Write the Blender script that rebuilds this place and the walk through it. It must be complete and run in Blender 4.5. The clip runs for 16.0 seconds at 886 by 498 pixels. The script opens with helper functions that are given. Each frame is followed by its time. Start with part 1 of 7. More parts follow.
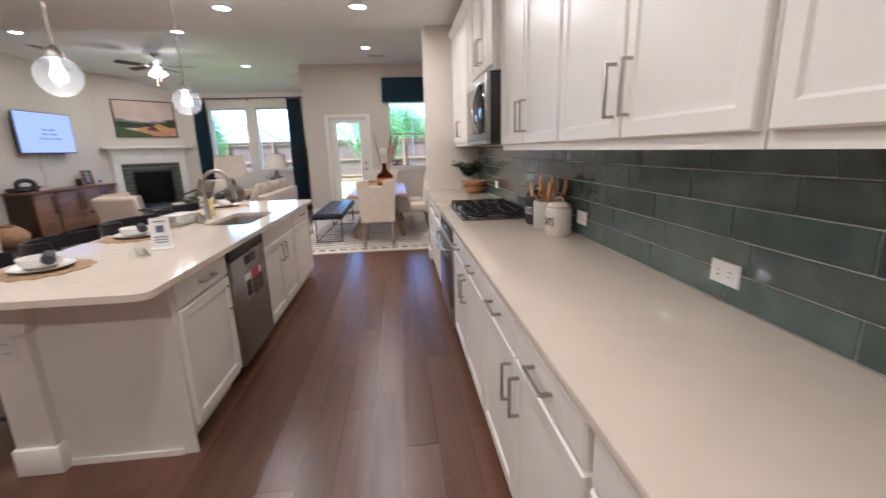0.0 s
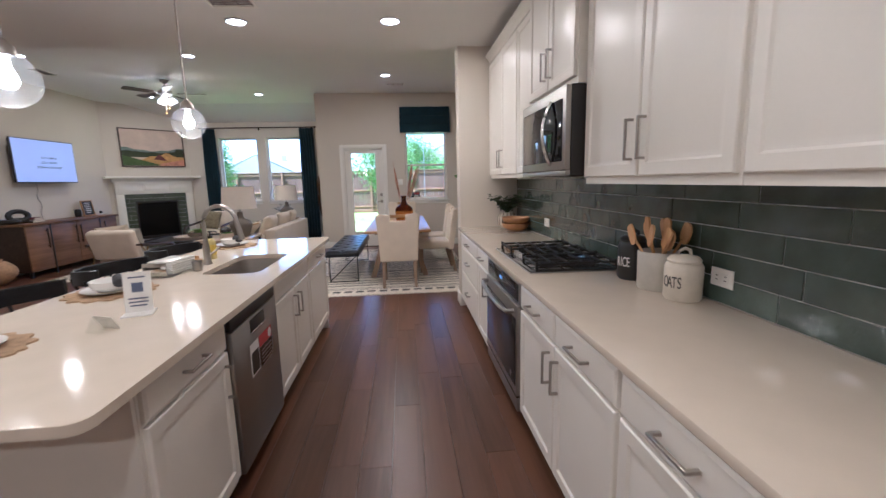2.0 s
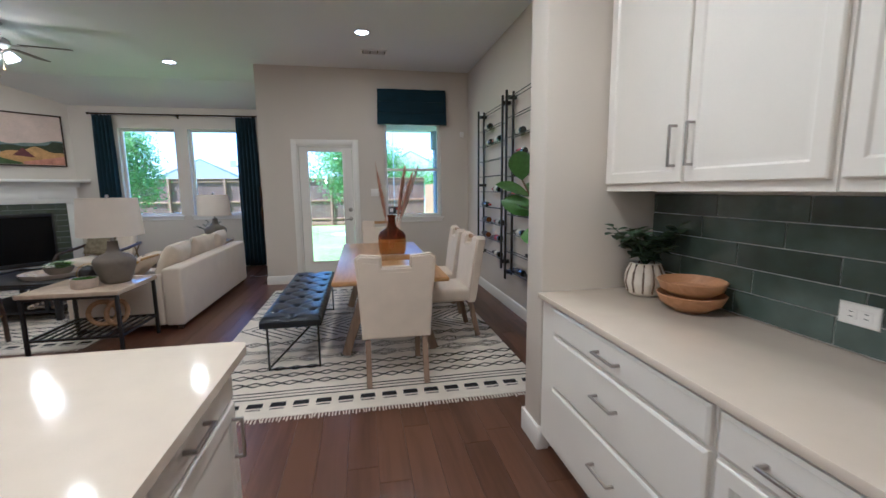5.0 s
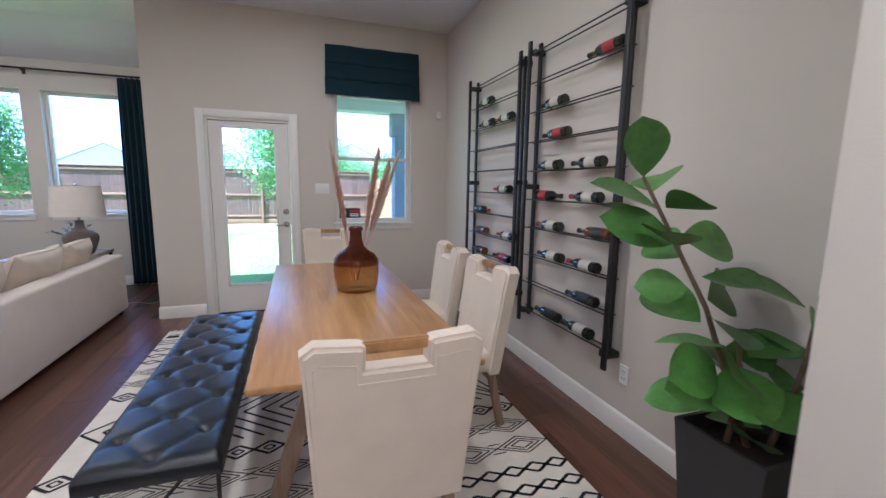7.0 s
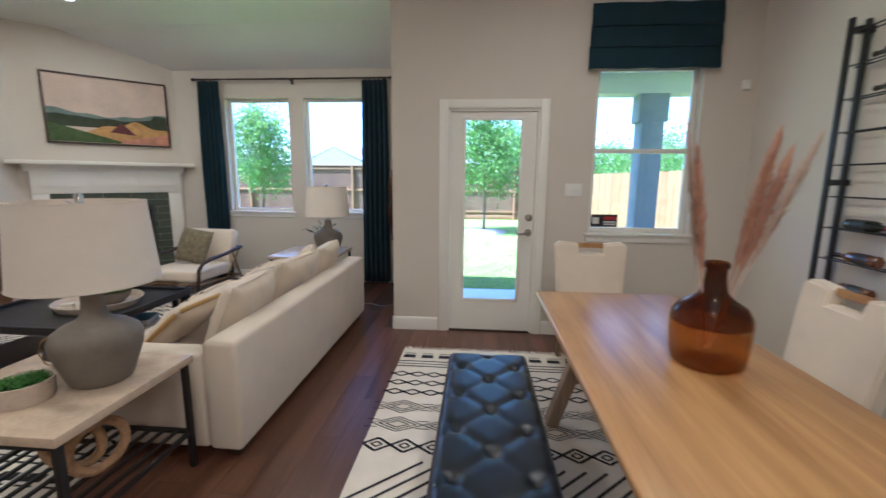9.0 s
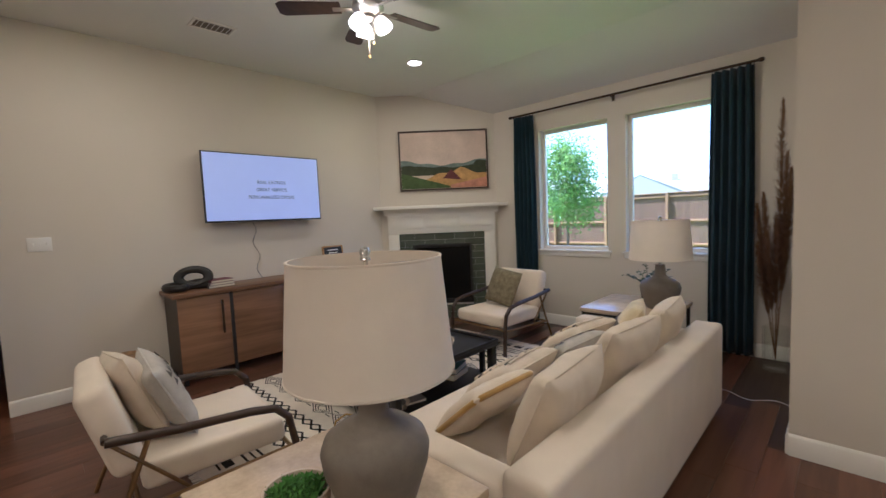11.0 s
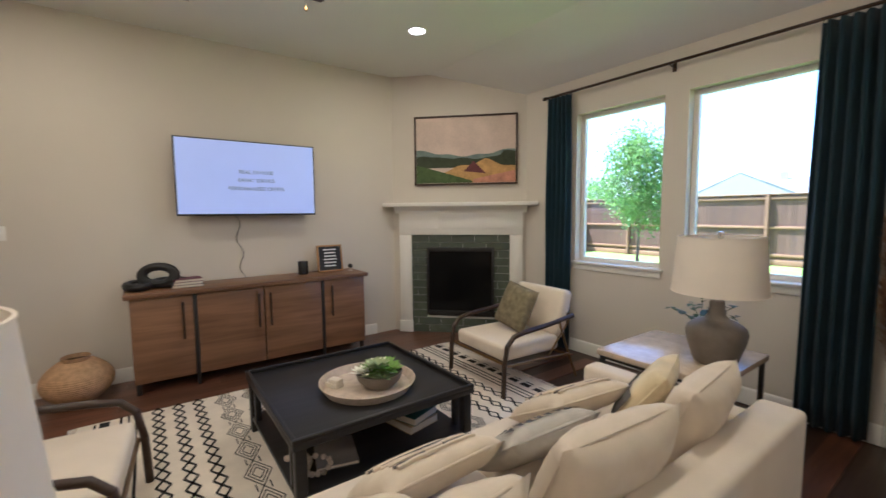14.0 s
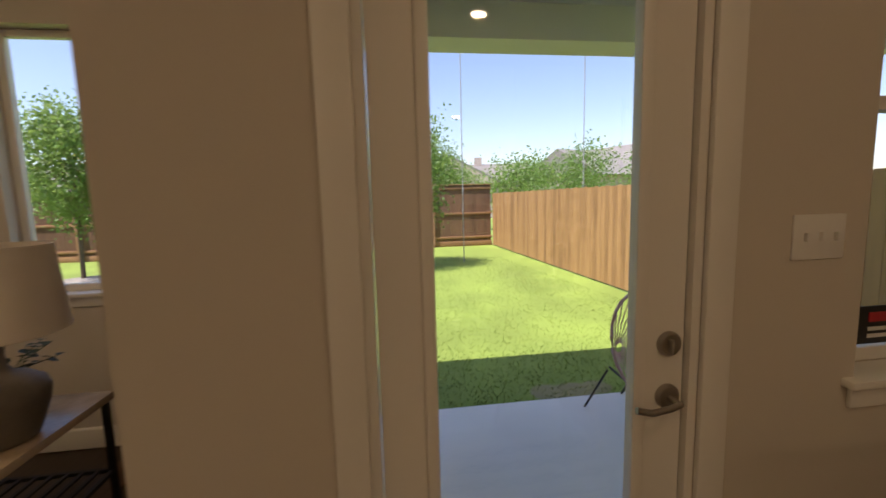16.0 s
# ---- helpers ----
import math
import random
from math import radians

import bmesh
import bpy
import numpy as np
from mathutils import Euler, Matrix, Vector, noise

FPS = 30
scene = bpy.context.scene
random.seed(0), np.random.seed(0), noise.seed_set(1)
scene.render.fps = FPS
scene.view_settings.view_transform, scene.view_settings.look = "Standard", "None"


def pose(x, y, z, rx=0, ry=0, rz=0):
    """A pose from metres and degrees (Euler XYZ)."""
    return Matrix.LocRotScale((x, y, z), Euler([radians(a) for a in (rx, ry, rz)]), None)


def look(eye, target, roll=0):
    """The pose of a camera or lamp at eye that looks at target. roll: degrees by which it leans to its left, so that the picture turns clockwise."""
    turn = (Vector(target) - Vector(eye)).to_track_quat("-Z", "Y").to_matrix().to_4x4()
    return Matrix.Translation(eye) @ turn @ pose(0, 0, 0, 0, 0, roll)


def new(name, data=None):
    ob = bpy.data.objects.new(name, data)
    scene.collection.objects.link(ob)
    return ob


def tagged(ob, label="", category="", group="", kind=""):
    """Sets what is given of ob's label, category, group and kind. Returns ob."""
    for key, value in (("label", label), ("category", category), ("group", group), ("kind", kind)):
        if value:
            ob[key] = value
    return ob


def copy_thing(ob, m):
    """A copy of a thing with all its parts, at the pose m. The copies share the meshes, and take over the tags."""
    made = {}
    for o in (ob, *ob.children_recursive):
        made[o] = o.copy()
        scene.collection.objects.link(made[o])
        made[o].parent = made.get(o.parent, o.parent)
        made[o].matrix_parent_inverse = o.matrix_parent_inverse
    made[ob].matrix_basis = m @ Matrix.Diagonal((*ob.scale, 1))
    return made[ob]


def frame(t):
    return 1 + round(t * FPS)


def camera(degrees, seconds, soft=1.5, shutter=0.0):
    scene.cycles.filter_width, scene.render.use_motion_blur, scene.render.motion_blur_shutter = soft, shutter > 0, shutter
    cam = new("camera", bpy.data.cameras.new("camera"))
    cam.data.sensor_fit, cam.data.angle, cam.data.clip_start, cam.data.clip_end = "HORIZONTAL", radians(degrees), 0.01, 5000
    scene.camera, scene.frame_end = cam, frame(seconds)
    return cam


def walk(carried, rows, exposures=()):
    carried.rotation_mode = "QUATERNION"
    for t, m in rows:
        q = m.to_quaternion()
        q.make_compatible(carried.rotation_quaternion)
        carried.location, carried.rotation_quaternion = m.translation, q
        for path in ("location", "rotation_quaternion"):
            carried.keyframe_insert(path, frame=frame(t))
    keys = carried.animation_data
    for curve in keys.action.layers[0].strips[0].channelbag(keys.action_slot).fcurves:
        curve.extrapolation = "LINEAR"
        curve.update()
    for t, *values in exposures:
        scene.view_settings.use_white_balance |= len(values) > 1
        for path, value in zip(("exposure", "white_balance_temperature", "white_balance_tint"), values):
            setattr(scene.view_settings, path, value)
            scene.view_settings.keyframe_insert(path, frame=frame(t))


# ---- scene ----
cam = camera(93.5, 16.0, 1.5, 0.25)
PATH = [
    (0, (0.276, -0.077, 1.425), (0.468, 1.858, 0.959), -1.8),
    (0.5, (0.219, -0.05, 1.43), (0.059, 1.905, 1.041), -0.8),
    (1, (0.154, 0.036, 1.426), (-0.028, 1.998, 1.084), -0.5),
    (1.5, (0.091, 0.273, 1.423), (0.089, 2.247, 1.102), -0.5),
    (2, (0.021, 0.63, 1.439), (0.199, 2.595, 1.116), -1.4),
    (2.5, (-0.061, 1.041, 1.457), (0.259, 2.988, 1.134), -1.5),
    (3, (-0.093, 1.418, 1.447), (0.256, 3.36, 1.121), -1.4),
    (3.5, (-0.119, 1.843, 1.458), (0.231, 3.783, 1.121), -0.6),
    (4, (-0.164, 2.317, 1.462), (0.182, 4.26, 1.14), -0.3),
    (4.5, (-0.219, 2.788, 1.448), (0.099, 4.737, 1.13), -0.5),
    (5, (-0.291, 3.23, 1.466), (0.082, 5.175, 1.185), -0.6),
    (5.2, (-0.317, 3.429, 1.466), (0.102, 5.367, 1.206), -0.5),
    (7.3, (-0.365, 5.183, 1.481), (0.293, 7.046, 1.177), 1.0),
    (7.5, (-0.395, 5.319, 1.474), (0.234, 7.191, 1.159), 1.0),
    (8, (-0.543, 5.608, 1.499), (-0.056, 7.517, 1.156), 1.0),
    (8.5, (-0.753, 5.866, 1.506), (-0.518, 7.823, 1.165), 0.9),
    (9, (-0.966, 6.064, 1.526), (-1.127, 8.030, 1.195), 0.5),
    (9.5, (-1.175, 6.315, 1.508), (-1.761, 8.203, 1.211), 0.3),
    (10, (-1.32, 6.513, 1.515), (-2.273, 8.254, 1.268), -0.1),
    (10.2, (-1.377, 6.594, 1.518), (-2.439, 8.275, 1.302), -0.9),
    (12.3, (-1.825, 7.551, 1.57), (-3.507, 8.616, 1.387), -0.9),
    (12.5, (-1.852, 7.642, 1.573), (-3.562, 8.663, 1.39), -0.5),
    (13, (-1.854, 7.833, 1.59), (-3.614, 8.768, 1.416), -0.4),
    (13.5, (-1.775, 7.981, 1.599), (-3.525, 8.936, 1.433), -0.5),
    (14, (-1.696, 8.109, 1.586), (-3.315, 9.271, 1.412), -0.5),
    (14.5, (-1.622, 8.272, 1.572), (-2.926, 9.773, 1.361), -1.2),
    (15, (-1.548, 8.514, 1.56), (-2.323, 10.339, 1.299), -1.4),
    (15.5, (-1.435, 8.864, 1.574), (-1.537, 10.843, 1.307), -0.9),
    (16, (-1.204, 9.175, 1.559), (-0.931, 11.142, 1.323), -1.5),
]
walk(cam, [(t, look(eye, target, roll)) for t, eye, target, roll in PATH],
     exposures=[(0, 2.6, 4300, 18), (1.2, 2.33, 4280, 19), (2.5, 2.28, 4250, 19), (4, 2.27, 4080, 13), (5, 2.12, 4080, 13), (7.5, 2.45, 4060, 18), (8.5, 2.4, 4150, 17), (9, 2.35, 4280, 13), (10, 2.05, 4700, 17), (12.5, 2.2, 4380, 13), (14.5, 2.3, 4750, 14), (15.4, 1.9, 5100, 18), (16, 0.75, 6500, 22)])

# ---- world, sun ----
W = bpy.data.worlds.new("sky")
scene.world = W
W.use_nodes = True
_n = W.node_tree
_sky = _n.nodes.new("ShaderNodeTexSky")
_sky.sky_type = "NISHITA"
_sky.sun_disc = False
_sky.sun_elevation, _sky.sun_rotation = radians(65), radians(240)
_n.links.new(_sky.outputs[0], _n.nodes["Background"].inputs[0])
_n.nodes["Background"].inputs[1].default_value = 0.15
_sun = new("sun", bpy.data.lights.new("sun", "SUN"))
_sun.data.energy, _sun.data.angle, _sun.data.color = 5.0, radians(0.5), (1, 0.95, 0.86)
_sun.matrix_world = look((0, 0, 30), (12.0, 6.9, 0))


def lamp(name, kind, x, y, z, watts, color=(1, 0.85, 0.64), size=0.1):
    d = bpy.data.lights.new(name, kind)
    d.energy, d.color = watts, color
    if kind == "AREA":
        d.shape, d.size = "DISK", size
    else:
        d.shadow_soft_size = size
    ob = new(name, d)
    ob.matrix_world = pose(x, y, z)
    return ob


# ---- materials ----
def mat(name, color, rough=0.5, metal=0.0, var=0.06, scale=4.0, bump=0.0, fine=60.0, emit=0.0, coat=0.0, sheen=0.0, rand=0.0):
    m = bpy.data.materials.new(name)
    m.use_nodes = True
    t = m.node_tree
    b = t.nodes["Principled BSDF"]
    b.inputs["Roughness"].default_value = rough
    b.inputs["Metallic"].default_value = metal
    b.inputs["Coat Weight"].default_value = coat
    b.inputs["Sheen Weight"].default_value = sheen
    if emit:
        b.inputs["Emission Color"].default_value = (*color, 1)
        b.inputs["Emission Strength"].default_value = emit
    tc = t.nodes.new("ShaderNodeTexCoord")
    n1, n2 = t.nodes.new("ShaderNodeTexNoise"), t.nodes.new("ShaderNodeTexNoise")
    for n, s in ((n1, scale), (n2, fine)):
        n.inputs["Scale"].default_value = s
        n.inputs["Detail"].default_value = 4
        t.links.new(tc.outputs["Object"], n.inputs["Vector"])
    add = t.nodes.new("ShaderNodeMath")
    add.operation = "MULTIPLY_ADD"
    add.inputs[1].default_value = 0.4
    t.links.new(n2.outputs[0], add.inputs[0])
    t.links.new(n1.outputs[0], add.inputs[2])
    mr = t.nodes.new("ShaderNodeMapRange")
    mr.inputs[1].default_value, mr.inputs[2].default_value = 0.4, 1.0
    mr.inputs[3].default_value, mr.inputs[4].default_value = 1 - var, 1 + var
    t.links.new(add.outputs[0], mr.inputs[0])
    val = mr.outputs[0]
    if rand:
        oi = t.nodes.new("ShaderNodeObjectInfo")
        r2 = t.nodes.new("ShaderNodeMapRange")
        r2.inputs[3].default_value, r2.inputs[4].default_value = 1 - rand, 1 + rand
        t.links.new(oi.outputs["Random"], r2.inputs[0])
        mm = t.nodes.new("ShaderNodeMath")
        mm.operation = "MULTIPLY"
        t.links.new(val, mm.inputs[0])
        t.links.new(r2.outputs[0], mm.inputs[1])
        val = mm.outputs[0]
    mul = t.nodes.new("ShaderNodeVectorMath")
    mul.operation = "SCALE"
    mul.inputs[0].default_value = color
    t.links.new(val, mul.inputs["Scale"])
    t.links.new(mul.outputs[0], b.inputs["Base Color"])
    if bump:
        bp = t.nodes.new("ShaderNodeBump")
        bp.inputs["Strength"].default_value = bump
        bp.inputs["Distance"].default_value = 0.004
        t.links.new(n2.outputs[0], bp.inputs["Height"])
        t.links.new(bp.outputs[0], b.inputs["Normal"])
    return m


def wood(name, dark, light, rough=0.4, axis="y", grain=14.0, rand=0.25, bump=0.12):
    m = mat(name, dark, rough)
    t = m.node_tree
    b = t.nodes["Principled BSDF"]
    tc, oi = t.nodes.new("ShaderNodeTexCoord"), t.nodes.new("ShaderNodeObjectInfo")
    mp = t.nodes.new("ShaderNodeMapping")
    mp.inputs["Scale"].default_value = [grain * (0.07 if a == axis else 1) for a in "xyz"]
    off = t.nodes.new("ShaderNodeVectorMath")
    off.operation = "ADD"
    sc = t.nodes.new("ShaderNodeMath")
    sc.operation = "MULTIPLY"
    sc.inputs[1].default_value = 37.0
    t.links.new(oi.outputs["Random"], sc.inputs[0])
    t.links.new(tc.outputs["Object"], off.inputs[0])
    t.links.new(sc.outputs[0], off.inputs[1])
    t.links.new(off.outputs[0], mp.inputs[0])
    n1, n2 = t.nodes.new("ShaderNodeTexNoise"), t.nodes.new("ShaderNodeTexNoise")
    n1.inputs["Scale"].default_value, n1.inputs["Detail"].default_value, n1.inputs["Distortion"].default_value = 1.2, 6, 1.1
    n2.inputs["Scale"].default_value, n2.inputs["Detail"].default_value = 7, 3
    for n in (n1, n2):
        t.links.new(mp.outputs[0], n.inputs["Vector"])
    mix = t.nodes.new("ShaderNodeMath")
    mix.operation = "MULTIPLY_ADD"
    mix.inputs[1].default_value = 0.35
    t.links.new(n2.outputs[0], mix.inputs[0])
    t.links.new(n1.outputs[0], mix.inputs[2])
    r2 = t.nodes.new("ShaderNodeMath")
    r2.operation = "MULTIPLY_ADD"
    r2.inputs[1].default_value = rand
    t.links.new(oi.outputs["Random"], r2.inputs[0])
    t.links.new(mix.outputs[0], r2.inputs[2])
    ramp = t.nodes.new("ShaderNodeValToRGB")
    ramp.color_ramp.elements[0].position, ramp.color_ramp.elements[1].position = 0.42, 0.95
    ramp.color_ramp.elements[0].color, ramp.color_ramp.elements[1].color = (*dark, 1), (*light, 1)
    t.links.new(r2.outputs[0], ramp.inputs[0])
    t.links.new(ramp.outputs[0], b.inputs["Base Color"])
    bp = t.nodes.new("ShaderNodeBump")
    bp.inputs["Strength"].default_value, bp.inputs["Distance"].default_value = bump, 0.002
    t.links.new(n1.outputs[0], bp.inputs["Height"])
    t.links.new(bp.outputs[0], b.inputs["Normal"])
    return m


def glass(name, color=(1, 1, 1), rough=0.0, clear=0.0):
    """Glass; clear mixes in plain transparency, for thin panes."""
    m = bpy.data.materials.new(name)
    m.use_nodes = True
    t = m.node_tree
    b = t.nodes["Principled BSDF"]
    b.inputs["Base Color"].default_value = (*color, 1)
    b.inputs["Roughness"].default_value = rough
    b.inputs["Transmission Weight"].default_value = 1
    b.inputs["IOR"].default_value = 1.45
    if clear:
        tr, gl, mx, lw = (t.nodes.new("ShaderNode" + k) for k in ("BsdfTransparent", "BsdfGlossy", "MixShader", "LayerWeight"))
        gl.inputs["Roughness"].default_value = 0.02
        pw = t.nodes.new("ShaderNodeMath")
        pw.operation, pw.inputs[1].default_value = "POWER", 4.0
        ad = t.nodes.new("ShaderNodeMath")
        ad.operation, ad.inputs[1].default_value, ad.inputs[2].default_value = "MULTIPLY_ADD", 0.5, 0.035
        tr.inputs[0].default_value = (*color, 1)
        t.links.new(lw.outputs["Facing"], pw.inputs[0])
        t.links.new(pw.outputs[0], ad.inputs[0])
        t.links.new(ad.outputs[0], mx.inputs[0])
        t.links.new(tr.outputs[0], mx.inputs[1])
        t.links.new(gl.outputs[0], mx.inputs[2])
        t.links.new(mx.outputs[0], t.nodes["Material Output"].inputs[0])
    return m


M_WALL = mat("wall_paint", (0.64, 0.585, 0.505), 0.75, var=0.025, scale=1.5, bump=0.12, fine=180)
M_CEIL = mat("ceiling_paint", (0.76, 0.75, 0.72), 0.85, var=0.02, scale=1.2, bump=0.15, fine=120)
M_TRIM = mat("trim_paint", (0.8, 0.77, 0.71), 0.4, var=0.02)
M_CAB = mat("cabinet_paint", (0.8, 0.76, 0.69), 0.33, var=0.025, scale=3, bump=0.02, fine=90)
M_QUARTZ = mat("cream_quartz", (0.68, 0.595, 0.485), 0.09, var=0.035, scale=9, fine=220, coat=0.0)
M_QUARTZ.node_tree.nodes["Principled BSDF"].inputs["Specular IOR Level"].default_value = 0.3
M_FLOOR = wood("hardwood", (0.052, 0.024, 0.0135), (0.13, 0.062, 0.035), 0.3, "y", 6.0, 0.3, 0.1)
M_FLOOR.node_tree.nodes["Principled BSDF"].inputs["Specular IOR Level"].default_value = 0.38
M_STEEL = mat("brushed_steel", (0.4, 0.385, 0.36), 0.36, 1.0, var=0.08, scale=2, fine=150)
M_BRASS = mat("aged_brass", (0.3, 0.2, 0.1), 0.35, 1.0, var=0.12)
M_DARKSTEEL = mat("dark_stainless", (0.34, 0.33, 0.32), 0.32, 1.0, var=0.1, scale=2, fine=150)
M_NICKEL = mat("satin_nickel", (0.42, 0.39, 0.35), 0.36, 1.0, var=0.04)
M_CHROME = mat("polished_chrome", (0.75, 0.74, 0.72), 0.1, 1.0, var=0.02)
M_BLACKGLASS = mat("black_glass", (0.01, 0.01, 0.012), 0.05, var=0.05)
M_BLACK = mat("matt_black", (0.014, 0.013, 0.013), 0.45, var=0.2, bump=0.05)
M_IRON = mat("cast_iron", (0.02, 0.02, 0.02), 0.55, 0.3, var=0.2, bump=0.2, fine=200)
M_BRONZE = mat("dark_bronze", (0.05, 0.032, 0.022), 0.4, 0.7, var=0.15)
M_TILE = mat("green_glazed_tile", (0.066, 0.09, 0.076), 0.07, var=0.3, scale=7, bump=1.0, fine=16, coat=0.4, rand=0.25)
M_GROUT = mat("grout", (0.62, 0.61, 0.56), 0.9, var=0.1)
M_TEAL = mat("dark_teal_velvet", (0.005, 0.026, 0.042), 0.9, var=0.25, scale=5, bump=0.2, fine=300, sheen=0.06)
M_WHITEPLASTIC = mat("white_plastic", (0.8, 0.78, 0.74), 0.35, var=0.02)
M_LINEN = mat("cream_linen", (0.74, 0.64, 0.51), 0.92, var=0.07, scale=6, bump=0.5, fine=420, sheen=0.2)
M_CREAM = mat("cream_cushion", (0.64, 0.545, 0.42), 0.95, var=0.1, scale=8, bump=0.5, fine=350, sheen=0.2)
M_LEATHER = mat("black_leather", (0.006, 0.009, 0.014), 0.3, var=0.2, scale=8, bump=0.2, fine=250)
M_LEATHER.node_tree.nodes["Principled BSDF"].inputs["Specular IOR Level"].default_value = 0.55
M_OAK = wood("pale_oak", (0.28, 0.14, 0.042), (0.52, 0.305, 0.112), 0.33, "y", 8.0, 0.05, 0.2)
M_OAKLEG = wood("weathered_oak", (0.17, 0.11, 0.07), (0.34, 0.24, 0.16), 0.55, "z", 16.0, 0.1, 0.15)
M_WALNUT = wood("walnut", (0.095, 0.045, 0.021), (0.25, 0.132, 0.064), 0.42, "y", 7.0, 0.12, 0.1)
M_DARKWOOD = wood("dark_stained_wood", (0.02, 0.011, 0.007), (0.06, 0.034, 0.02), 0.4, "y", 18.0, 0.05, 0.1)
M_EBONY = wood("ebonised_wood", (0.007, 0.007, 0.008), (0.02, 0.019, 0.02), 0.4, "y", 18.0, 0.05, 0.1)
M_TRAVERTINE = mat("travertine", (0.54, 0.43, 0.31), 0.22, var=0.22, scale=9, bump=0.15, fine=60)
M_GREYCERAMIC = mat("grey_ceramic", (0.165, 0.14, 0.108), 0.65, var=0.2, scale=7, bump=0.4, fine=40)
M_STONEWARE = mat("cream_stoneware", (0.66, 0.6, 0.5), 0.4, var=0.1, scale=12, bump=0.1)
M_PANE = glass("window_pane", (1, 1, 1), clear=1)
M_CLEAR = glass("clear_glass", (0.97, 0.98, 0.97), clear=1)
M_GLOBE = glass("bloom_hazed_glass", (0.97, 0.98, 0.97), clear=1)
# a little white translucency in the clear globe stands in for the bulb's bloom
_t = M_GLOBE.node_tree
_m, _d = _t.nodes.new("ShaderNodeMixShader"), _t.nodes.new("ShaderNodeBsdfTranslucent")
_m.inputs[0].default_value = 0.035
_t.links.new(_t.nodes["Mix Shader"].outputs[0], _m.inputs[1])
_t.links.new(_d.outputs[0], _m.inputs[2])
_t.links.new(_m.outputs[0], _t.nodes["Material Output"].inputs[0])
M_AMBER = glass("amber_glass", (0.87, 0.70, 0.42), clear=1)
M_AMBERDARK = glass("dark_amber_glass", (0.56, 0.33, 0.13), clear=1)
M_BULB = mat("lit_bulb", (1, 0.84, 0.6), emit=7.0)
M_CAN = mat("lit_diffuser", (1, 0.86, 0.66), emit=5.0)


# ---- mesh helpers ----
def box(bm, x0, y0, z0, x1, y1, z1, bevel=0.0, seg=2):
    r = bmesh.ops.create_cube(bm, size=1, matrix=Matrix.Translation(((x0 + x1) / 2, (y0 + y1) / 2, (z0 + z1) / 2)) @ Matrix.Diagonal((abs(x1 - x0), abs(y1 - y0), abs(z1 - z0), 1)))
    if bevel:
        es = {e for v in r["verts"] for e in v.link_edges}
        bmesh.ops.bevel(bm, geom=list(es), offset=bevel, segments=seg, affect="EDGES", profile=0.5)
    return bm


def B(x0, y0, z0, x1, y1, z1, bevel=0.0, seg=2):
    return box(bmesh.new(), x0, y0, z0, x1, y1, z1, bevel, seg)


def lathe(profile, n=28, at=(0, 0, 0), bm=None, closed=False):
    bm = bm or bmesh.new()
    rings = []
    for r, z in profile:
        if r < 1e-5:
            rings.append([bm.verts.new((at[0], at[1], at[2] + z))])
        else:
            rings.append([bm.verts.new((at[0] + r * math.cos(2 * math.pi * k / n), at[1] + r * math.sin(2 * math.pi * k / n), at[2] + z)) for k in range(n)])
    for a, b in zip(rings, rings[1:]):
        for k in range(n):
            j = (k + 1) % n
            f = [a[k % len(a)], a[j % len(a)], b[j % len(b)], b[k % len(b)]]
            u = []
            for v in f:
                if v not in u:
                    u.append(v)
            if len(u) > 2:
                bm.faces.new(u)
    for ring, flip in ((rings[0], True), (rings[-1], False)):
        if closed and len(ring) > 2:
            bm.faces.new(ring[::-1] if flip else ring)
    return bm


def tube(points, r, n=8, bm=None, taper=1.0):
    bm = bm or bmesh.new()
    pts = [Vector(p) for p in points]
    rings = []
    up = Vector((0.03, 0.02, 1))
    for i, p in enumerate(pts):
        d = (pts[min(i + 1, len(pts) - 1)] - pts[max(i - 1, 0)]).normalized()
        ref = up if abs(d.dot(up.normalized())) < 0.95 else Vector((1, 0, 0))
        a = d.cross(ref).normalized()
        b = d.cross(a)
        rr = r * (1 + (taper - 1) * i / max(1, len(pts) - 1))
        rings.append([bm.verts.new(p + rr * (a * math.cos(2 * math.pi * k / n) + b * math.sin(2 * math.pi * k / n))) for k in range(n)])
    for a, b in zip(rings, rings[1:]):
        for k in range(n):
            bm.faces.new((a[k], a[(k + 1) % n], b[(k + 1) % n], b[k]))
    bm.faces.new(rings[0][::-1])
    bm.faces.new(rings[-1])
    return bm


def bar(p, q, w, h=None, bm=None, bevel=0.0):
    """A straight bar of rectangular section from p to q."""
    bm = bm or bmesh.new()
    p, q = Vector(p), Vector(q)
    d = q - p
    m = Matrix.Translation((p + q) / 2) @ d.to_track_quat("Z", "Y").to_matrix().to_4x4() @ Matrix.Diagonal((w, h or w, d.length, 1))
    r = bmesh.ops.create_cube(bm, size=1, matrix=m)
    if bevel:
        bmesh.ops.bevel(bm, geom=list({e for v in r["verts"] for e in v.link_edges}), offset=bevel, segments=2, affect="EDGES")
    return bm


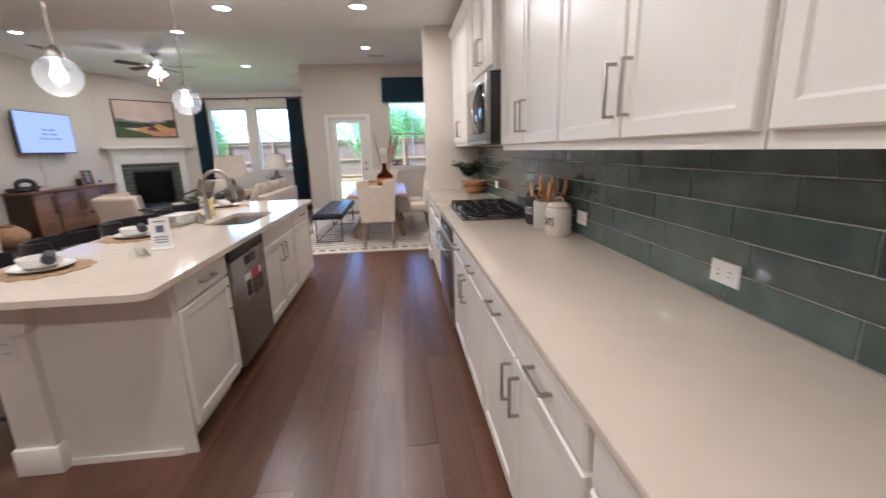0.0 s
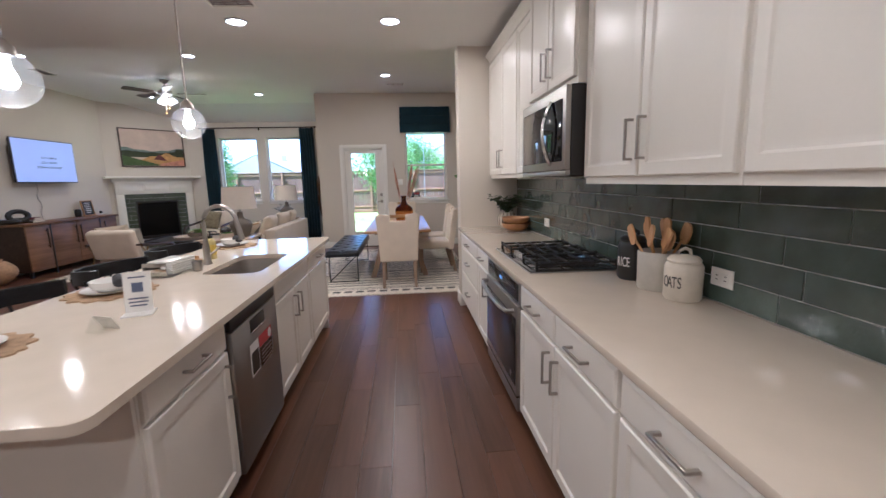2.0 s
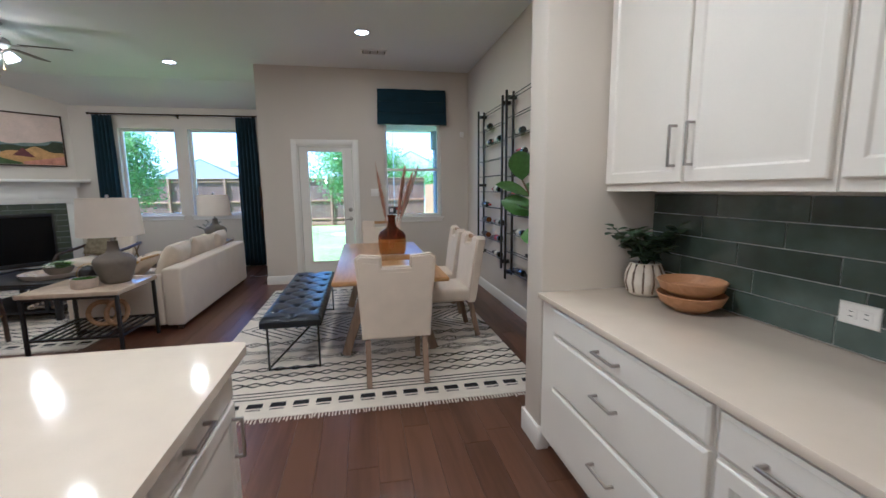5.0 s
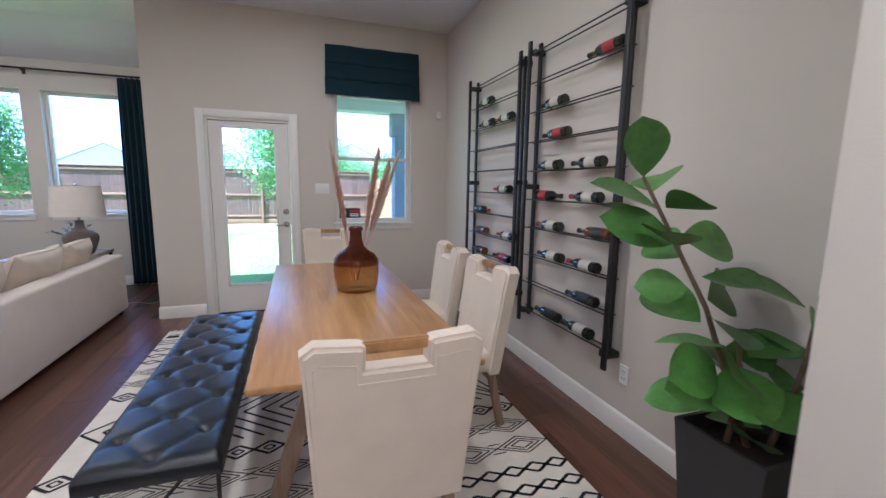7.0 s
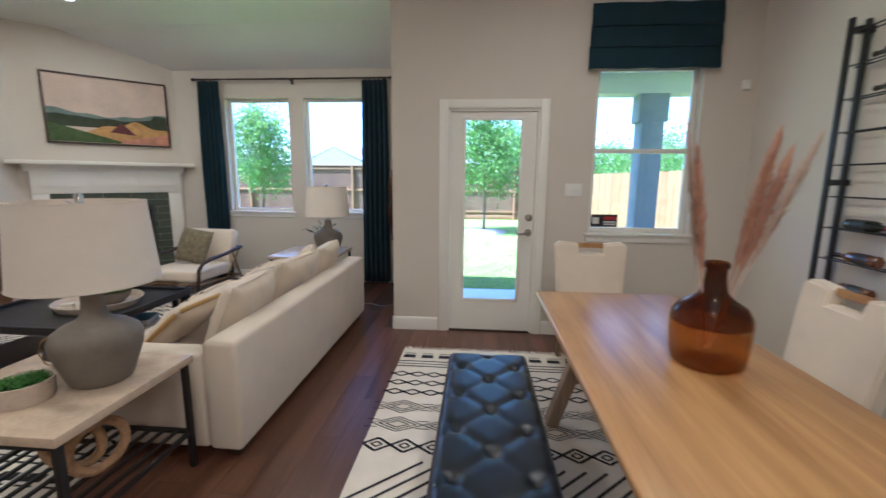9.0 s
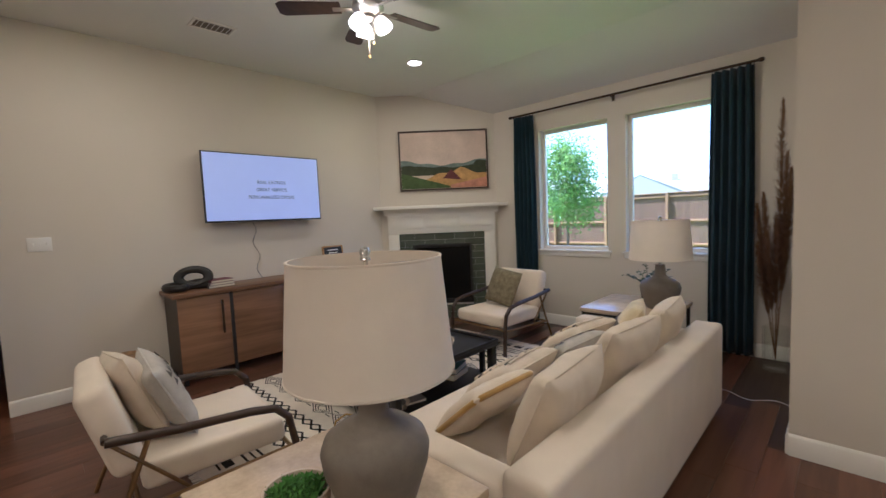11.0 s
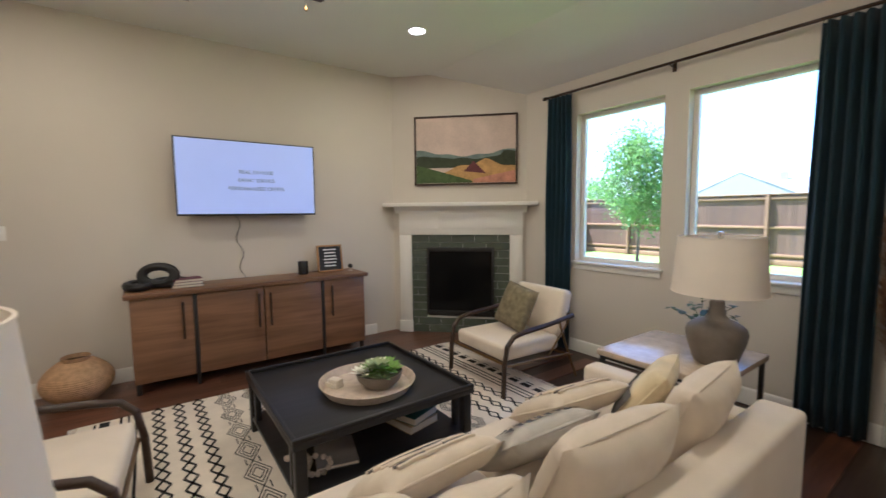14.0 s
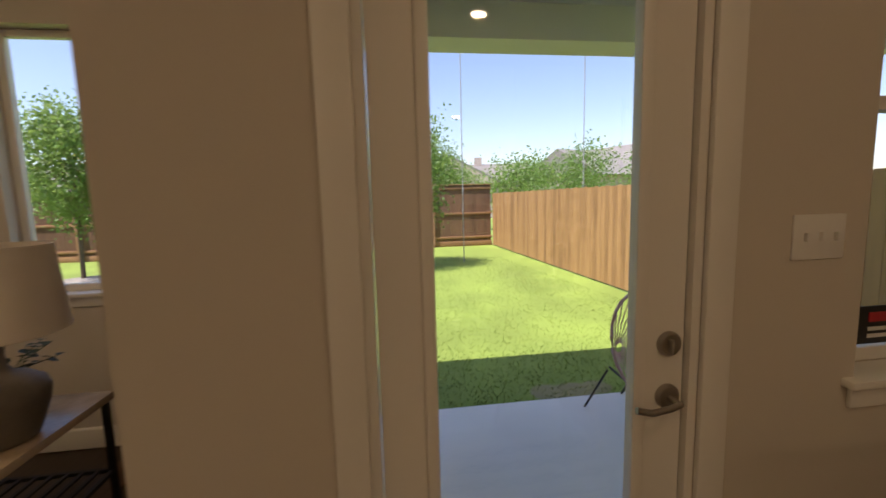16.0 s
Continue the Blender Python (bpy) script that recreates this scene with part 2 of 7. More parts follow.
def prism(poly, a0, a1, axis="z", bm=None):
    """A polygon in the plane across axis, drawn out from a0 to a1. Polygon pairs: z: x,y; y: x,z; x: y,z."""
    bm = bm or bmesh.new()

    def place(u, v, w):
        return {"z": (u, v, w), "y": (u, w, v), "x": (w, u, v)}[axis]
    lo, hi = [bm.verts.new(place(u, v, a0)) for u, v in poly], [bm.verts.new(place(u, v, a1)) for u, v in poly]
    n = len(poly)
    for k in range(n):
        bm.faces.new((lo[k], lo[(k + 1) % n], hi[(k + 1) % n], hi[k]))
    bm.faces.new(lo[::-1])
    bm.faces.new(hi)
    bmesh.ops.recalc_face_normals(bm, faces=bm.faces)
    return bm


def pillow(w, h, d, bm=None, n=22, sag=0.06, seed=0):
    """A stuffed cushion in the xz plane, w wide, h high, d thick."""
    bm = bm or bmesh.new()
    for side in (1, -1):
        g = []
        for i in range(n + 1):
            row = []
            for j in range(n + 1):
                u, v = 2 * i / n - 1, 2 * j / n - 1
                puff = max(0, (1 - u ** 4) * (1 - v ** 4)) ** 0.55
                pinch = 1 - sag * (1 - abs(u) ** 3) * abs(v) ** 3, 1 - sag * (1 - abs(v) ** 3) * abs(u) ** 3
                wob = 0.12 * noise.noise((u * 1.7 + seed, v * 1.7, side * 2.0)) + 0.07 * noise.noise((u * 4 + seed, v * 4, 3.0)) + 0.05 * noise.noise((u * 9 + seed, v * 3, 7.0))
                row.append(bm.verts.new((u * w / 2 * pinch[1], side * d / 2 * puff * (1 + wob), v * h / 2 * pinch[0])))
            g.append(row)
        for i in range(n):
            for j in range(n):
                f = (g[i][j], g[i + 1][j], g[i + 1][j + 1], g[i][j + 1])
                bm.faces.new(f if side < 0 else f[::-1])
    bmesh.ops.remove_doubles(bm, verts=bm.verts, dist=0.0005)
    return bm


def mesh_ob(name, bm, material=None, smooth=40):
    me = bpy.data.meshes.new(name)
    bmesh.ops.recalc_face_normals(bm, faces=bm.faces)
    bm.to_mesh(me)
    bm.free()
    if smooth:
        me.shade_smooth()
        me.set_sharp_from_angle(angle=radians(smooth))
    if material:
        me.materials.append(material)
    return new(name, me)


def part(name, bm, material, parent, label="", smooth=40):
    ob = mesh_ob(name, bm, material, smooth)
    ob.parent = parent
    return tagged(ob, label)


def piece(name, me, parent, m):
    """One more object on a shared mesh."""
    ob = new(name, me)
    ob.parent = parent
    ob.matrix_basis = m
    return ob


def mesh_of(bm, material, smooth=0):
    me = bpy.data.meshes.new("piece")
    bmesh.ops.recalc_face_normals(bm, faces=bm.faces)
    bm.to_mesh(me)
    bm.free()
    if smooth:
        me.shade_smooth()
        me.set_sharp_from_angle(angle=radians(smooth))
    me.materials.append(material)
    return me


def thing(name, m, label, category, group=""):
    ob = new(name)
    ob.empty_display_size = 0.1
    ob.matrix_basis = m
    return tagged(ob, label, category, group)


def structure(name, bm, material, label="", smooth=0):
    return tagged(mesh_ob(name, bm, material, smooth), label, "", "", "structure")


def merge(bm, other, m=None):
    me = bpy.data.meshes.new("tmp")
    other.to_mesh(me)
    other.free()
    if m is not None:
        me.transform(m)
    bm.from_mesh(me)
    bpy.data.meshes.remove(me)
    return bm


def moved(bm, m):
    bmesh.ops.transform(bm, matrix=m, verts=bm.verts)
    return bm


# ---- structure ----
XK, XD, XT, YD, YW = 1.31, 1.47, -6.62, 10.13, 12.06   # kitchen wall, dining wall, TV wall, door wall, window wall
ZK, ZC = 2.84, 3.34                                     # kitchen ceiling, main ceiling
YE = 5.42                                               # where the kitchen ceiling ends
T = 0.14

structure("floor", box(B(-12, -3, -0.25, XD + T, YD + T, -0.012), -12, YD + T, -0.25, -1.80 + T, YW + T, -0.012), M_DARKWOOD, "dark subfloor under hardwood planks")
structure("wall_kitchen", B(XK, -3, -0.012, XK + T, 5.29, ZK), M_WALL, "warm white painted kitchen wall")
structure("wall_stub", B(0.645, 5.29, -0.012, XK + T, 5.50, ZC, 0.012), M_WALL, "painted wall end beside the counter with rounded corners", 30)
structure("wall_dining", B(XD, 5.50, -0.012, XD + T, YD + T, ZC), M_WALL, "warm white painted dining wall")
structure("wall_back", B(-12, -3 - T, -0.012, XK + T, -3, ZC), M_WALL, "painted wall behind the kitchen")
structure("wall_stub_rear", B(XK + T, 5.36, -0.012, XD + T, 5.50, ZC), M_WALL, "painted return wall")


def wall_y(name, y, y2, x0, x1, z1, holes, label):
    """A wall across y with rectangular holes (x0, x1, z0, z1)."""
    bm = bmesh.new()
    xs = x0
    for a, b, c, d in sorted(holes):
        box(bm, xs, y, -0.012, a, y2, z1)
        if c > 0:
            box(bm, a, y, -0.012, b, y2, c)
        box(bm, a, y, d, b, y2, z1)
        xs = b
    box(bm, xs, y, -0.012, x1, y2, z1)
    return structure(name, bm, M_WALL, label)


DOOR = (-1.255, -0.405, 0.0, 2.175)
WIN1 = (0.09, 1.01, 1.03, 2.56)
WIN2 = (-4.64, -3.69, 1.03, 2.645)
WIN3 = (-3.475, -2.53, 1.03, 2.645)
wall_y("wall_door", YD, YD + T, -1.80, XD, ZC, [DOOR, WIN1], "warm white wall with a glazed door and a window")
wall_y("wall_window", YW, YW + T, -5.4, -1.80 + T, ZC, [WIN2, WIN3], "painted wall with two tall windows")
structure("wall_alcove", B(-1.80, YD + T, -0.012, -1.80 + T, YW, ZC), M_WALL, "painted side wall of the window alcove")
structure("wall_tv", B(XT - T, 6.80, -0.012, XT, 10.86, ZC), M_WALL, "warm white wall behind the television")
structure("wall_tv_header", B(XT - T, 4.3, 2.55, XT, 6.80, ZC), M_WALL, "painted header over the hall opening")
bm = prism([(XT, 10.83), (-5.39, YW), (-5.39, YW + T), (XT - T, YW + T), (XT - T, 10.86), (XT, 10.86)], -0.012, ZC)
structure("wall_fireplace", bm, M_WALL, "painted diagonal corner wall over the fireplace")
structure("wall_left", B(-4.51 - T, -3, -0.012, -4.51, 4.16, ZC), M_WALL, "painted wall with a white panel door")
structure("column", B(-6.02, 6.20, -0.012, -5.62, 6.60, ZC, 0.015), M_WALL, "white painted square column beside the stairs", 30)
structure("wall_hall_far", B(-12, 4.3, -0.012, -12 + T, 12.2, 5.2), M_WALL, "painted hall wall")
structure("wall_hall_end", B(-12 + T, 9.2, -0.012, XT - T, 9.2 + T, 5.2), mat("green_wall_paint", (0.07, 0.15, 0.12), 0.7, var=0.03, bump=0.12, fine=180), "dark green painted bedroom wall")
structure("wall_hall_near", B(-12, -3, -0.012, -12 + T, 4.3, ZC), M_WALL, "painted hall wall")
structure("ceiling_kitchen", B(-12, -3, ZK, XK + T, YE, ZC + 0.2), M_CEIL, "white textured kitchen ceiling")
bm = B(-12, YE, ZC, XD + T, 11.2, ZC + 0.2)
prism([(11.2, ZC), (YW, 3.03), (YW + T, 3.03), (YW + T, ZC + 0.2), (11.2, ZC + 0.2)], XT - T, -1.80 + T, "x", bm)
structure("ceiling", bm, M_CEIL, "white textured ceiling sloping down to the window wall")

bm = bmesh.new()
BH, BT = 0.135, 0.016


def skirt(bm, p, q, h=BH, t=BT):
    """A baseboard along the line p to q, standing to the left of it."""
    p, q = Vector(p), Vector(q)
    d = (q - p).normalized()
    n = Vector((-d.y, d.x))
    m = Matrix(((d.x, n.x, 0, p.x), (d.y, n.y, 0, p.y), (0, 0, 1, 0), (0, 0, 0, 1)))
    s = prism([(0.001, -0.004), (t, -0.004), (t, h - 0.02), (t * 0.55, h - 0.006), (0.001, h)], 0, (q - p).length, "x")
    merge(bm, s, m)


for a, b in (((XD, 5.5), (XD, YD)), ((0.645, 5.29), (0.70, 5.29)), ((1.1, 5.5), (0.645, 5.5)), ((XD, YD), (-0.31, YD)), ((-1.35, YD), (-1.8, YD)), ((-1.8, YD), (-1.8, YW)),
             ((-1.8, YW), (-5.3, YW)), ((XT, 10.55), (XT, 6.8))):
    skirt(bm, a, b)
merge(bm, B(0.629, 5.274, -0.004, 0.70, 5.516, BH, 0.006))
structure("baseboard", bm, M_TRIM, "white moulded baseboard", 30)

# ---- kitchen ----
def rings(w, h, steps):
    """A panel front in the yz plane, facing -x, from nested rectangles (inset, x)."""
    bm = bmesh.new()
    loops = []
    for i, x in steps:
        loops.append([bm.verts.new(p) for p in ((x, i, i), (x, w - i, i), (x, w - i, h - i), (x, i, h - i))])
    for a, b in zip(loops, loops[1:]):
        for k in range(4):
            bm.faces.new((a[k], a[(k + 1) % 4], b[(k + 1) % 4], b[k]))
    bm.faces.new(loops[-1])
    bm.faces.new(loops[0][::-1])
    return bm


def pull(parent, y, z, length=0.14, vertical=True, x=-0.02):
    """A square bar pull with two posts, standing off a front that faces -x."""
    bm = bmesh.new()
    h = length / 2
    for s in (-1, 1):
        c = (y, z + s * h) if vertical else (y + s * h, z)
        box(bm, x - 0.03, c[0] - 0.005, c[1] - 0.005, x + 0.001, c[0] + 0.005, c[1] + 0.005)
    dy, dz = (0.005, h + 0.005) if vertical else (h + 0.005, 0.005)
    box(bm, x - 0.038, y - dy, z - dz, x - 0.027, y + dy, z + dz, 0.002, 1)
    return part("handle", bm, M_NICKEL, parent, "satin nickel bar pull")


def front(name, parent, y, z, w, h, hy, hz, vertical, length=0.14):
    """A drawer or door front with its pull; y, z is the lower corner, hy, hz the pull's place on it."""
    if name == "drawer":
        bm = rings(w, h, ((0, 0), (0, -0.014), (0.012, -0.02), (0.02, -0.02)))
    else:
        bm = rings(w, h, ((0, 0), (0, -0.015), (0.005, -0.02), (0.05, -0.02), (0.058, -0.012), (0.064, -0.011), (0.078, -0.013)))
    ob = part(name, bm, M_CAB, parent, smooth=20)
    ob.matrix_basis = pose(0, y, z)
    if hy is not None:
        pull(ob, hy, hz, length, vertical)
    return ob


def base_unit(m, w, layout, label, group, fill=0.0, deep=0.585):
    """A base cabinet facing -x, w wide along y, its front at x = 0. layout: drawers3, two, one or sink. fill: a plain strip at its far side."""
    c = thing("base_cabinet", m, label, "cabinet", group)
    bm = B(0.0, 0.002, 0.1, deep, w - 0.002, 0.66 if layout == "sink" else 0.883)
    if layout == "sink":
        box(bm, 0.0, 0.002, 0.66, 0.018, w - 0.002, 0.883)
    box(bm, 0.07, 0.002, 0.0, deep, w - 0.002, 0.1)
    part("body", bm, M_CAB, c)
    g = 0.012
    w -= fill
    if layout == "drawers3":
        for z, h, hz in ((0.742, 0.126, 0.063), (0.46, 0.268, 0.155), (0.135, 0.311, 0.17)):
            front("drawer", c, g, z, w - 2 * g, h, (w - 2 * g) / 2, hz, False)
        return c
    if layout == "sink":
        ob = part("false_front", rings(w - 2 * g, 0.126, ((0, 0), (0, -0.014), (0.012, -0.02), (0.02, -0.02))), M_CAB, c, smooth=20)
        ob.matrix_basis = pose(0, g, 0.742)
    n = 1 if layout == "one" else 2
    dw = (w - g * (n + 1)) / n
    for k in range(n):
        y = g + k * (dw + g)
        if layout != "sink":
            front("drawer", c, y, 0.742, dw, 0.126, dw / 2, 0.063, False)
        hy = (dw - 0.045 if k == 0 else 0.045) if n == 2 else 0.045
        front("door", c, y, 0.135, dw, 0.593, hy, 0.475, True)
    return c


def upper_unit(m, w, h, n, label, group, depth=0.305):
    """A wall cabinet facing -x with n doors."""
    c = thing("wall_cabinet", m, label, "cabinet", group)
    part("body", B(0, 0.001, 0, depth, w - 0.001, h), M_CAB, c)
    g = 0.014
    dw = (w - g * (n + 1)) / n
    for k in range(n):
        hy = (dw - 0.04 if k == 0 else 0.04) if n == 2 else 0.04
        front("door", c, g + k * (dw + g), 0.035, dw, h - 0.06, hy, 0.15, True, 0.16)
    bm = prism([(0.0, h), (-0.012, h), (-0.02, h + 0.025), (-0.055, h + 0.065), (-0.055, h + 0.08), (depth, h + 0.08), (depth, h)], 0.0, w, "y")
    part("crown", bm, M_CAB, c, smooth=20)
    return c


CF = 0.655
for y0, y1, kind, lab, fill in ((4.14, 5.286, "drawers3", "white cabinet with three wide drawers beside the wall end", 0.15), (3.68, 4.135, "one", "white base cabinet with a drawer over a door", 0.0),
                                (1.74, 2.80, "two", "white base cabinet with two drawers and two doors", 0.0), (0.635, 1.735, "two", "white base cabinet with two drawers and two doors", 0.0),
                                (-0.46, 0.63, "two", "white base cabinet with two drawers and two doors", 0.0), (-1.32, -0.465, "two", "white base cabinet with two drawers and two doors", 0.0)):
    base_unit(pose(CF, y0, 0), y1 - y0, kind, lab, "base cabinets along the wall", fill, 0.645)
UF = 1.003
for y0, y1, z0, z1, n, lab, xf in ((4.17, 5.284, 1.45, 2.66, 2, "white wall cabinet with two panel doors", UF), (3.665, 4.165, 1.45, 2.66, 1, "narrow white wall cabinet with one door", UF),
                                   (2.835, 3.655, 1.93, 2.755, 2, "short white cabinet over the microwave", 0.95), (1.77, 2.825, 1.405, 2.66, 2, "white wall cabinet with two panel doors", UF),
                                   (0.705, 1.765, 1.405, 2.66, 2, "white wall cabinet with two panel doors", UF), (-0.36, 0.70, 1.405, 2.66, 2, "white wall cabinet with two panel doors", UF)):
    upper_unit(pose(xf, y0, z0), y1 - y0, z1 - z0, n, lab, "wall cabinets", XK - xf - 0.002)

bm = B(0.622, -1.33, 0.884, 1.302, 5.288, 0.914, 0.004)
w = mesh_ob("worktop", bm, M_QUARTZ)
tagged(w, "cream quartz worktop along the kitchen wall", "worktop")


def outlet(m, label, gangs=1, wide=False):
    o = thing("wall_outlet", m, label, "outlet")
    w = 0.12 if wide else 0.075
    part("plate", rings(w, 0.12, ((0, 0), (0, -0.003), (0.004, -0.006), (0.01, -0.006))), M_WHITEPLASTIC, o, smooth=20)
    for k in range(2):
        sk_ = part("socket", B(-0.0085, 0.02, 0.02 + k * 0.045, -0.005, w - 0.02, 0.055 + k * 0.045, 0.002, 1), M_WHITEPLASTIC, o)
        for s in (-0.008, 0.008):
            part("slot", B(-0.009, w / 2 + s - 0.0015, 0.033 + k * 0.045, -0.0084, w / 2 + s + 0.0015, 0.045 + k * 0.045), M_BLACK, sk_, smooth=0)
    return o


for y, z in ((1.10, 1.012), (2.17, 1.022), (4.27, 1.045)):
    o = outlet(pose(1.2983, y, z), "white outlet plate on the green tile")
    o.matrix_basis = pose(1.2983, y, z, 90, 0, 0) @ Matrix.Translation((0, -0.0375, -0.06))

# cooktop
ck = thing("gas_cooktop", pose(0.71, 2.85, 0.9142), "black glass gas cooktop with cast iron grates and steel knobs", "cooktop")
part("base", B(0, 0, 0.002, 0.53, 0.86, 0.012, 0.004), mat("black_enamel", (0.02, 0.02, 0.022), 0.16, var=0.1, coat=0.6), ck)
part("steel_edge", B(-0.006, -0.006, 0, 0.536, 0.866, 0.006, 0.002), M_STEEL, ck, "thin steel edge")
for gy in (0.02, 0.3, 0.58):
    bm = bmesh.new()
    x0, x1, y0, y1, z = (0.13 if gy == 0.3 else 0.04), 0.51, gy, gy + 0.26, 0.045
    for p, q in (((x0, y0), (x1, y0)), ((x0, y1), (x1, y1)), ((x0, y0), (x0, y1)), ((x1, y0), (x1, y1)), ((x0, (y0 + y1) / 2), (x1, (y0 + y1) / 2))):
        bar((*p, z), (*q, z), 0.011, 0.014, bm)
    for k in range(1, 5):
        x = x0 + (x1 - x0) * k / 5
        bar((x, y0 + 0.02, z + 0.006), (x, y1 - 0.02, z + 0.006), 0.009, 0.012, bm)
    for x in (x0, x1):
        for y in (y0, y1):
            bar((x, y, 0.012), (x, y, z + 0.016), 0.013, 0.013, bm)
    part("grate", bm, M_IRON, ck, "cast iron grate")
for x, y, r in ((0.15, 0.15, 0.045), (0.4, 0.15, 0.035), (0.3, 0.43, 0.055), (0.15, 0.71, 0.035), (0.4, 0.71, 0.045)):
    bu = part("burner", lathe([(0, 0.012), (r * 1.3, 0.012), (r * 1.25, 0.02), (r, 0.022), (r, 0.03), (0, 0.032)], 20, (x, y, 0)), M_IRON, ck)
    part("burner_ring", lathe([(r * 1.02, 0.016), (r * 1.15, 0.0235), (r * 1.02, 0.026)], 20, (x, y, 0)), M_STEEL, bu, "steel burner ring")
for k in range(5):
    part("knob", lathe([(0.02, 0.012), (0.02, 0.02), (0.016, 0.035), (0.014, 0.038), (0, 0.038)], 16, (0.07, 0.29 + k * 0.065, 0)), M_STEEL, ck, "steel control knob")

# oven
ov = thing("wall_oven", pose(CF, 2.806, 0), "built-in stainless oven with a black glass door", "oven")
part("body", B(0.0, 0.002, 0.1, 0.58, 0.866, 0.882), M_STEEL, ov)
cpn = part("control_panel", B(-0.02, 0.01, 0.745, 0.0, 0.858, 0.875, 0.004), M_STEEL, ov, "steel-framed control panel")
part("control_glass", B(-0.023, 0.03, 0.757, -0.0195, 0.838, 0.858, 0.001), M_BLACKGLASS, cpn, "black control glass")
part("clock_display", B(-0.0238, 0.40, 0.80, -0.0231, 0.47, 0.822), mat("blue_clock_digits", (0.25, 0.5, 0.9), emit=0.04), cpn, "dim blue clock display")
d = part("oven_door", B(-0.032, 0.01, 0.2, 0.0, 0.858, 0.738, 0.006), M_STEEL, ov)
part("oven_glass", B(-0.036, 0.035, 0.25, -0.0315, 0.833, 0.66, 0.003), M_BLACKGLASS, d, "black glass oven window")
bm = tube([(-0.034, 0.06, 0.7), (-0.075, 0.075, 0.695), (-0.085, 0.2, 0.685), (-0.088, 0.434, 0.68), (-0.085, 0.668, 0.685), (-0.075, 0.793, 0.695), (-0.034, 0.808, 0.7)], 0.013, 10)
part("oven_handle", bm, M_STEEL, d, "curved steel handle")
part("logo_disc", moved(lathe([(0.02, 0), (0.02, 0.002), (0, 0.002)], 16), pose(-0.037, 0.12, 0.3, 0, -90, 0)), M_CHROME, d)
part("lower_panel", B(-0.028, 0.01, 0.105, 0.0, 0.858, 0.193, 0.004), M_STEEL, ov)
part("trim_strip", B(-0.033, 0.008, 0.193, 0.0, 0.86, 0.2), M_BLACK, ov)

# microwave
mw = thing("microwave", pose(0.90, 2.838, 1.45), "over-range stainless microwave with black glass door", "microwave")
part("body", B(0.02, 0, 0.0, 0.405, 0.812, 0.475, 0.004), M_BLACK, mw)
d = part("microwave_door", B(-0.012, 0.002, 0.03, 0.02, 0.81, 0.472, 0.006), M_STEEL, mw)
part("door_glass", B(-0.016, 0.045, 0.08, -0.0115, 0.765, 0.41, 0.004), M_BLACKGLASS, d)
part("lower_lip", B(-0.008, 0.002, 0.0, 0.02, 0.81, 0.028, 0.003), M_STEEL, mw)
bm = tube([(-0.02 - 0.052 * (1 - q * q), 0.0, q * 0.175) for q in [-1 + k / 8 for k in range(17)]], 0.009, 10)
moved(bm, Matrix.Translation((0, 0.2, 0.24)) @ Matrix.Diagonal((1, 2.2, 1, 1)))
part("microwave_handle", bm, M_CHROME, d, "bowed polished steel handle")
part("vent_grille", B(0.03, 0.05, -0.004, 0.39, 0.76, 0.0), M_IRON, mw)

# ---- island ----
IX0, IX1, IY0, IY1 = -1.72, -0.725, 1.57, 4.84
SK = (-1.225, -0.875, 3.20, 3.90)
bm = bmesh.new()
z0, z1 = 0.884, 0.914


def slab_with_hole(bm, outer, hole):
    vo = {z: [bm.verts.new((x, y, z)) for x, y in outer] for z in (z0, z1)}
    vh = {z: [bm.verts.new((x, y, z)) for x, y in hole] for z in (z0, z1)}
    n, k = len(outer), len(hole)
    for i in range(n):
        bm.faces.new((vo[z0][i], vo[z0][(i + 1) % n], vo[z1][(i + 1) % n], vo[z1][i]))
    for i in range(k):
        bm.faces.new((vh[z0][i], vh[z1][i], vh[z1][(i + 1) % k], vh[z0][(i + 1) % k]))
    for z in (z0, z1):
        es = []
        for ring in (vo[z], vh[z]):
            for i in range(len(ring)):
                es.append(bm.edges.get((ring[i], ring[(i + 1) % len(ring)])))
        bmesh.ops.triangle_fill(bm, use_beauty=True, use_dissolve=False, edges=es)


def rounded(x0, y0, x1, y1, r, n=4):
    pts = []
    for cx, cy, a in ((x1 - r, y0 + r, -90), (x1 - r, y1 - r, 0), (x0 + r, y1 - r, 90), (x0 + r, y0 + r, 180)):
        pts += [(cx + r * math.cos(radians(a + 90 * k / n)), cy + r * math.sin(radians(a + 90 * k / n))) for k in range(n + 1)]
    return pts


slab_with_hole(bm, rounded(IX0, IY0, IX1, IY1, 0.05), rounded(SK[0], SK[2], SK[1], SK[3], 0.07))
tagged(mesh_ob("island_worktop", bm, M_QUARTZ, 30), "white quartz island top with a sink cut-out", "worktop")
IB = -0.785   # cabinet front
flip = Matrix.Rotation(math.pi, 4, "Z")
for y0, y1, kind, lab in ((1.84, 2.44, "one", "white island cabinet with a drawer over a door"), (3.10, 4.02, "sink", "white sink cabinet with two doors"), (4.025, 4.76, "one", "white island cabinet at the far end")):
    base_unit(Matrix.Translation((IB, y1, 0)) @ flip, y1 - y0, kind, lab, "island cabinets")
structure("island_back", B(-1.40, 1.825, 0, -1.375, 4.78, 0.883), M_CAB, "white island back panel")
structure("island_end_far", B(-1.374, 4.762, 0, IB, 4.78, 0.883), M_CAB, "white island end panel")
bm = B(-1.374, 1.822, 0, IB, 1.838, 0.883)
box(bm, -1.374, 1.812, 0, IB - 0.06, 1.822, 0.03)
structure("island_end", bm, M_CAB, "white island end panel")
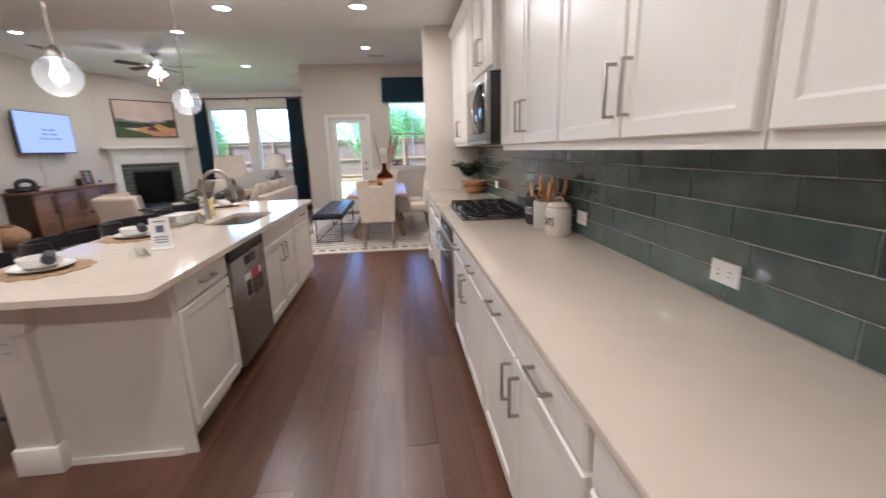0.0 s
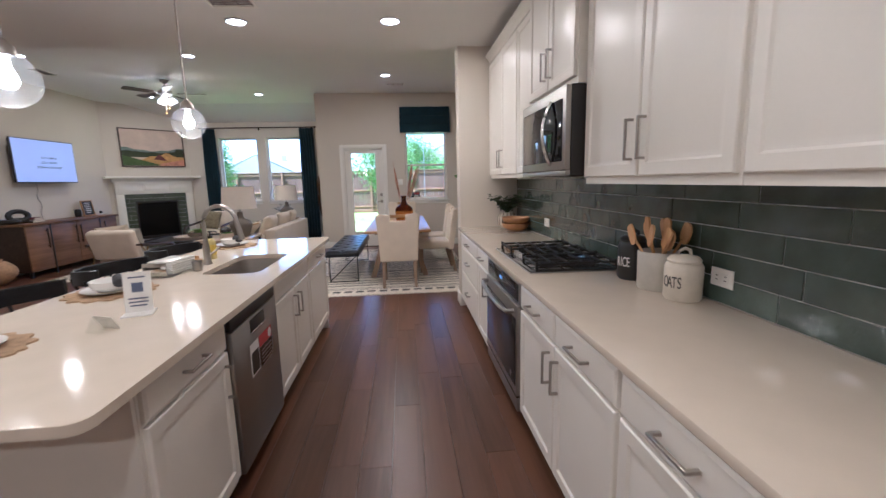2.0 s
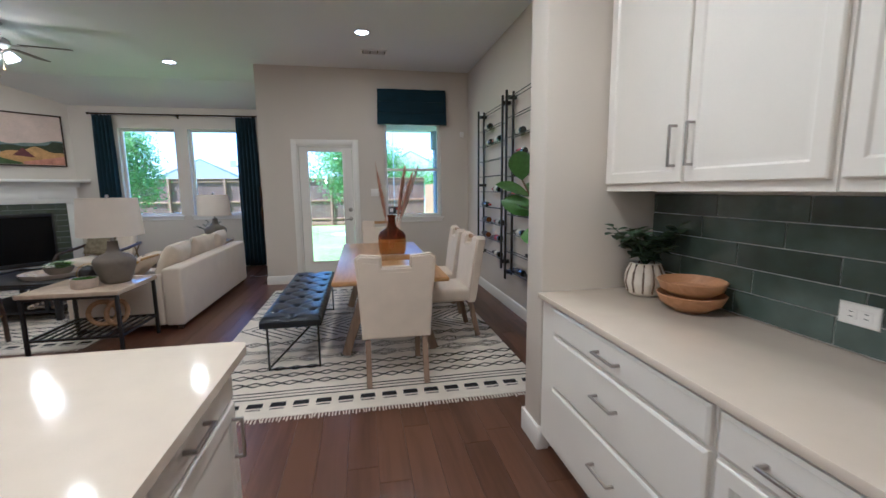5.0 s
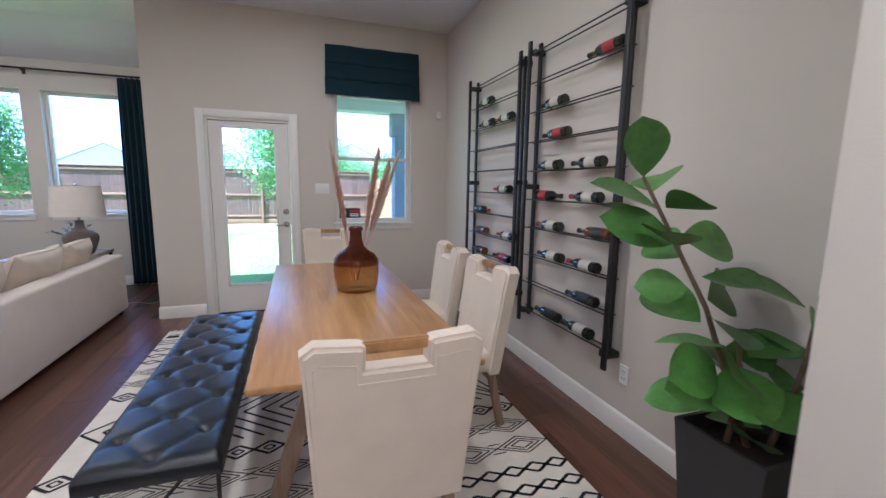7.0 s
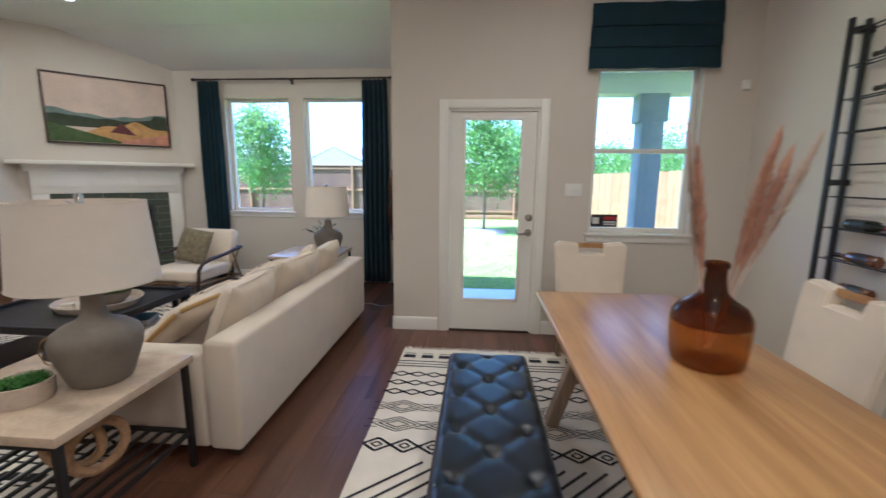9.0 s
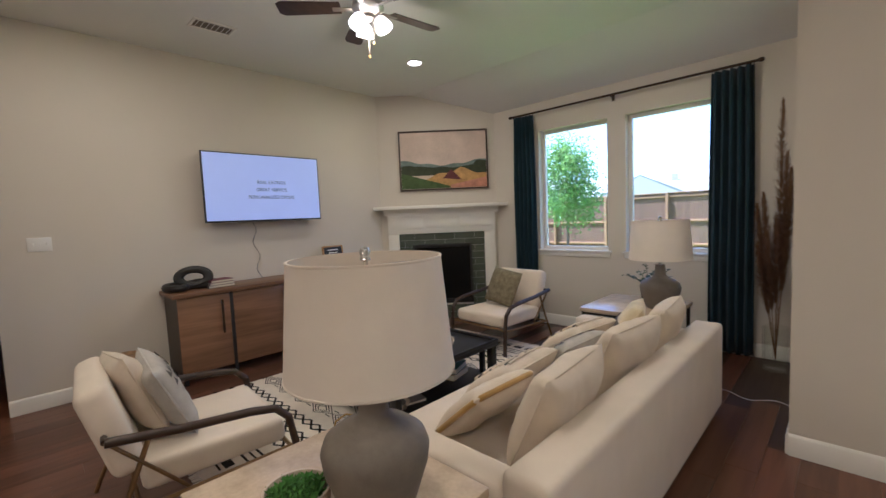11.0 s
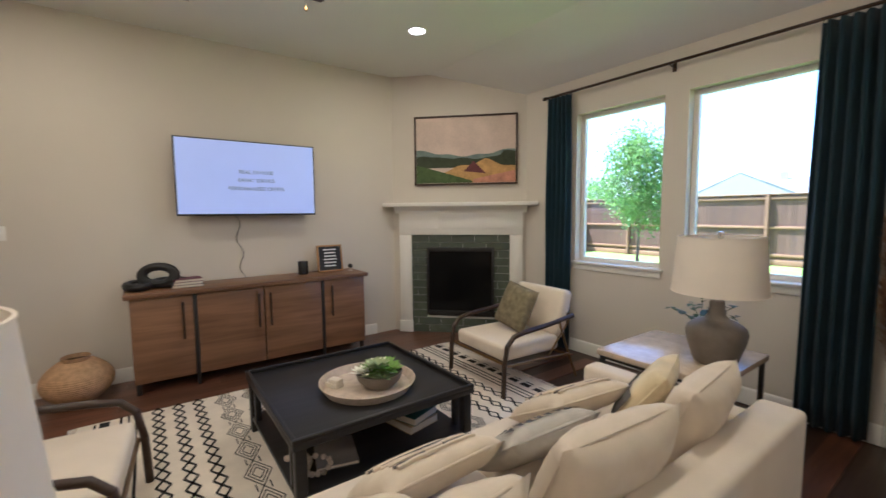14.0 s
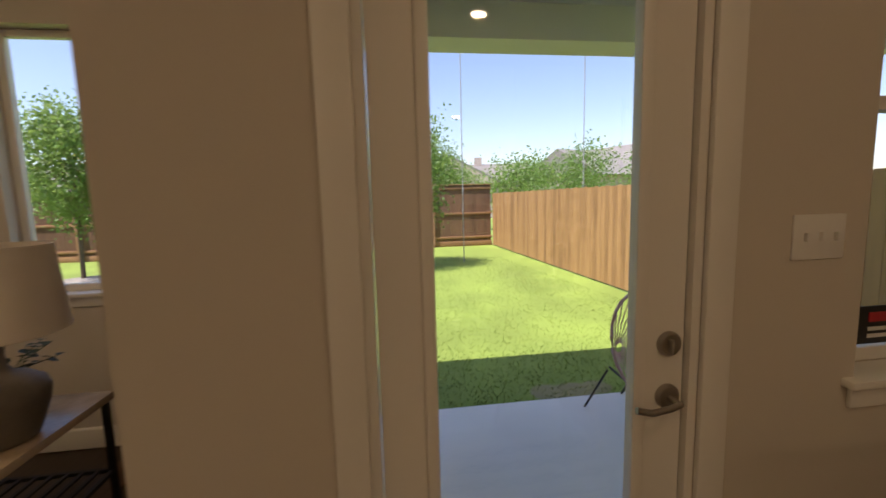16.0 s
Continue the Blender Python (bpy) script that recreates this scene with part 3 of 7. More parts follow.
for y in (1.77, 4.60):
    p = thing("island_post", pose(-1.455, y + 0.09, 0), "white square island leg with a moulded base", "post", "island legs")
    part("shaft", B(-0.085, -0.085, 0.02, 0.085, 0.085, 0.78, 0.004), M_CAB, p)
    part("plinth", B(-0.1, -0.1, 0, 0.1, 0.1, 0.14, 0.008), M_CAB, p)
    bm = prism([(-0.085, 0.70), (-0.1, 0.72), (-0.12, 0.80), (-0.12, 0.883), (0.12, 0.883), (0.12, 0.80), (0.1, 0.72), (0.085, 0.70)], -0.1, 0.1, "y")
    part("capital", bm, M_CAB, p, smooth=20)
o = outlet(pose(-1.415, 1.7745, 0.58, 0, 0, 90), "white outlet plate on the island leg")
# dishwasher
dw = thing("dishwasher", Matrix.Translation((IB, 3.09, 0)) @ flip, "stainless dishwasher with a dark top edge and red sticker", "dishwasher")
part("body", B(0, 0, 0.1, 0.57, 0.64, 0.88), M_BLACK, dw)
part("dishwasher_door", B(-0.03, 0.005, 0.11, 0.0, 0.635, 0.80, 0.006), M_DARKSTEEL, dw)
part("control_strip", B(-0.028, 0.005, 0.803, 0.0, 0.635, 0.878, 0.006), M_BLACK, dw)
part("pocket_handle", B(-0.034, 0.22, 0.722, -0.0295, 0.42, 0.785, 0.002), M_BLACK, dw, "recessed black pocket handle")
part("pocket_rim", B(-0.036, 0.225, 0.716, -0.0335, 0.415, 0.724, 0.001), M_CHROME, dw)
s = part("sticker", B(-0.0315, 0.13, 0.50, -0.0301, 0.32, 0.60), M_BLACKGLASS, dw, "dark energy sticker with a red banner")
part("sticker_banner", B(-0.0325, 0.13, 0.605, -0.0301, 0.32, 0.665), mat("sticker_red", (0.45, 0.02, 0.035), 0.3), s, "red banner")
part("sticker_badge", moved(lathe([(0.026, 0), (0.026, 0.001), (0, 0.001)], 20), pose(-0.0326, 0.165, 0.635, 0, -90, 0)), M_WHITEPLASTIC, s, "white round badge")
part("sticker_box", B(-0.0315, 0.335, 0.50, -0.0301, 0.45, 0.665), M_WHITEPLASTIC, s, "white framed label")
part("sticker_inset", B(-0.0325, 0.345, 0.51, -0.0316, 0.44, 0.62), M_BLACK, s)
for k in range(4):
    part("sticker_line", B(-0.0328, 0.15, 0.515 + k * 0.02, -0.0316, 0.30, 0.523 + k * 0.02), M_DARKSTEEL, s)
# sink
sk = thing("kitchen_sink", pose(0, 0, 0.884), "undermount stainless steel kitchen sink", "sink")
bm = bmesh.new()
loops = []
for grow, z, r in ((0.012, 0, 0.08), (0.0, -0.004, 0.07), (-0.012, -0.19, 0.07), (-0.05, -0.205, 0.05)):
    loops.append([bm.verts.new((x, y, z)) for x, y in rounded(SK[0] - grow, SK[2] - grow, SK[1] + grow, SK[3] + grow, r)])
for a, b in zip(loops, loops[1:]):
    for k in range(len(a)):
        bm.faces.new((a[k], a[(k + 1) % len(a)], b[(k + 1) % len(a)], b[k]))
bm.faces.new(loops[-1])
part("basin", bm, mat("sink_steel", (0.52, 0.49, 0.45), 0.33, 1.0, var=0.08), sk)
part("drain", lathe([(0.045, -0.2045), (0.04, -0.2), (0.03, -0.203), (0, -0.203)], 20, (-1.05, 3.6, 0)), M_CHROME, sk)
# faucet
fa = thing("faucet", pose(-1.33, 3.57, 0.914, 0, 0, -8), "tall brushed nickel gooseneck faucet", "faucet")
part("body", lathe([(0.03, 0), (0.03, 0.008), (0.024, 0.02), (0.022, 0.12), (0.016, 0.15), (0.016, 0.17)], 20, closed=True), M_NICKEL, fa)
pts = [(0, 0, 0.16), (0, 0, 0.28)] + [(0.115 - 0.115 * math.cos(a), 0, 0.28 + 0.115 * math.sin(a)) for a in [radians(k * 20) for k in range(1, 9)]] + [(0.235, 0, 0.26)]
part("spout", tube(pts, 0.014, 12), M_NICKEL, fa)
part("spray_head", tube([(0.233, 0, 0.275), (0.245, 0, 0.22), (0.256, 0, 0.165)], 0.017, 12, taper=1.15), M_NICKEL, fa)
part("lever", tube([(0, 0.02, 0.06), (0.01, 0.05, 0.07), (0.03, 0.1, 0.1)], 0.008, 8), M_NICKEL, fa)

# ---- doors and windows ----
def window(name, hole, wall, label, mid=None, deep=0.09):
    """A window set back in a wall's opening, with sill, frame, sashes and panes. wall: the room face's y."""
    x0, x1, a, b = hole
    w = tagged(new(name), label, "window", "", "structure")
    w.matrix_basis = pose(x0, wall, a)
    W_, H_ = x1 - x0, b - a
    bm = bmesh.new()
    f = 0.045
    for q in ((0, 0, f, H_), (W_ - f, 0, W_, H_), (f, 0, W_ - f, f), (f, H_ - f, W_ - f, H_)):
        box(bm, q[0], deep, q[1], q[2], deep + 0.05, q[3], 0.004, 1)
    part("window_frame", bm, M_TRIM, w)
    part("window_sill", B(-0.04, -0.035, -0.024, W_ + 0.04, deep, 0.0015, 0.006), M_TRIM, w)
    part("apron", B(-0.02, -0.014, -0.085, W_ + 0.02, -0.001, -0.024, 0.003), M_TRIM, w)
    spans = [(f, H_ - f)] if not mid else [(f, mid - a - 0.02), (mid - a + 0.02, H_ - f)]
    if mid:
        part("meeting_rail", B(f, deep - 0.01, mid - a - 0.02, W_ - f, deep + 0.045, mid - a + 0.02, 0.004), M_TRIM, w)
    for c, d in spans:
        p = part("pane", B(f, deep + 0.022, c, W_ - f, deep + 0.026, d), M_PANE, w, smooth=0)
        p.visible_shadow = False
    return w


window("window_1", WIN1, YD, "single-hung dining window with a white sill", mid=1.80)
window("window_2", WIN2, YW, "tall white-framed living room window")
window("window_3", WIN3, YW, "tall white-framed living room window")
p = thing("window_placard", pose(0.14, YD + 0.1, 1.08), "black placard with red stripe and white bars at the pane", "placard")
part("board", B(0, 0, 0, 0.25, 0.004, 0.12, 0.001), M_BLACK, p)
part("stripe", B(0.12, -0.002, 0.07, 0.24, 0.0, 0.1), mat("placard_red", (0.45, 0.02, 0.03), 0.4), p)
part("qr_block", B(0.015, -0.002, 0.03, 0.075, 0.0, 0.09), M_WHITEPLASTIC, p, "pale block")
for k in range(2):
    part("text_bar", B(0.12, -0.002, 0.02 + k * 0.022, 0.23, 0.0, 0.032 + k * 0.022), M_WHITEPLASTIC, p)

d = tagged(new("door_1"), "white glazed back door with a nickel lever and deadbolt", "door", "", "structure")
d.matrix_basis = pose(DOOR[0], YD, 0)
DW, DH = DOOR[1] - DOOR[0], DOOR[3]
bm = bmesh.new()
for x0, x1, z0_, z1_ in ((-0.085, -0.005, -0.004, DH + 0.085), (DW + 0.005, DW + 0.085, -0.004, DH + 0.085), (-0.005, DW + 0.005, DH + 0.005, DH + 0.085)):
    box(bm, x0, -0.02, z0_, x1, -0.001, z1_, 0.005)
part("casing", bm, M_TRIM, d)
bm = bmesh.new()
for x0, x1, z0_, z1_ in ((-0.005, 0.02, 0, DH + 0.005), (DW - 0.02, DW + 0.005, 0, DH + 0.005), (0.02, DW - 0.02, DH - 0.02, DH + 0.005)):
    box(bm, x0, -0.001, z0_, x1, T, z1_)
part("jamb", bm, M_TRIM, d)
part("threshold", B(0.02, 0.0, -0.012, DW - 0.02, T + 0.03, 0.012, 0.004), M_BRONZE, d, "dark metal threshold")
GX0, GX1, GZ0, GZ1 = 0.152, DW - 0.158, 0.335, 2.085
bm = bmesh.new()
for x0, x1, z0_, z1_ in ((0.024, GX0, 0.015, DH - 0.024), (GX1, DW - 0.024, 0.015, DH - 0.024), (GX0, GX1, 0.015, GZ0), (GX0, GX1, GZ1, DH - 0.024)):
    box(bm, x0, 0.02, z0_, x1, 0.064, z1_)
leaf = part("door_leaf", bm, M_TRIM, d)
bm = bmesh.new()
for x0, x1, z0_, z1_ in ((GX0 - 0.02, GX0 + 0.012, GZ0 - 0.02, GZ1 + 0.02), (GX1 - 0.012, GX1 + 0.02, GZ0 - 0.02, GZ1 + 0.02), (GX0, GX1, GZ0 - 0.02, GZ0 + 0.012), (GX0, GX1, GZ1 - 0.012, GZ1 + 0.02)):
    box(bm, x0, 0.009, z0_, x1, 0.0195, z1_, 0.004)
part("glazing_bead", bm, M_TRIM, leaf)
gp = part("pane", B(GX0 + 0.001, 0.038, GZ0 + 0.001, GX1 - 0.001, 0.042, GZ1 - 0.001), M_PANE, leaf, smooth=0)
gp.visible_shadow = False
for zz, nm in ((1.165, "deadbolt"), (1.02, "door_handle")):
    bm = moved(lathe([(0.034, 0), (0.034, 0.006), (0.028, 0.014), (0.012, 0.016), (0, 0.016)], 24), pose(DW - 0.068, 0.0195, zz, 90, 0, 0))
    if nm == "deadbolt":
        box(bm, DW - 0.08, -0.018, zz - 0.018, DW - 0.07, 0.005, zz + 0.018, 0.003)
    else:
        tube([(DW - 0.068, 0.01, zz), (DW - 0.068, -0.035, zz), (DW - 0.1, -0.042, zz - 0.004), (DW - 0.15, -0.04, zz - 0.012), (DW - 0.19, -0.038, zz - 0.002)], 0.009, 10, bm)
    part(nm, bm, M_NICKEL, leaf, "satin nickel " + nm.replace("_", " "))

s = thing("light_switch", pose(-0.145, YD, 1.375), "white three-gang switch plate beside the back door", "switch")
part("plate", B(0, -0.006, 0, 0.16, 0, 0.12, 0.003), M_WHITEPLASTIC, s)
for k in range(3):
    part("toggle", B(0.032 + k * 0.046, -0.016, 0.05, 0.042 + k * 0.046, -0.005, 0.072, 0.002), M_WHITEPLASTIC, s)
s = thing("motion_detector", pose(1.36, YD, 2.32), "small white alarm sensor on the wall", "sensor")
part("casing", B(-0.03, -0.045, 0, 0.03, 0, 0.085, 0.01), M_WHITEPLASTIC, s)
part("lens", B(-0.02, -0.047, 0.01, 0.02, -0.044, 0.045, 0.001), M_TRIM, s)

# roman shade
v = thing("roman_shade", pose(-0.01, YD, 2.50), "dark teal folded roman shade over the window", "blind")
part("headrail", B(0.02, -0.07, 0.48, 1.09, -0.002, 0.53), M_TEAL, v)
for k in range(3):
    g = 0.012 * k
    bm = bmesh.new()
    n = 20
    rows = []
    for z_, yy in ((0.0 + k * 0.175, -0.085), (0.02 + k * 0.175, -0.092), (0.1 + k * 0.175, -0.08), (0.19 + k * 0.175, -0.066), (0.19 + k * 0.175, -0.05), (0.0 + k * 0.175, -0.062)):
        rows.append([bm.verts.new((g * 0.4 + (1.105 - g * 0.8) * i / n, yy + 0.003 * math.sin(i * 1.3 + k), z_ + 0.003 * math.sin(i * 0.9 + k * 2))) for i in range(n + 1)])
    for a, b in zip(rows, rows[1:] + rows[:1]):
        for i in range(n):
            bm.faces.new((a[i], a[i + 1], b[i + 1], b[i]))
    part("fold", bm, M_TEAL, v)

# curtains
rod = thing("curtain_rod", pose(-3.61, YW - 0.085, 2.885), "dark bronze curtain rod with brackets", "curtain rod")
part("rod", moved(lathe([(0.013, -1.4), (0.013, 1.4)], 12, closed=True), pose(0, 0, 0, 0, 90, 0)), M_BRONZE, rod)
for x in (-1.32, 0, 1.32):
    bm = tube([(x, 0.084, -0.02), (x, 0.02, -0.02), (x, 0, -0.016)], 0.008, 8)
    box(bm, x - 0.018, 0.074, -0.06, x + 0.018, 0.0845, 0.02, 0.003)
    part("bracket", bm, M_BRONZE, rod)
for s in (-1, 1):
    part("finial", moved(lathe([(0.013, 0), (0.02, 0.005), (0.022, 0.03), (0.014, 0.045), (0, 0.048)], 12), pose(s * 1.4, 0, 0, 0, 90 * s, 0)), M_BRONZE, rod)
for x0, x1 in ((-4.99, -4.66), (-2.60, -2.23)):
    c = thing("curtain", pose((x0 + x1) / 2, YW - 0.085, 0.02), "dark teal floor-length curtain gathered in folds", "curtain", "living room curtains")
    bm = bmesh.new()
    n, rows = 56, []
    for j in range(13):
        z = 2.84 * j / 12
        wdt = (x1 - x0) * (1.08 - 0.12 * (j / 12) ** 2)
        rows.append([bm.verts.new(((i / n - 0.5) * wdt, 0.045 * math.sin(i / n * math.pi * 11 + 0.25 * math.sin(j * 0.6)) * (0.8 + 0.2 * math.sin(i * 0.7 + j * 0.3)), z)) for i in range(n + 1)])
    for a, b in zip(rows, rows[1:]):
        for i in range(n):
            bm.faces.new((a[i], a[i + 1], b[i + 1], b[i]))
    cl = part("cloth", bm, M_TEAL, c)
    md = cl.modifiers.new("thick", "SOLIDIFY")
    md.thickness = 0.004
    for k in range(7):
        x = (k / 6 - 0.5) * (x1 - x0) * 0.92
        part("ring", moved(lathe([(0.016 + 0.003 * math.cos(a), 0.003 * math.sin(a)) for a in [radians(q * 60) for q in range(7)]], 14), pose(x, 0, 2.862, 0, 90, 0)), M_BRONZE, c)


# ---- patterned rugs ----
M_RUG = mat("cream_wool", (0.76, 0.69, 0.585), 0.95, var=0.1, scale=7, bump=0.6, fine=220)
M_RUGBLACK = mat("black_wool", (0.015, 0.015, 0.018), 0.95, var=0.2, scale=9, bump=0.5, fine=220)


def rug(name, x0, y0, x1, y1, label):
    """A flat-woven rug whose rows of black motifs run along x and mirror about its middle."""
    r = thing(name, pose(x0, y0, 0), label, "rug")
    w, h = x1 - x0, y1 - y0
    part("field", B(0, 0, 0.0, w, h, 0.008, 0.003), M_RUG, r)
    bm = bmesh.new()
    Z = 0.0095

    def quad(*p):
        bm.faces.new([bm.verts.new((x, y, Z)) for x, y in p])

    def line(v, t):
        n = 24
        for k in range(n):
            quad((w * k / n, v + 0.002 * math.sin(k)), (w * (k + 1) / n, v + 0.002 * math.sin(k + 1)), (w * (k + 1) / n, v + t + 0.002 * math.sin(k + 1)), (w * k / n, v + t + 0.002 * math.sin(k)))

    def stroke(a, b, t):
        d = Vector((b[0] - a[0], b[1] - a[1])).normalized() * t / 2
        n_ = Vector((-d.y, d.x))
        quad((a[0] - n_.x, a[1] - n_.y), (b[0] - n_.x, b[1] - n_.y), (b[0] + n_.x, b[1] + n_.y), (a[0] + n_.x, a[1] + n_.y))

    def diamond(cx, cy, a, b, t):
        pts = [(cx - a, cy), (cx, cy + b), (cx + a, cy), (cx, cy - b)]
        for i in range(4):
            stroke(pts[i], pts[(i + 1) % 4], t)

    def motif(kind, v, s, flip):
        n = max(1, int(w / {"rect": 0.152, "chain": 0.125, "wide": 0.30, "bold": 0.155, "arrow": 0.105}[kind]))
        p = w / n
        for k in range(n):
            u, c = p * k, v + s / 2
            if kind == "rect":
                o = 0.0 if flip else s * 0.36
                quad((u + 0.022, v + o), (u + p - 0.022, v + o), (u + p - 0.028, v + o + s * 0.64), (u + 0.028, v + o + s * 0.64))
                o = s * 0.86 if flip else 0.0
                quad((u + 0.03, v + o), (u + p - 0.03, v + o), (u + p - 0.03, v + o + s * 0.14), (u + 0.03, v + o + s * 0.14))
            elif kind == "chain":
                diamond(u + p / 2, c, p / 2, s / 2, 0.017)
                quad((u - 0.02, c - 0.012), (u + 0.02, c - 0.012), (u + 0.02, c + 0.012), (u - 0.02, c + 0.012))
            elif kind == "wide":
                for q in (1.0, 0.72, 0.44):
                    diamond(u + p / 2, c, p / 2 * q, s / 2 * q, 0.008)
                for q in (-0.5, 0.5):
                    stroke((u - p * 0.12, c + s * q * 0.5), (u + p * 0.12, c + s * q * 0.5), 0.008)
            elif kind == "bold":
                diamond(u + p / 2, c, p / 2, s / 2, 0.018)
                diamond(u + p / 2, c, p * 0.2, s * 0.2, 0.012)
            else:
                e = min(w, u + s * 0.55)
                stroke((u + 0.01, c), (e, v + 0.02), 0.017)
                stroke((u + 0.01, c), (e, v + s - 0.02), 0.017)
    half = [("rect", 0.10, 0.095), ("l", 0.255, 0.016), ("l", 0.305, 0.013), ("l", 0.35, 0.016), ("chain", 0.46, 0.075), ("chain", 0.60, 0.075), ("chain", 0.74, 0.075),
            ("wide", 0.895, 0.16), ("wide", 1.10, 0.16), ("bold", 1.33, 0.12)]
    for kind, v, s in half:
        for flip in (0, 1):
            vv = h - v - s if flip else v
            if kind == "l":
                line(vv, s)
            else:
                motif(kind, vv, s, flip)
    motif("arrow", 1.50, h - 3.0, 0)
    part("woven_pattern", bm, M_RUGBLACK, r, "black woven rows of diamonds, arrows and bars", smooth=0)
    bm = bmesh.new()
    for e in (0, 1):
        for k in range(int(w / 0.022)):
            x, L = 0.01 + k * 0.022, 0.05 + 0.025 * noise.noise((k * 0.9, e * 7.0, 1.0))
            y, yy = (h, h + L) if e else (0, -L)
            dx = 0.02 * noise.noise((k * 0.5, e * 3.0, 5.0))
            bar((x, y, 0.005), (x + dx, yy, 0.003), 0.009, 0.005, bm)
    f = part("fringe", bm, M_RUG, r, "frayed cream fringe", smooth=0)
    tagged(f, kind="stuff")
    return r


rug("dining_rug", -1.60, 5.94, 1.0, 9.61, "cream flat-woven rug with black tribal rows under the dining table")
rug("living_rug", -5.72, 7.62, -2.95, 11.03, "cream flat-woven rug with black tribal rows under the coffee table")

# ---- dining furniture ----
tb = thing("dining_table", pose(-0.08, 7.72, 0.0095), "pale oak dining table with angled trestle legs", "table")
part("tabletop", B(-0.47, -1.22, 0.715, 0.47, 1.22, 0.752, 0.012, 3), M_OAK, tb)
for y in (-0.8, 0.8):
    for s in (-1, 1):
        part("leg", bar((s * 0.40, y, 0.0), (s * 0.19, y, 0.66), 0.085, 0.075, None, 0.006), M_OAKLEG, tb)
    part("cross_rail", B(-0.36, y - 0.04, 0.655, 0.36, y + 0.04, 0.714, 0.006), M_OAKLEG, tb)
part("stretcher", B(-0.035, -0.8, 0.30, 0.035, 0.8, 0.37, 0.006), M_OAKLEG, tb)
for y in (-0.8, 0.8):
    part("lower_rail", B(-0.29, y - 0.03, 0.29, 0.29, y + 0.03, 0.36, 0.005), M_OAKLEG, tb)


def dining_chair():
    """Upholstered chair facing +y, with a hand-hold notched into the top of its back."""
    c = thing("dining_chair", pose(0, 0, 0), "cream linen dining chair with a wooden hand-hold in its back", "chair", "dining chairs round the table")
    part("seat", B(-0.25, -0.24, 0.37, 0.25, 0.27, 0.50, 0.035, 3), M_LINEN, c)
    w0, w1, z0_, z1_ = 0.255, 0.292, 0.36, 1.01
    poly = [(-w0, z0_), (w0, z0_), (w1 - 0.01, 0.85), (w1, z1_ - 0.03), (w1 - 0.04, z1_), (0.115, z1_ - 0.012), (0.10, z1_ - 0.02), (0.10, 0.915), (-0.10, 0.915), (-0.10, z1_ - 0.02), (-0.115, z1_ - 0.012), (-w1 + 0.04, z1_), (-w1, z1_ - 0.03), (-w1 + 0.01, 0.85)]
    bm = prism(poly, -0.045, 0.045, "y")
    bmesh.ops.bevel(bm, geom=[e for e in bm.edges if abs(e.verts[0].co.y - e.verts[1].co.y) < 0.001], offset=0.014, segments=3, affect="EDGES")
    for v_ in bm.verts:
        v_.co.y -= 0.16 * max(0, v_.co.z - 0.4) ** 1.1 + 0.235
    bk = part("backrest", bm, M_LINEN, c)
    y = -0.235 - 0.16 * 0.55 ** 1.1
    part("hand_hold", bar((-0.108, y - 0.004, 0.98), (0.108, y - 0.004, 0.98), 0.028, 0.04, None, 0.006), M_OAK, bk, "wooden hand-hold bar")
    bm = tube([(-0.235, -0.281, 0.42), (-0.25, -0.337, 0.8), (-0.255, -0.360, 0.935), (-0.235, -0.362, 0.95), (-0.13, -0.360, 0.938), (-0.126, -0.349, 0.872), (0.126, -0.349, 0.872), (0.13, -0.360, 0.938), (0.235, -0.362, 0.95), (0.255, -0.360, 0.935), (0.25, -0.337, 0.8), (0.235, -0.281, 0.42)], 0.003, 6)
    part("piping", bm, M_LINEN, bk)
    for x in (-0.215, 0.215):
        part("leg", bar((x, 0.235, 0.0), (x, 0.22, 0.40), 0.04, 0.04, None, 0.004), M_OAKLEG, c)
        part("leg", bar((x, -0.31, 0.0), (x, -0.22, 0.40), 0.04, 0.045, None, 0.004), M_OAKLEG, c)
    return c


RZ = 0.0095
c0 = dining_chair()
c0.matrix_basis = pose(-0.07, 6.52, RZ)
for m in (pose(0.49, 7.34, RZ, 0, 0, 92), pose(0.51, 8.14, RZ, 0, 0, 88), pose(-0.02, 9.28, RZ, 0, 0, 180)):
    copy_thing(c0, m)

# bench
bn = thing("tufted_bench", pose(-0.885, 7.54, RZ), "black button-tufted leather bench on thin iron legs", "bench")
bm = bmesh.new()
nx, ny = 40, 150
WX, WY = 0.235, 0.95
TP = 0.30
but = [(x, j * TP / 2) for j in range(-6, 7) for x in ((0.0,) if j % 2 == 0 else (-TP / 2, TP / 2)) if abs(j * TP / 2) < 0.92]
top = []
for i in range(nx + 1):
    row = []
    for j in range(ny + 1):
        x, y = -WX + 2 * WX * i / nx, -WY + 2 * WY * j / ny
        e = min(1, (WX - abs(x)) / 0.035), min(1, (WY - abs(y)) / 0.035)
        z = 0.44 + 0.028 * math.sqrt(max(0, 1 - (1 - e[0]) ** 2)) * math.sqrt(max(0, 1 - (1 - e[1]) ** 2))
        s1_, s2_ = abs(math.sin(math.pi * (x + y) / TP)), abs(math.sin(math.pi * (x - y) / TP))
        z += 0.008 * (min(s1_ * 1.6, 1) ** 0.5 * min(s2_ * 1.6, 1) ** 0.5) * min(e)
        for bx, by in but:
            z -= 0.022 * math.exp(-((x - bx) ** 2 + (y - by) ** 2) / 0.0007)
        row.append(bm.verts.new((x, y, z)))
    top.append(row)
for i in range(nx):
    for j in range(ny):
        bm.faces.new((top[i][j], top[i + 1][j], top[i + 1][j + 1], top[i][j + 1]))
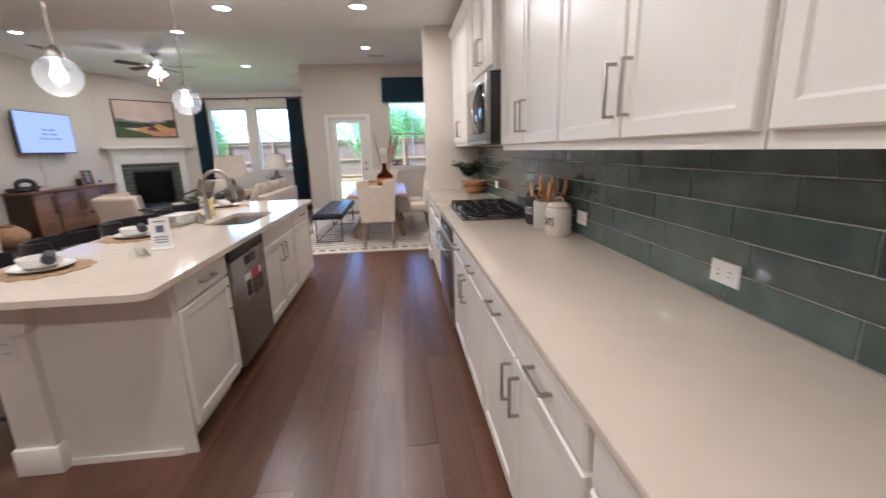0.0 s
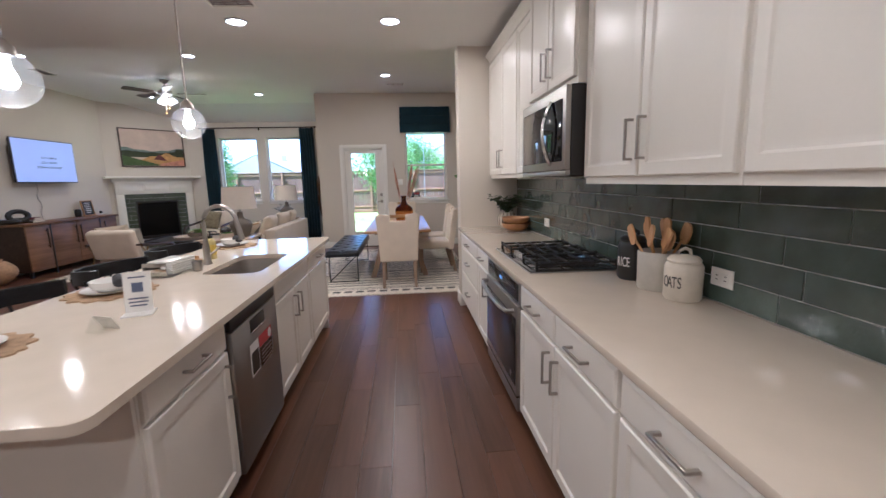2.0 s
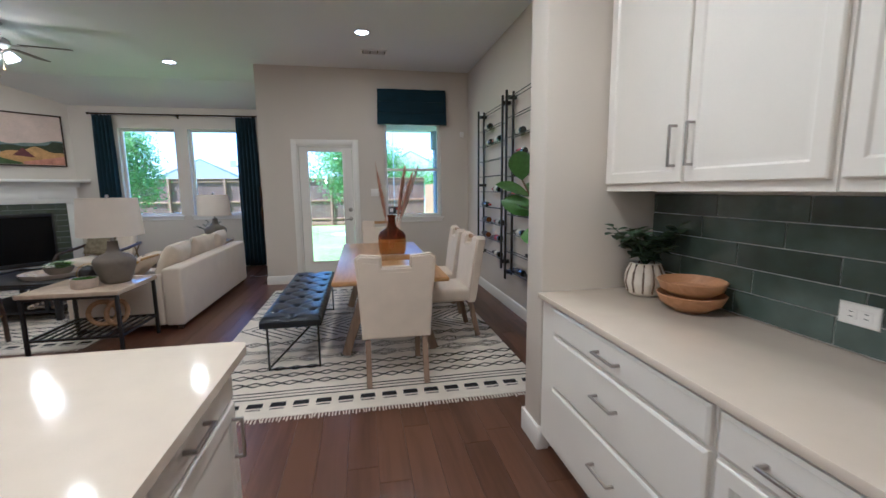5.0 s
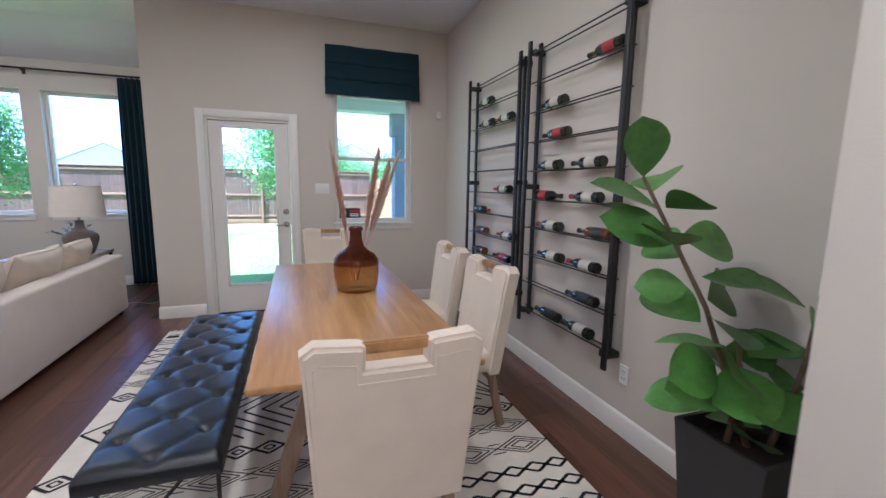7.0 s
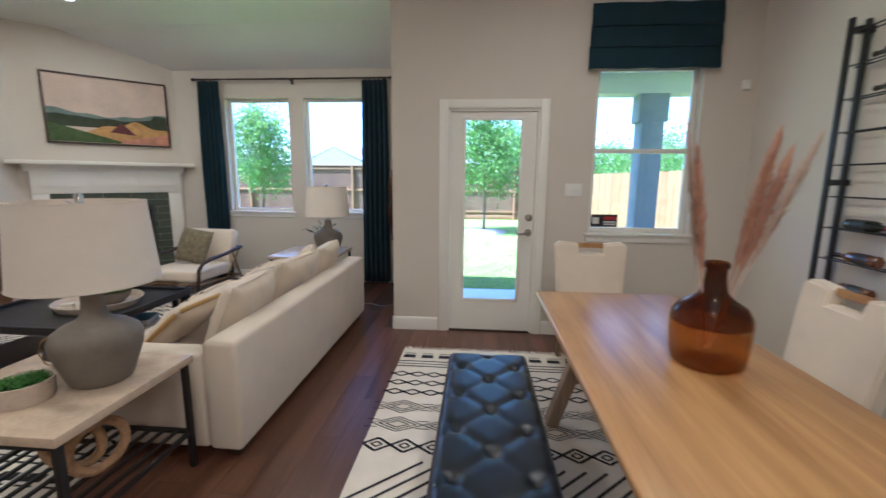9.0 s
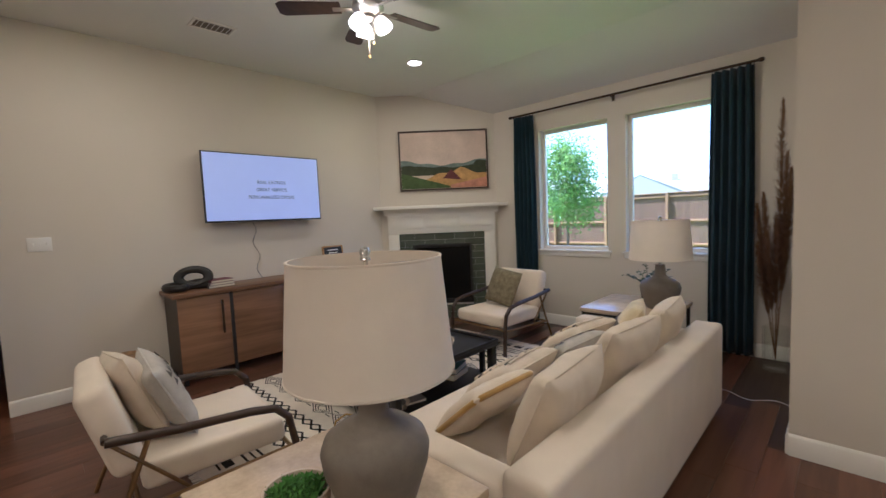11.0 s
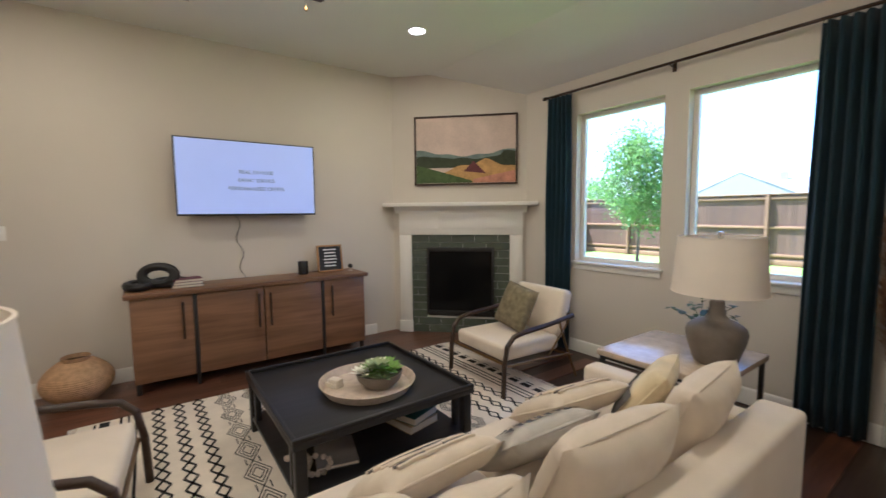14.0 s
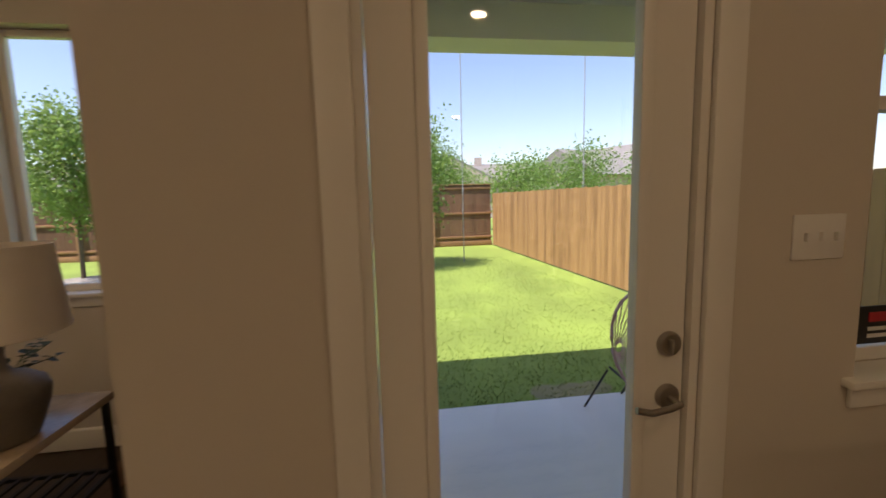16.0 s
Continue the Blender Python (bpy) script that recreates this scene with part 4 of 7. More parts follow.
part("tufted_top", bm, M_LEATHER, bn, smooth=80)
part("side_band", B(-WX, -WY, 0.385, WX, WY, 0.439, 0.006), M_LEATHER, bn)
for bx, by in but:
    part("button", lathe([(0.011, 0), (0.009, 0.005), (0, 0.007)], 10, (bx, by, 0.440)), M_LEATHER, bn)
for y in (-0.85, 0.85):
    for s in (-1, 1):
        part("leg", bar((s * 0.2, y, 0.0), (s * 0.2, y, 0.385), 0.014, 0.014), M_BLACK, bn)
    part("brace", bar((-0.2, y, 0.01), (0.2, y, 0.01), 0.012, 0.012), M_BLACK, bn)
    part("diagonal", bar((-0.2, y, 0.02), (0.2, y * 0.72, 0.38), 0.011, 0.011), M_BLACK, bn)

# amber jug with plumes
jg = thing("glass_jug", pose(0.02, 7.83, 0.7617) @ Matrix.Diagonal((1.16, 1.16, 1.07, 1)), "amber glass demijohn vase with dried pink pampas plumes", "vase")
def glass_wall(prof):
    """A thin glass wall turned from an outer profile."""
    return lathe(prof + [(max(0.0, r - 0.004), z) for r, z in prof[::-1]], 44)


part("bottle", glass_wall([(0.0, 0.004), (0.1, 0.0), (0.117, 0.012), (0.127, 0.05), (0.132, 0.12), (0.132, 0.172)]), M_AMBER, jg, "clear amber glass body")
part("shoulder", glass_wall([(0.132, 0.1725), (0.128, 0.205), (0.108, 0.238), (0.072, 0.262), (0.046, 0.29), (0.037, 0.33), (0.034, 0.385), (0.041, 0.389), (0.043, 0.402), (0.036, 0.412)]), M_AMBERDARK, jg, "darker brown glass shoulder and neck")
M_PAMPAS = mat("dried_pampas", (0.6, 0.36, 0.25), 0.95, var=0.2, scale=20, fine=80)
M_PAMPALE = mat("pale_pampas", (0.6, 0.47, 0.38), 0.95, var=0.2, scale=20, fine=80)


def plume(parent, base, tip, thick, material, n=520, name="plume"):
    """A stem with a feathery head of many thin slips."""
    a, b = Vector(base), Vector(tip)
    bm = tube([a, a.lerp(b, 0.5), b], 0.003, 5)
    rnd = random.Random(int(abs(tip[0] * 1000) + abs(tip[1] * 100) + 7))
    ax = (b - a).normalized()
    for k in range(n):
        t = 0.40 + 0.60 * rnd.random()
        p = a.lerp(b, t)
        w = thick * math.sin(math.pi * min(1, (t - 0.36) / 0.66)) ** 0.7
        o = Vector((rnd.gauss(0, 1), rnd.gauss(0, 1), rnd.gauss(0, 1)))
        o = (o - ax * o.dot(ax)).normalized()
        L = 0.03 + 0.035 * rnd.random()
        q = p + o * w * (0.4 + 0.6 * rnd.random()) + ax * L
        s = o.cross(ax) * 0.003
        bm.faces.new([bm.verts.new(v) for v in (p - s, p + s, q + s * 0.4, q - s * 0.4)])
    return part(name, bm, material, parent, smooth=0)


plume(jg, (0.0, 0.0, 0.06), (0.20, 0.02, 0.80), 0.036, M_PAMPAS, 900)
plume(jg, (0.01, 0.01, 0.06), (0.13, -0.02, 0.86), 0.036, M_PAMPAS, 900)
plume(jg, (-0.01, 0.0, 0.06), (-0.115, -0.02, 0.80), 0.03, M_PAMPAS, 500)
plume(jg, (0.0, 0.01, 0.06), (0.24, -0.04, 0.85), 0.026, M_PAMPALE, 600)
plume(jg, (-0.02, 0.01, 0.06), (-0.13, 0.03, 0.90), 0.016, M_PAMPALE, 400)

# wine racks
M_WINE = [mat("dark_bottle_glass", (0.008, 0.012, 0.007), 0.08, var=0.1, coat=0.4), mat("amber_bottle_glass", (0.12, 0.04, 0.01), 0.08, coat=0.4)]
M_LABEL = [mat("label_cream", (0.6, 0.56, 0.48), 0.6, var=0.12, fine=300), mat("label_red", (0.35, 0.03, 0.03), 0.5), mat("label_black", (0.03, 0.03, 0.03), 0.5)]


def wine_rack(y0, y1, z0_, z1_, seed):
    r = thing("wine_rack", pose(XD, y0, z0_), "black iron wall-mounted wine rack holding lying bottles", "wine rack", "wine racks")
    w, h = y1 - y0, z1_ - z0_
    for side in (0, 1):
        for k, dx in enumerate((-0.105, -0.04)):
            y = w * side + (0.045 if side == 0 else -0.045) * k
            part("upright", B(dx - 0.01, y - 0.0175, 0.0 if k == 0 else 0.05, dx + 0.01, y + 0.0175, h if k == 0 else h - 0.02, 0.002), M_BLACK, r)
        for f in (0.04, 0.5, 0.96):
            part("spacer", B(-0.1, w * side - 0.012, h * f - 0.02, -0.001, w * side + (0.055 if side == 0 else -0.055), h * f + 0.02, 0.002), M_BLACK, r)
    n = 10
    for k in range(n):
        z = h * (0.055 + 0.9 * k / (n - 1))
        for dx in (-0.105, -0.045):
            part("rod", tube([(dx, 0.0, z), (dx, w, z)], 0.005, 6), M_BLACK, r)
    rnd = random.Random(seed)
    for k in range(n):
        for slot in (0.25, 0.7):
            if rnd.random() < (0.78 if k < n - 1 else 0.3) - (0.25 if slot > 0.5 else 0):
                wine_bottle(XD - 0.075, y0 + w * slot + rnd.uniform(-0.06, 0.06), z0_ + h * (0.055 + 0.9 * k / (n - 1)) + 0.0365, rnd)


BOT = lathe([(0, 0.004), (0.03, 0), (0.037, 0.008), (0.037, 0.19), (0.03, 0.215), (0.015, 0.235), (0.0135, 0.29), (0.0155, 0.292), (0.0155, 0.303), (0, 0.304)], 20)
BOTME = [mesh_of(BOT.copy(), M_WINE[0], 40), mesh_of(BOT, M_WINE[1], 40)]
LABME = [mesh_of(lathe([(0.0374, 0.05), (0.0374, 0.15)], 20), m, 40) for m in M_LABEL]
CAPME = [mesh_of(lathe([(0.0145, 0.235), (0.0142, 0.29), (0.0162, 0.292), (0.0162, 0.304), (0, 0.305)], 16), m, 40) for m in (M_LABEL[2], M_LABEL[1], M_BRONZE)]


def wine_bottle(x, y, z, rnd):
    b = thing("wine_bottle", pose(x, y + (0.15 if rnd.random() < 0.12 else -0.15), z, 90, 0, 0), "dark wine bottle with a paper label lying on the rack", "bottle", "wine bottles")
    if b.matrix_basis.translation.y < y:
        b.matrix_basis = pose(x, y - 0.15, z, -90, 0, 0)
    b.matrix_basis = b.matrix_basis @ Matrix.Rotation(rnd.uniform(0, 6), 4, "Z")
    piece("glass", BOTME[0 if rnd.random() < 0.85 else 1], b, Matrix())
    piece("paper_label", LABME[rnd.choice((0, 0, 0, 2, 1))], b, Matrix())
    piece("capsule", CAPME[rnd.choice((0, 0, 1, 2))], b, Matrix())


wine_rack(8.07, 9.10, 0.50, 2.55, 3)
wine_rack(6.90, 7.93, 0.40, 2.58, 8)
o = outlet(pose(XD, 6.80, 0.32), "white outlet plate on the dining wall")
o.matrix_basis = pose(XD - 0.0005, 6.80, 0.32)


def leaf_blade(bm, base, tip, width, droop=0.1, up=Vector((0, 0, 1)), n=6, fiddle=False):
    """A curved leaf from base to tip, with a fold down its middle."""
    a, b = Vector(base), Vector(tip)
    d = b - a
    side = d.cross(up)
    side = side.normalized() if side.length > 1e-4 else Vector((1, 0, 0))
    nor = side.cross(d).normalized()
    prev = None
    for k in range(n + 1):
        t = k / n
        w = width * (math.sin(math.pi * t ** (1.25 if fiddle else 0.8)) ** 0.65 if 0 < t < 1 else 0.02)
        c = a + d * t - up * droop * d.length * t * t
        row = [bm.verts.new(c - side * w / 2 + nor * w * 0.12), bm.verts.new(c), bm.verts.new(c + side * w / 2 + nor * w * 0.12)]
        if prev:
            bm.faces.new((prev[0], prev[1], row[1], row[0]))
            bm.faces.new((prev[1], prev[2], row[2], row[1]))
        prev = row


# fiddle-leaf fig
M_FIG = mat("fig_leaf", (0.1, 0.22, 0.035), 0.35, var=0.3, scale=10, bump=0.2, fine=40, rand=0.35)
M_STEM = mat("brown_stem", (0.16, 0.11, 0.06), 0.7, var=0.2, bump=0.3)
M_POT = mat("charcoal_pot", (0.035, 0.034, 0.036), 0.6, var=0.2, bump=0.2)
fg = thing("fiddle_leaf_fig", pose(1.27, 5.98, 0), "fiddle-leaf fig with broad green leaves in a square charcoal pot", "plant")
bm = bmesh.new()
lo = [(-0.15, -0.15, 0), (0.15, -0.15, 0), (0.15, 0.15, 0), (-0.15, 0.15, 0)]
lv = [[bm.verts.new((x * k, y * k, z)) for x, y, _ in lo] for k, z in ((0.9, 0), (1.2, 0.56), (1.08, 0.56), (1.06, 0.5))]
for a, b in zip(lv, lv[1:]):
    for k in range(4):
        bm.faces.new((a[k], a[(k + 1) % 4], b[(k + 1) % 4], b[k]))
bm.faces.new(lv[0][::-1])
part("pot", bm, M_POT, fg)
part("soil", B(-0.155, -0.155, 0.49, 0.155, 0.155, 0.502), mat("potting_soil", (0.03, 0.02, 0.013), 0.95, var=0.4, bump=0.8), fg)
rnd = random.Random(5)


def fig_leaf(base, tip, width):
    bm = bmesh.new()
    b, t = Vector(base), Vector(tip)
    leaf_blade(bm, b, t, width, 0.1, Vector((rnd.uniform(-0.5, 0.3), rnd.uniform(-1.2, -0.1), rnd.uniform(0.3, 0.9))).normalized(), n=8, fiddle=True)
    ob = part("leaf", bm, M_FIG, fg, smooth=60)
    return ob


for sx, sy, tip, n in ((0.0, 0.0, (-0.37, 0.26, 1.53), 17), (0.05, -0.04, (0.02, -0.16, 1.2), 10), (-0.05, 0.05, (-0.10, 0.02, 0.95), 8)):
    a, b = Vector((sx, sy, 0.49)), Vector(tip)
    mid = a.lerp(b, 0.5) + Vector((0.05, 0, 0.02))
    part("stem", tube([a, mid, b], 0.013, 8, taper=0.55), M_STEM, fg)
    for k in range(n):
        t = 0.12 + 0.86 * k / n
        p = a.lerp(mid, t * 2) if t < 0.5 else mid.lerp(b, t * 2 - 1)
        az = k * 2.4 + sx * 40
        L = 0.17 + 0.1 * rnd.random()
        el = rnd.uniform(-0.15, 0.45)
        d_ = Vector((math.cos(az) * math.cos(el), math.sin(az) * math.cos(el), math.sin(el)))
        q = p + d_ * (L + 0.05)
        q.x = min(q.x, 0.17)
        fig_leaf(p + (q - p) * 0.15, q, L * 0.82)
    if sx == 0.0:
        fig_leaf(b, b + Vector((-0.04, -0.02, 0.24)), 0.19)
        fig_leaf(b.lerp(mid, 0.25), b + Vector((-0.2, 0.06, 0.0)), 0.18)
        fig_leaf(b.lerp(mid, 0.5), b + Vector((-0.16, 0.02, -0.14)), 0.16)

# ---- living room ----
# fireplace: local x runs along the wall, y out of the wall into the room
FA = math.atan2(YW - 10.83, -5.39 - XT)
FM = Matrix.Translation(((XT - 5.39) / 2, (10.83 + YW) / 2, 0)) @ Matrix.Rotation(FA + math.pi, 4, "Z") @ Matrix.Translation((-0.03, 0, 0))
fp = thing("fireplace", FM, "corner fireplace with white mantel, green tile surround and black firebox", "fireplace")
HW = 0.80
for s in (-1, 1):
    bm = B(min(s * HW, s * 0.64), 0.0, 0, max(s * HW, s * 0.64), 0.07, 1.36, 0.004)
    box(bm, min(s * (HW + 0.012), s * 0.63), 0.0, 0, max(s * (HW + 0.012), s * 0.63), 0.085, 0.15, 0.004)
    box(bm, min(s * (HW - 0.03), s * 0.67), 0.07, 0.2, max(s * (HW - 0.03), s * 0.67), 0.078, 1.28, 0.003)
    part("pilaster", bm, M_TRIM, fp)
bm = B(-HW, 0.0, 1.30, HW, 0.08, 1.58, 0.004)
for k in range(3):
    x0 = -HW + 0.06 + k * 0.51
    box(bm, x0, 0.08, 1.38, x0 + 0.46, 0.086, 1.53, 0.003)
part("frieze", bm, M_TRIM, fp)
bm = prism([(0.0, 1.58), (0.09, 1.58), (0.10, 1.61), (0.15, 1.665), (0.0, 1.665)], -HW - 0.05, HW + 0.05, "x")
part("crown_moulding", bm, M_TRIM, fp, smooth=20)
part("mantel_shelf", B(-0.985, 0.0, 1.665, 0.985, 0.21, 1.715, 0.008), M_TRIM, fp)
part("tile_backing", B(-0.64, 0.0, 0.0, -0.44, 0.045, 1.30), M_GROUT, fp)
part("tile_backing", B(0.44, 0.0, 0.0, 0.64, 0.045, 1.30), M_GROUT, fp)
part("tile_backing", B(-0.44, 0.0, 1.13, 0.44, 0.045, 1.30), M_GROUT, fp)
part("tile_backing", B(-0.44, 0.0, 0.0, 0.44, 0.045, 0.235), M_GROUT, fp)
M_FTILE = mat("sage_glazed_tile", (0.085, 0.1, 0.075), 0.2, var=0.2, scale=9, bump=0.2, fine=20, rand=0.14)
th = 0.1
for k in range(13):
    z = k * th
    for row in (0,):
        off = 0.0 if k % 2 else -0.15
        x = -0.64 + off
        while x < 0.64:
            a, b = max(x, -0.64), min(x + 0.3, 0.64)
            spans = [(a, b)]
            if 0.235 - 0.02 < z + th / 2 < 1.13:
                spans = [(a, min(b, -0.44)), (max(a, 0.44), b)]
            for c, e in spans:
                if e - c > 0.02:
                    part("tile", B(c + 0.002, 0.045, z + 0.002, e - 0.002, 0.053, z + th - 0.002), M_FTILE, fp, smooth=0)
            x += 0.3
fb = part("firebox", B(-0.44, 0.02, 0.235, 0.44, 0.05, 1.13), M_BLACK, fp, "black metal firebox front")
bm = bmesh.new()
for q in ((-0.445, 0.23, -0.41, 1.135), (0.41, 0.23, 0.445, 1.135), (-0.41, 1.08, 0.41, 1.135), (-0.41, 0.23, 0.41, 0.30)):
    box(bm, q[0], 0.05, q[1], q[2], 0.068, q[3], 0.004)
part("firebox_frame", bm, M_BLACK, fb)
M_FIREGLASS = mat("smoked_fire_glass", (0.006, 0.006, 0.006), 0.12)
M_FIREGLASS.node_tree.nodes["Principled BSDF"].inputs["Specular IOR Level"].default_value = 0.15
part("fire_glass", B(-0.41, 0.051, 0.30, 0.41, 0.055, 1.08), M_FIREGLASS, fb, "dark smoked glass")
for k in range(3):
    part("louvre", B(-0.4, 0.068, 0.243 + k * 0.018, 0.4, 0.074, 0.253 + k * 0.018), M_IRON, fb)

# picture
pc = thing("framed_painting", FM @ Matrix.Translation((-0.07, 0.0, 1.94)), "framed landscape painting of hills and fields above the mantel", "painting")
PW, PH = 0.66, 0.875
bm = bmesh.new()
for q in ((-PW, 0, -PW + 0.022, PH), (PW - 0.022, 0, PW, PH), (-PW + 0.022, 0, PW - 0.022, 0.022), (-PW + 0.022, PH - 0.022, PW - 0.022, PH)):
    box(bm, q[0], 0.002, q[1], q[2], 0.042, q[3], 0.003)
part("frame", bm, M_DARKWOOD, pc, "thin dark wooden frame")
part("canvas", B(-PW + 0.02, 0.004, 0.02, PW - 0.02, 0.025, PH - 0.02), mat("painted_sky", (0.62, 0.5, 0.42), 0.8, var=0.18, scale=3, bump=0.4, fine=50), pc)


def paint(name, color, top, bottom, layer, x0=-PW + 0.024, x1=PW - 0.024, n=26):
    """A flat patch of paint between two wavy lines, each a function of u from 0 to 1."""
    bm = bmesh.new()
    y = 0.0255 + 0.0004 * layer
    a = [bm.verts.new((x1 + (x0 - x1) * k / n, y, bottom(k / n) * PH)) for k in range(n + 1)]
    b = [bm.verts.new((x1 + (x0 - x1) * k / n, y, max(bottom(k / n) + 0.002, top(k / n)) * PH)) for k in range(n + 1)]
    for k in range(n):
        bm.faces.new((a[k], a[k + 1], b[k + 1], b[k]))
    part("paint_patch", bm, mat(name, color, 0.8, var=0.3, scale=14, bump=0.4, fine=60), pc, smooth=0)


paint("paint_hills", (0.17, 0.22, 0.2), lambda u: 0.47 + 0.05 * math.sin(2.2 + u * 5) + 0.012 * math.sin(u * 23), lambda u: 0.3, 1)
paint("paint_far_trees", (0.045, 0.055, 0.03), lambda u: 0.385 + 0.025 * math.sin(u * 9) + 0.03 * max(0, math.sin(u * 14 + 1)) + (0.05 if u > 0.88 else 0), lambda u: 0.25, 2)
paint("paint_gold", (0.5, 0.3, 0.1), lambda u: 0.36 - 0.3 * abs(u - 0.62) - 0.02 * math.sin(u * 17), lambda u: 0.03, 3, -PW + 0.024, PW - 0.3)
paint("paint_field", (0.07, 0.11, 0.035), lambda u: 0.30 - 0.24 * u, lambda u: 0.03, 4, PW - 0.75, PW - 0.024)
paint("paint_plum", (0.13, 0.04, 0.045), lambda u: 0.345 - 0.5 * abs(u - 0.4), lambda u: 0.2 - 0.05 * u, 5, -0.36, 0.06)
paint("paint_rose", (0.5, 0.24, 0.16), lambda u: 0.2 - 0.12 * (1 - u), lambda u: 0.03, 6, -PW + 0.024, -0.1)

# television
tv = thing("television", pose(XT, 9.05, 1.575), "wall-mounted flat television showing a pale blue title screen", "television")
part("mount", B(0, -0.2, 0.25, 0.14, 0.2, 0.5, 0.004), M_BLACK, tv)
part("back", B(0.115, -0.66, 0.02, 0.15, 0.66, 0.74, 0.01), M_BLACK, tv)
part("bezel", B(0.15, -0.675, 0.0, 0.172, 0.675, 0.765, 0.004), M_BLACK, tv)
M_SCREEN = mat("lit_screen", (0.5, 0.58, 0.95), 0.2, emit=0.06, var=0.02)
part("screen", B(0.172, -0.662, 0.018, 0.1735, 0.662, 0.753), M_SCREEN, tv, "glowing pale blue screen", smooth=0)
M_INK = mat("grey_lettering", (0.1, 0.12, 0.2), 0.6)


def text(words, size, m, material, parent, name="lettering", align="CENTER", depth=0.0006):
    cu = bpy.data.curves.new(name, "FONT")
    cu.body, cu.size, cu.extrude, cu.align_x = words, size, depth, align
    ob = new("tmp_text", cu)
    me = bpy.data.meshes.new_from_object(ob.evaluated_get(bpy.context.evaluated_depsgraph_get()))
    bpy.data.objects.remove(ob)
    me.materials.append(material)
    t = new(name, me)
    t.parent = parent
    t.matrix_basis = m
    return t


TVR = Matrix(((0, 0, 1, 0.1745), (1, 0, 0, 0), (0, 1, 0, 0), (0, 0, 0, 1)))
for k, wds in enumerate(("REAL SAVINGS", "GREAT SERVICE", "PERSONALIZED OFFERS")):
    text(wds, 0.052, Matrix.Translation((0, 0.06, 0.43 - k * 0.085)) @ TVR, M_INK, tv)
cd = thing("power_cord", pose(XT, 8.92, 0.905), "grey power cord hanging from the television", "cord")
part("cord", tube([(0.02, 0.03 * math.sin(k * 1.1) + 0.004 * k, 0.66 - 0.66 * k / 12) for k in range(13)], 0.006, 6), mat("grey_cord", (0.35, 0.33, 0.3), 0.6), cd)

# console
cs = thing("sideboard", pose(-6.34, 9.06, 0), "walnut sideboard with four doors and dark bar handles", "sideboard")
part("top", B(-0.26, -1.13, 0.865, 0.255, 1.13, 0.905, 0.006), M_WALNUT, cs)
part("carcass", B(-0.25, -1.09, 0.1, 0.2, 1.09, 0.864), M_DARKWOOD, cs)
for y0, y1, hy in ((-1.09, -0.62, 0.39), (-0.585, -0.005, 0.53), (0.005, 0.585, 0.05), (0.62, 1.09, 0.08)):
    d = part("door", B(0.2, y0, 0.105, 0.222, y1, 0.86, 0.003), M_WALNUT, cs)
    bm = bmesh.new()
    for z in (0.5, 0.76):
        box(bm, 0.222, y0 + hy - 0.008, z - 0.008, 0.25, y0 + hy + 0.008, z + 0.008)
    box(bm, 0.244, y0 + hy - 0.01, 0.46, 0.258, y0 + hy + 0.01, 0.80, 0.003)
    part("handle", bm, M_BRONZE, d, "dark bronze bar handle")
for y in (-0.603, 0.603):
    part("stile", B(0.2, y - 0.016, 0.0, 0.228, y + 0.016, 0.864, 0.003), M_BLACK, cs)
for x in (-0.22, 0.18):
    for y in (-1.06, 1.06):
        part("leg", B(x - 0.02, y - 0.02, 0, x + 0.02, y + 0.02, 0.1, 0.003), M_BLACK, cs)
ZS = 0.905
kn = thing("knot_sculpture", pose(-6.40, 8.16, ZS), "black interlocking chain-link sculpture", "ornament")
M_CHAIN = mat("black_resin", (0.012, 0.011, 0.011), 0.5, var=0.2, bump=0.3)
for k, (x, y, z, rx, rz) in enumerate(((0, -0.1, 0.032, 0, 0), (0.02, 0.03, 0.098, 82, 70), (-0.02, 0.1, 0.034, 6, 60))):
    bm = bmesh.new()
    n, m_ = 24, 8
    vs = [[bm.verts.new(((0.085 + 0.03 * math.cos(2 * math.pi * j / m_)) * math.cos(2 * math.pi * i / n) * 1.25, (0.065 + 0.03 * math.cos(2 * math.pi * j / m_)) * math.sin(2 * math.pi * i / n), 0.03 * math.sin(2 * math.pi * j / m_))) for j in range(m_)] for i in range(n)]
    for i in range(n):
        for j in range(m_):
            bm.faces.new((vs[i][j], vs[(i + 1) % n][j], vs[(i + 1) % n][(j + 1) % m_], vs[i][(j + 1) % m_]))
    part("link", moved(bm, Matrix.Diagonal((1.25, 1.25, 1.25, 1)) @ pose(x, y, z, rx, 0, rz)), M_CHAIN, kn)
BOOKC = [mat("book_" + n, c, 0.6, var=0.1) for n, c in (("dark", (0.03, 0.025, 0.03)), ("grey", (0.25, 0.23, 0.22)), ("plum", (0.12, 0.03, 0.05)), ("teal", (0.01, 0.09, 0.09)), ("tan", (0.4, 0.3, 0.18)))]
M_PAGES = mat("paper_pages", (0.66, 0.6, 0.48), 0.9, var=0.1, fine=300)


def book(m, w, d, h, color, label="closed hardback book lying flat"):
    b = thing("book", m, label, "book")
    bm = B(-w / 2, -d / 2, 0, w / 2, d / 2, 0.003)
    box(bm, -w / 2, -d / 2, h - 0.003, w / 2, d / 2, h)
    box(bm, -w / 2, -d / 2, 0.003, -w / 2 + 0.004, d / 2, h - 0.003)
    part("cover", bm, color, b)
    part("page_block", B(-w / 2 + 0.004, -d / 2 + 0.004, 0.003, w / 2 - 0.004, d / 2 - 0.004, h - 0.003), M_PAGES, b)


